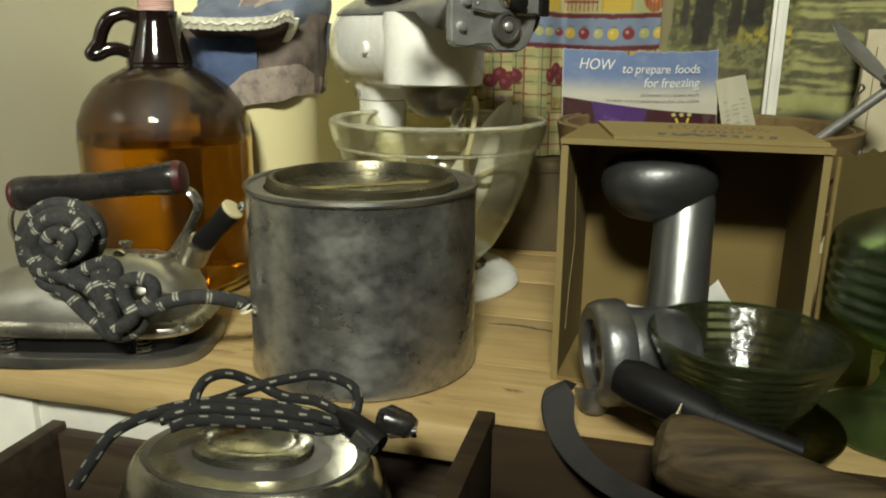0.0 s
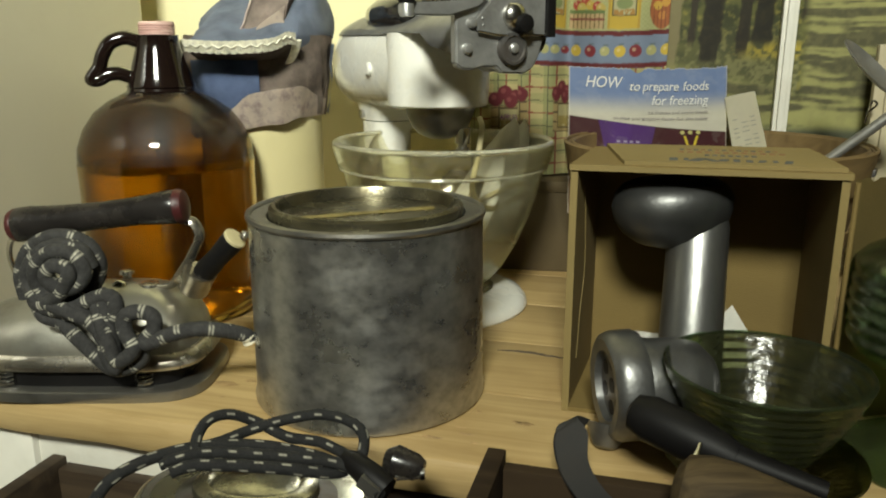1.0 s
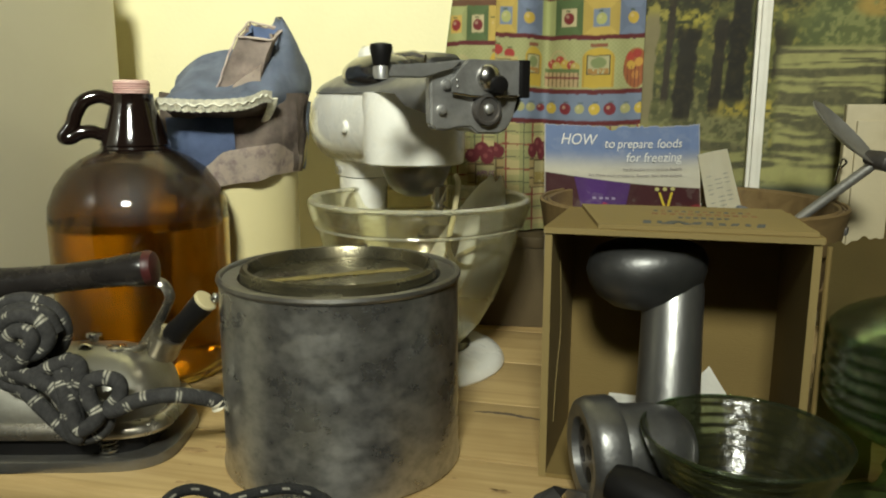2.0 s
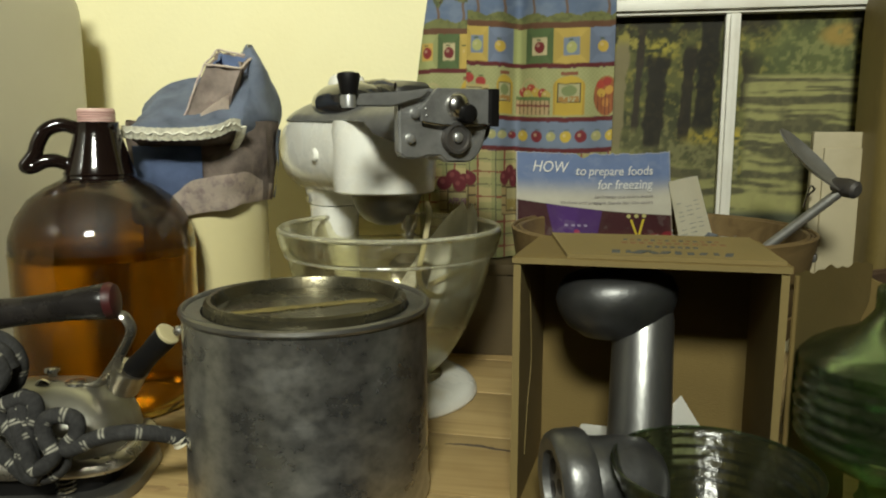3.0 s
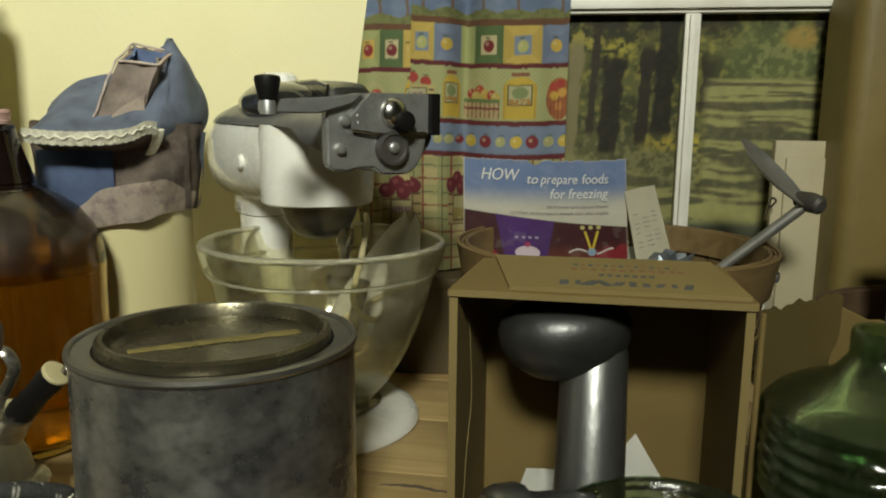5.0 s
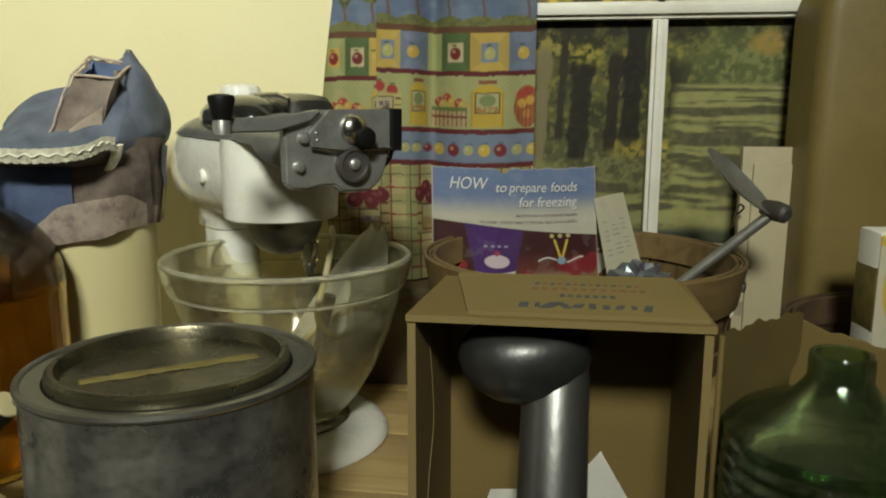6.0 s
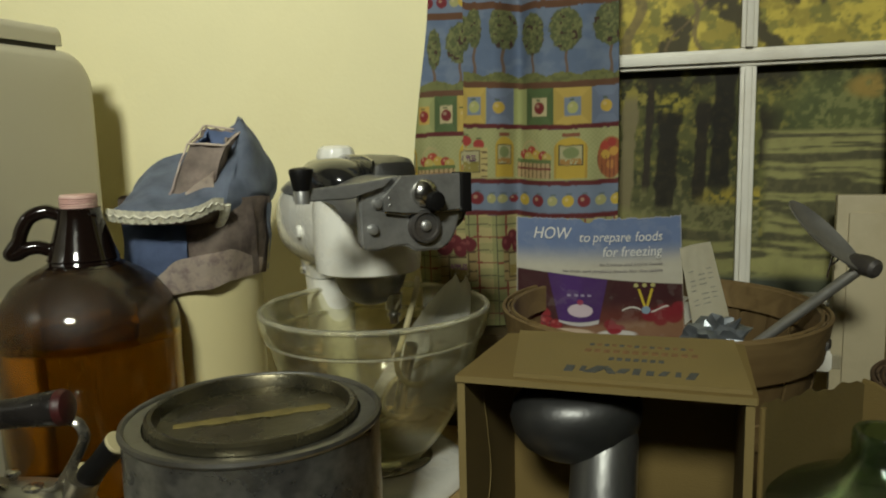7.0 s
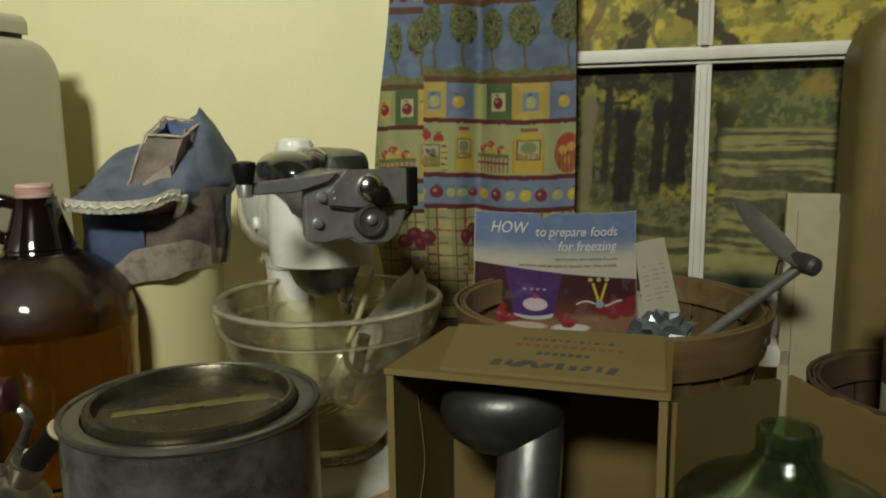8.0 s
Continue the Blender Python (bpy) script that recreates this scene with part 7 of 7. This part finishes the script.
CI = [(-0.1560, 0.8100, 1.0960), (-0.1470, 0.7980, 1.0740), (-0.1450, 0.7800, 1.0500), (-0.1450, 0.7680, 1.0350), (-0.1470, 0.7610, 1.0210), (-0.1530, 0.7680, 1.0060), (-0.1590, 0.7760, 0.9890), (-0.1630, 0.7850, 0.9720)]
cr, ci = smooth_path(CR, 6), smooth_path(CI, 6)


def crown(u, v):
    i = min(int(round(u * (len(cr) - 1))), len(cr) - 1)
    p = ci[i] * (1 - v) + cr[i] * v
    bulge = math.sin(math.pi * v)
    return ripple(p + Vector((0.010 * bulge, -0.012 * bulge, 0.002 * bulge)), 0.004, 35)


part("crown", sheet(crown, len(cr) - 1, 16, 0.0024), "denim", bonnet)
part("crown_back", sheet(lambda u, v: cr[min(int(round(u * (len(cr) - 1))), len(cr) - 1)] * (1 - v) + Vector((-0.196, 0.868, 1.03 - 0.02 * (u - 0.5))) * v, len(cr) - 1, 8, 0.002), "denim", bonnet)
# upturned band with a square opening
FRILL_LOW = [Vector(p) for p in ((-0.1985, 0.7620, 1.0300), (-0.1570, 0.7680, 1.0420), (-0.1440, 0.8080, 1.0560), (-0.1880, 0.8020, 1.0560))]
FRILL_TOP = [Vector(p) for p in ((-0.1755, 0.7600, 1.0790), (-0.1460, 0.7720, 1.0765), (-0.1425, 0.8120, 1.0905), (-0.1725, 0.7960, 1.0955))]


def frill(k0, k1, shrink, wave):
    """A square stand-up frill, open at the top."""
    rings = []
    for r in range(9):
        v = k0 + (k1 - k0) * r / 8
        corners = [a.lerp(b, v) for a, b in zip(FRILL_LOW, FRILL_TOP)]
        mid = sum(corners, Vector()) / 4
        ring = []
        for s in range(4):
            for i in range(10):
                p = corners[s].lerp(corners[(s + 1) % 4], i / 10)
                out = (p - mid).normalized()
                p = mid + (p - mid) * shrink + out * (wave * math.sin(5 * v + 2.3 * s + i * 0.9) - 0.003 * math.sin(math.pi * i / 10))
                ring.append(p + Vector((0, 0, wave * 0.8 * math.sin(i * 1.7 + s))))
        rings.append(ring)
    b = loft(rings, True, False)
    bmesh.ops.recalc_face_normals(b, faces=b.faces)
    bmesh.ops.solidify(b, geom=b.faces[:], thickness=0.0022)
    return b


part("band", frill(0.0, 1.0, 1.0, 0.0014), "calico", bonnet, "brown calico frill")
part("band_lining", frill(0.15, 0.985, 0.86, 0.0006), "denim_lining", bonnet, "blue lining")
part("band_trim", tube([p + Vector((0, 0, 0.0006)) for a, b in zip(FRILL_TOP, FRILL_TOP[1:] + FRILL_TOP[:1]) for p in (a, a.lerp(b, 0.33), a.lerp(b, 0.67))], 0.0011, 8, 4, True), "calico_pale", bonnet, "pale frayed edge")
part("band_side_trim", tube([ripple(FRILL_LOW[0].lerp(FRILL_TOP[0], k / 6) + Vector((-0.001, -0.001, 0)), 0.002, 90) for k in range(7)], 0.0011, 8, 4), "calico_pale", bonnet, "pale frayed edge")
part("band_foot", sheet(lambda u, v: ripple(FRILL_LOW[0].lerp(FRILL_LOW[1], 0.35 + 0.65 * u) + Vector((0.001, -0.0035, 0.011 * u * (1 - v) + 0.001 - 0.004 * v)), 0.0012, 70), 12, 4, 0.0012), "calico_pale", bonnet, "pale sprigged calico")
part("under_brim", sheet(lambda u, v: Vector(brim(u, 0.02)) * (1 - v) + Vector((-0.192 + 0.048 * (u - 0.5) * 2, 0.776, 1.004)) * v + Vector((0, 0.003, -0.004)), 40, 8, 0.0015), "calico", bonnet, "shaded calico lining")
for k, (u0, u1) in enumerate(((0.70, 0.705), (0.80, 0.815))):
    part("fold", sheet(lambda a, b: Vector(skirt(u0 + (u1 - u0 + 0.02) * a + 0.05 * (1 - b), 0.02 + 0.9 * b)) + Vector((0.0030, -0.0030, 0)), 4, 14, 0.0012), "denim" if k else "calico", bonnet, "blue denim strip" if k else "dark pleat")
# lace: a scalloped ribbon along the brim
lace_path = rows[0]
lb = bmesh.new()
prev = None
L_ = len(lace_path)
for i in range((L_ - 1) * 4 + 1):
    q = i / 4
    j = min(int(q), L_ - 2)
    p = lace_path[j].lerp(lace_path[j + 1], q - j)
    sc = 0.0011 * abs(math.sin(i * 0.26)) + 0.0003 * math.sin(i * 1.3)
    w = 0.0016 * math.sin(i * 0.33)
    row = [lb.verts.new(p + Vector((0, -0.0030 + w * 0.3, 0.0062 + 0.5 * sc))), lb.verts.new(p + Vector((0, -0.0052 - w * 0.4, 0.001))), lb.verts.new(p + Vector((0, -0.0046 + w * 0.4, -0.0040 - sc)))]
    if prev:
        for a in (0, 1):
            lb.faces.new((prev[a], row[a], row[a + 1], prev[a + 1]))
    prev = row
bmesh.ops.solidify(lb, geom=lb.faces[:], thickness=0.0012)
part("lace", lb, "lace", bonnet, "ivory lace edging")
part("lace_braid", tube([p + Vector((0, -0.0066, 0.0014 + 0.0011 * math.sin(i * 1.35))) for i, p in enumerate(lace_path)], 0.0008, 6, 4), "lace", bonnet, "raised wavy braid")
part("lace_end", tube([BRIM_F[-1], (-0.1470, 0.7600, 1.0130), (-0.1560, 0.7680, 1.0000), (-0.1650, 0.7720, 0.9900), (-0.1740, 0.7740, 0.9860)], [0.0058 - 0.00007 * i for i in range(33)], 8, 8, flat=0.35), "lace", bonnet)

# ---- electric iron on its spring stand, with a wound flex ----
iron = thing("electric_iron", pose(-0.2800, 0.5560, TOP), "old electric iron with a black wooden handle on a sprung stand", "iron")


def iron_ring(k, z, length=0.205, width=0.100, n=56, dx=0.0):
    """The outline of a sole: blunt at the heel, pointed at the toe."""
    pts = []
    for i in range(n):
        a = 2 * math.pi * i / n
        c, s = math.cos(a), math.sin(a)
        x = math.copysign(abs(c) ** (0.30 if c > 0 else 0.95), c)
        w = abs(s) ** (0.55 if c > 0 else 0.95)
        pts.append((dx + k * x * length / 2, k * math.copysign(w, s) * width / 2, z))
    return pts


part("stand_plate", loft([iron_ring(1.0, 0.0, 0.206, 0.106), iron_ring(1.01, 0.0015, 0.206, 0.106), iron_ring(1.0, 0.0075, 0.206, 0.106), iron_ring(0.97, 0.0085, 0.206, 0.106)]), "tin_rim", iron)
part("core", loft([iron_ring(0.86, 0.008), iron_ring(0.86, 0.0235)]), "black", iron)
for x, y in ((0.062, -0.036), (-0.036, -0.036), (0.062, 0.036), (-0.036, 0.036)):
    pts = [(x + 0.0062 * math.cos(i * 0.7), y + 0.0062 * math.sin(i * 0.7) - 0.003, 0.0085 + 0.0135 * i / 40) for i in range(41)]
    part("spring", tube(pts, 0.0013, 6, 1), "steel", iron)
part("skirt", loft([iron_ring(0.93, 0.0215), iron_ring(0.985, 0.0220), iron_ring(1.0, 0.0245), iron_ring(0.99, 0.0275), iron_ring(0.955, 0.0310), iron_ring(0.93, 0.0325)]), "chrome", iron)
part("shell", loft([iron_ring(0.91, 0.0320), iron_ring(0.90, 0.037), iron_ring(0.86, 0.044, dx=0.003), iron_ring(0.78, 0.052, dx=0.008), iron_ring(0.66, 0.0595, dx=0.015), iron_ring(0.50, 0.0665, dx=0.023), iron_ring(0.32, 0.0715, dx=0.030), iron_ring(0.14, 0.0740, dx=0.036), iron_ring(0.02, 0.0745, dx=0.038)]), "satin", iron)
part("bracket", tube([(-0.2440, 0.5550, 0.8440), (-0.2230, 0.5520, 0.8430), (-0.2070, 0.5510, 0.8440), (-0.1980, 0.5510, 0.8540), (-0.1880, 0.5510, 0.8690), (-0.1820, 0.5510, 0.8820), (-0.1850, 0.5510, 0.8910), (-0.1910, 0.5510, 0.8940), (-0.2000, 0.5510, 0.8960)], 0.0013, 10, 8, flat=3.0).copy(), "chrome", None).name = "strap"
bpy.data.objects["strap"].parent = iron
bpy.data.objects["strap"].matrix_parent_inverse = iron.matrix_world.inverted()


def put(ob, parent):
    """Hangs a part that was built in the place's own frame under its thing."""
    ob.parent = parent
    ob.matrix_parent_inverse = parent.matrix_world.inverted()
    return ob


put(part("rear_strap", tube([(-0.3120, 0.5510, 0.8870), (-0.3210, 0.5510, 0.8770), (-0.3240, 0.5530, 0.8630), (-0.3200, 0.5560, 0.8470), (-0.3040, 0.5560, 0.8380)], 0.0020, 10, 8, flat=1.8), "chrome"), iron)
HL, HR = Vector((-0.3170, 0.5480, 0.8900)), Vector((-0.1890, 0.5480, 0.9050))
grip = put(part("handle", turned(HL, HR, [(0, 0.006), (0.012, 0.0100), (0.05, 0.0125), (0.12, 0.0128), (0.25, 0.0112), (0.5, 0.0098), (0.75, 0.0104), (0.88, 0.0120), (0.96, 0.0124), (0.988, 0.0105), (1.0, 0.006)], 40), "black_wood"), iron)
d = (HR - HL).normalized()
for a, b in ((HL - d * 0.0004, HL + d * 0.0060), (HR - d * 0.0062, HR + d * 0.0004)):
    put(part("red_end", turned(a, b, [(0, 0.0068), (0.25, 0.0108), (0.8, 0.0123), (1.0, 0.0120)] if a == HL - d * 0.0004 else [(0, 0.0127), (0.3, 0.0126), (0.8, 0.0110), (1.0, 0.0065)], 40), "red_paint"), iron)
SA, SB = Vector((-0.1910, 0.5520, 0.8400), ), Vector((-0.1830, 0.5490, 0.8560))
put(part("socket", turned(SA, SB, [(0, 0.0105), (0.1, 0.0112), (0.85, 0.0116), (0.93, 0.0122), (1.0, 0.0118)], 32), "chrome"), iron)
put(part("screw_knob", turned((-0.2420, 0.5600, 0.8470), (-0.2420, 0.5600, 0.8540), [(0, 0.0030), (0.5, 0.0032), (0.55, 0.0055), (0.9, 0.0050), (1, 0.003)], 20), "steel"), iron)
put(part("washer", turned((-0.2230, 0.5520, 0.8440), (-0.2230, 0.5520, 0.8470), [(0, 0.0075), (0.6, 0.0070), (1, 0.003)], 24), "chrome"), iron)
put(part("lug", tube([(-0.2470, 0.5480, 0.8370), (-0.2480, 0.5480, 0.8430), (-0.2440, 0.5480, 0.8470), (-0.2400, 0.5480, 0.8450), (-0.2420, 0.5480, 0.8400)], 0.0022, 8, 6, True), "chrome"), iron)
plug = thing("appliance_plug", pose(0, 0, 0), "black plug with a pale collar pushed into the iron", "plug")
PA, PB = Vector((-0.1810, 0.5480, 0.8540)), Vector((-0.1540, 0.5400, 0.8820))
part("barrel", turned(PA, PB, [(0, 0.0078), (0.1, 0.0085), (0.5, 0.0075), (0.9, 0.0085), (1.0, 0.0080)], 24), "black", plug)
e = (PB - PA).normalized()
part("collar", turned(PB, PB + e * 0.0022, [(0, 0.0086), (0.7, 0.0086), (1, 0.0078)], 24), "rubber_band", plug)
part("screw", turned(PB + e * 0.0035 + Vector((0.004, 0, -0.001)), PB + e * 0.0075 + Vector((0.005, 0, 0)), [(0, 0.0034), (0.7, 0.0034), (1, 0.002)], 16), "steel", plug)
part("bead", turned(PA + e * -0.003, PA + e * 0.004, [(0, 0.003), (0.3, 0.0065), (0.7, 0.0065), (1.0, 0.003)], 16), "white_paper", plug)

wound = thing("braided_flex", pose(0, 0, 0), "black and white braided flex wound round the iron's handle", "cord")
cord("coil", [(-0.2970, 0.5200, 0.8450), (-0.2970, 0.5180, 0.8620), (-0.2870, 0.5150, 0.8810), (-0.2670, 0.5120, 0.8910), (-0.2480, 0.5120, 0.8870), (-0.2400, 0.5130, 0.8740), (-0.2440, 0.5150, 0.8590), (-0.2560, 0.5120, 0.8480), (-0.2680, 0.5080, 0.8480), (-0.2790, 0.5060, 0.8570), (-0.2780, 0.5030, 0.8720), (-0.2640, 0.5000, 0.8830), (-0.2490, 0.5000, 0.8810), (-0.2440, 0.5000, 0.8690), (-0.2500, 0.4980, 0.8600), (-0.2610, 0.4970, 0.8590), (-0.2680, 0.4960, 0.8680), (-0.2610, 0.4950, 0.8750), (-0.2530, 0.4950, 0.8720), (-0.2530, 0.4940, 0.8650), (-0.2650, 0.4980, 0.8510), (-0.2810, 0.5050, 0.8450), (-0.2870, 0.5120, 0.8510), (-0.2790, 0.5060, 0.8370), (-0.2660, 0.5030, 0.8330), (-0.2540, 0.5000, 0.8220), (-0.2400, 0.4970, 0.8090), (-0.2300, 0.4950, 0.8020), (-0.2170, 0.4940, 0.8040), (-0.2090, 0.4950, 0.8110), (-0.2130, 0.4970, 0.8210), (-0.2240, 0.5000, 0.8270), (-0.2310, 0.5020, 0.8380), (-0.2350, 0.5050, 0.8500), (-0.2380, 0.5070, 0.8520)], 0.0052, wound, "", 12, 18, 1)
cord("tail", [(-0.2870, 0.5120, 0.8530), (-0.2700, 0.5000, 0.8470), (-0.2530, 0.4950, 0.8420), (-0.2400, 0.4940, 0.8350), (-0.2320, 0.4920, 0.8230), (-0.2310, 0.4900, 0.8140), (-0.2250, 0.4890, 0.8060), (-0.2320, 0.4970, 0.8480), (-0.2350, 0.5000, 0.8510), (-0.2360, 0.4960, 0.8440), (-0.2290, 0.4890, 0.8260), (-0.2230, 0.4870, 0.8110), (-0.2110, 0.4870, 0.8190), (-0.2160, 0.4890, 0.8300), (-0.2170, 0.4910, 0.8400), (-0.2090, 0.4920, 0.8440), (-0.1990, 0.4930, 0.8410), (-0.1980, 0.4920, 0.8320), (-0.2040, 0.4900, 0.8240), (-0.2010, 0.4890, 0.8230), (-0.1860, 0.4900, 0.8290), (-0.1700, 0.4940, 0.8310), (-0.1550, 0.5000, 0.8280), (-0.1430, 0.5080, 0.8220), (-0.1390, 0.5120, 0.8170)], 0.0052, wound, "", 12, 18, 2)
cord("strand", [(-0.2610, 0.5020, 0.8380), (-0.2420, 0.4980, 0.8500), (-0.2270, 0.4970, 0.8530), (-0.2240, 0.4960, 0.8440), (-0.2330, 0.4950, 0.8320), (-0.2430, 0.4960, 0.8350), (-0.2500, 0.4980, 0.8440), (-0.2630, 0.5000, 0.8420), (-0.2780, 0.5040, 0.8450), (-0.2890, 0.5100, 0.8600), (-0.2820, 0.5090, 0.8760), (-0.2640, 0.5050, 0.8860), (-0.2470, 0.5040, 0.8830), (-0.2410, 0.5050, 0.8700)], 0.0052, wound, "", 12, 18, 3)
part("frayed_end", turned((-0.1420, 0.5090, 0.8220), (-0.1390, 0.5110, 0.8140), [(0, 0.0048), (0.3, 0.0056), (0.6, 0.0044), (0.8, 0.0052), (1, 0.002)], 12), "paper", wound, "pale bound end")

# ---- second iron, without handle, in the drawer ----
FI = thing("flat_iron", pose(-0.1075, 0.3880, 0.6840, 0, 0, -10), "heat-stained chrome iron without a handle, lying in the drawer", "iron")


def oval(k, z, lx=0.086, ly=0.056, n=56, dx=0.0):
    return [(dx + lx * k * math.copysign(abs(math.cos(a)) ** 0.85, math.cos(a)), ly * k * math.sin(a), z) for a in [2 * math.pi * i / n for i in range(n)]]


part("sole", loft([oval(1.0, 0.0), oval(1.0, 0.022), oval(0.97, 0.025)]), "dull_iron", FI)
part("shell", loft([oval(0.99, 0.0255), oval(1.02, 0.029), oval(1.02, 0.034), oval(0.99, 0.040), oval(0.96, 0.050), oval(0.92, 0.066), oval(0.86, 0.080), oval(0.80, 0.0880), oval(0.76, 0.0900), oval(0.73, 0.0900)]), "stained_chrome", FI)
part("hollow", loft([oval(0.75, 0.0880), oval(0.745, 0.0910), oval(0.70, 0.0900), oval(0.58, 0.0890), oval(0.46, 0.0915), oval(0.38, 0.0935)]), "dull_iron", FI, "dark hollow round the cap plate")
part("cap_plate", loft([oval(0.42, 0.0925), oval(0.41, 0.0965), oval(0.37, 0.0985), oval(0.31, 0.0990), oval(0.29, 0.0975), oval(0.26, 0.0985), oval(0.08, 0.0990)]), "stained_chrome", FI)
block = thing("wooden_block", ROOM @ pose(-0.205, 0.345, 0.6445), "rough dark wooden block under the second iron", "block")
part("block", box(0.13, 0.10, 0.039, (0, 0, 0), 0.002), "dark_wood", block)
fl = thing("iron_flex", pose(0, 0, 0), "stiff black braided flex looped over the second iron", "cord")
cord("loop", [(-0.1830, 0.3350, 0.7850), (-0.1740, 0.3350, 0.7980), (-0.1650, 0.3420, 0.8100), (-0.1510, 0.3520, 0.8150), (-0.1330, 0.3600, 0.8170), (-0.1140, 0.3640, 0.8170), (-0.0930, 0.3660, 0.8150), (-0.0750, 0.3660, 0.8110), (-0.0620, 0.3640, 0.8080), (-0.0540, 0.3620, 0.8040), (-0.0620, 0.3560, 0.8060), (-0.0840, 0.3500, 0.8120), (-0.1070, 0.3490, 0.8140), (-0.1270, 0.3490, 0.8140), (-0.1370, 0.3450, 0.8120)], 0.0031, fl, "", 12, 20, 5, True)
cord("upper_loop", [(-0.1250, 0.3520, 0.8120), (-0.1290, 0.3620, 0.8200), (-0.1260, 0.3720, 0.8260), (-0.1170, 0.3800, 0.8260), (-0.1040, 0.3850, 0.8190), (-0.0870, 0.3800, 0.8130), (-0.0680, 0.3740, 0.8130), (-0.0530, 0.3660, 0.8100), (-0.0460, 0.3620, 0.8110), (-0.0450, 0.3700, 0.8190), (-0.0530, 0.3780, 0.8230), (-0.0690, 0.3840, 0.8240), (-0.0880, 0.3860, 0.8200), (-0.1060, 0.3800, 0.8170), (-0.1180, 0.3700, 0.8160), (-0.1310, 0.3620, 0.8150), (-0.1450, 0.3520, 0.8120)], 0.0029, fl, "", 12, 20, 6, True)
cord("lower_strand", [(-0.1420, 0.3520, 0.8140), (-0.1230, 0.3560, 0.8170), (-0.1000, 0.3580, 0.8150), (-0.0770, 0.3580, 0.8130), (-0.0560, 0.3560, 0.8110), (-0.0410, 0.3500, 0.8060), (-0.0340, 0.3400, 0.8030)], 0.0030, fl, "", 12, 20, 7, True)
pl = thing("flex_plug", pose(0, 0, 0), "small black plug with a bright metal end", "plug")
part("barrel", turned((-0.0540, 0.3600, 0.8140), (-0.0310, 0.3450, 0.8030), [(0, 0.003), (0.2, 0.0058), (0.7, 0.0072), (1.0, 0.0062)], 20), "black", pl)
part("blade", turned((-0.0440, 0.3460, 0.8090), (-0.0340, 0.3420, 0.8030), [(0, 0.0045), (1.0, 0.0045)], 4), "cast", pl)
part("second_barrel", turned((-0.0340, 0.3720, 0.8050), (-0.0140, 0.3660, 0.8020), [(0, 0.005), (0.25, 0.0085), (0.8, 0.0070), (1.0, 0.0045)], 20), "black_wood", pl)
part("metal_end", turned((-0.0280, 0.3650, 0.7990), (-0.0130, 0.3640, 0.8010), [(0, 0.0028), (0.8, 0.0028), (0.85, 0.0036), (1.0, 0.0030)], 12), "steel", pl)

# ---- sickle and handles in the tray ----
sickle = thing("sickle", pose(0, 0, 0), "old grey steel sickle blade lying in the tray", "sickle")
spine = smooth_path([(0.0730, 0.4100, 0.8000), (0.0620, 0.4040, 0.8070), (0.0580, 0.3980, 0.8010), (0.0610, 0.3880, 0.7880), (0.0700, 0.3740, 0.7790), (0.0840, 0.3580, 0.7730), (0.1020, 0.3420, 0.7700), (0.1260, 0.3250, 0.7660)], 8)
edge = smooth_path([(0.0800, 0.4120, 0.8070), (0.0710, 0.4060, 0.8120), (0.0760, 0.3980, 0.8060), (0.0750, 0.3860, 0.7950), (0.0810, 0.3720, 0.7870), (0.0920, 0.3560, 0.7830), (0.1060, 0.3400, 0.7820), (0.1260, 0.3220, 0.7810)], 8)
rings = []
for p, q in zip(spine, edge):
    p, q = Vector(p), Vector(q)
    rings.append([p + Vector((0, 0.0012, 0.001)), q, p + Vector((0, -0.0022, -0.0006)), p + Vector((-0.001, -0.001, -0.001))])
part("blade", loft(rings), "blade", sickle)
part("tang", turned((0.1240, 0.3260, 0.7720), (0.1430, 0.3000, 0.7740), [(0, 0.006), (1, 0.005)], 12), "dull_iron", sickle)

masher = thing("wooden_masher", pose(0, 0, 0), "turned wooden handle darkened as in shade, resting across the tray", "handle")
part("grip", turned((0.1080, 0.3450, 0.8050), (0.1990, 0.3000, 0.7980), [(0, 0.006), (0.012, 0.0120), (0.05, 0.0175), (0.15, 0.0200), (0.3, 0.0195), (0.5, 0.0165), (0.8, 0.0120), (1.0, 0.0105)], 40), "handle_wood", masher)
part("metal_tip", turned((0.1200, 0.3520, 0.8160), (0.1250, 0.3600, 0.8200), [(0, 0.0022), (0.5, 0.0014), (1.0, 0.0012)], 10), "steel", masher)

knife = thing("black_handle_tool", pose(0, 0, 0), "kitchen tool with a smooth black handle lying before the bowl", "tool")
part("grip", turned((0.0990, 0.3980, 0.8200), (0.1450, 0.3620, 0.8100), [(0, 0.005), (0.04, 0.0100), (0.2, 0.0128), (0.55, 0.0125), (0.85, 0.0105), (1.0, 0.0080)], 32), "black", knife)
part("shank", turned((0.1440, 0.3640, 0.8100), (0.1830, 0.3450, 0.8020), [(0, 0.0080), (0.3, 0.0066), (1.0, 0.0055)], 20), "black", knife)
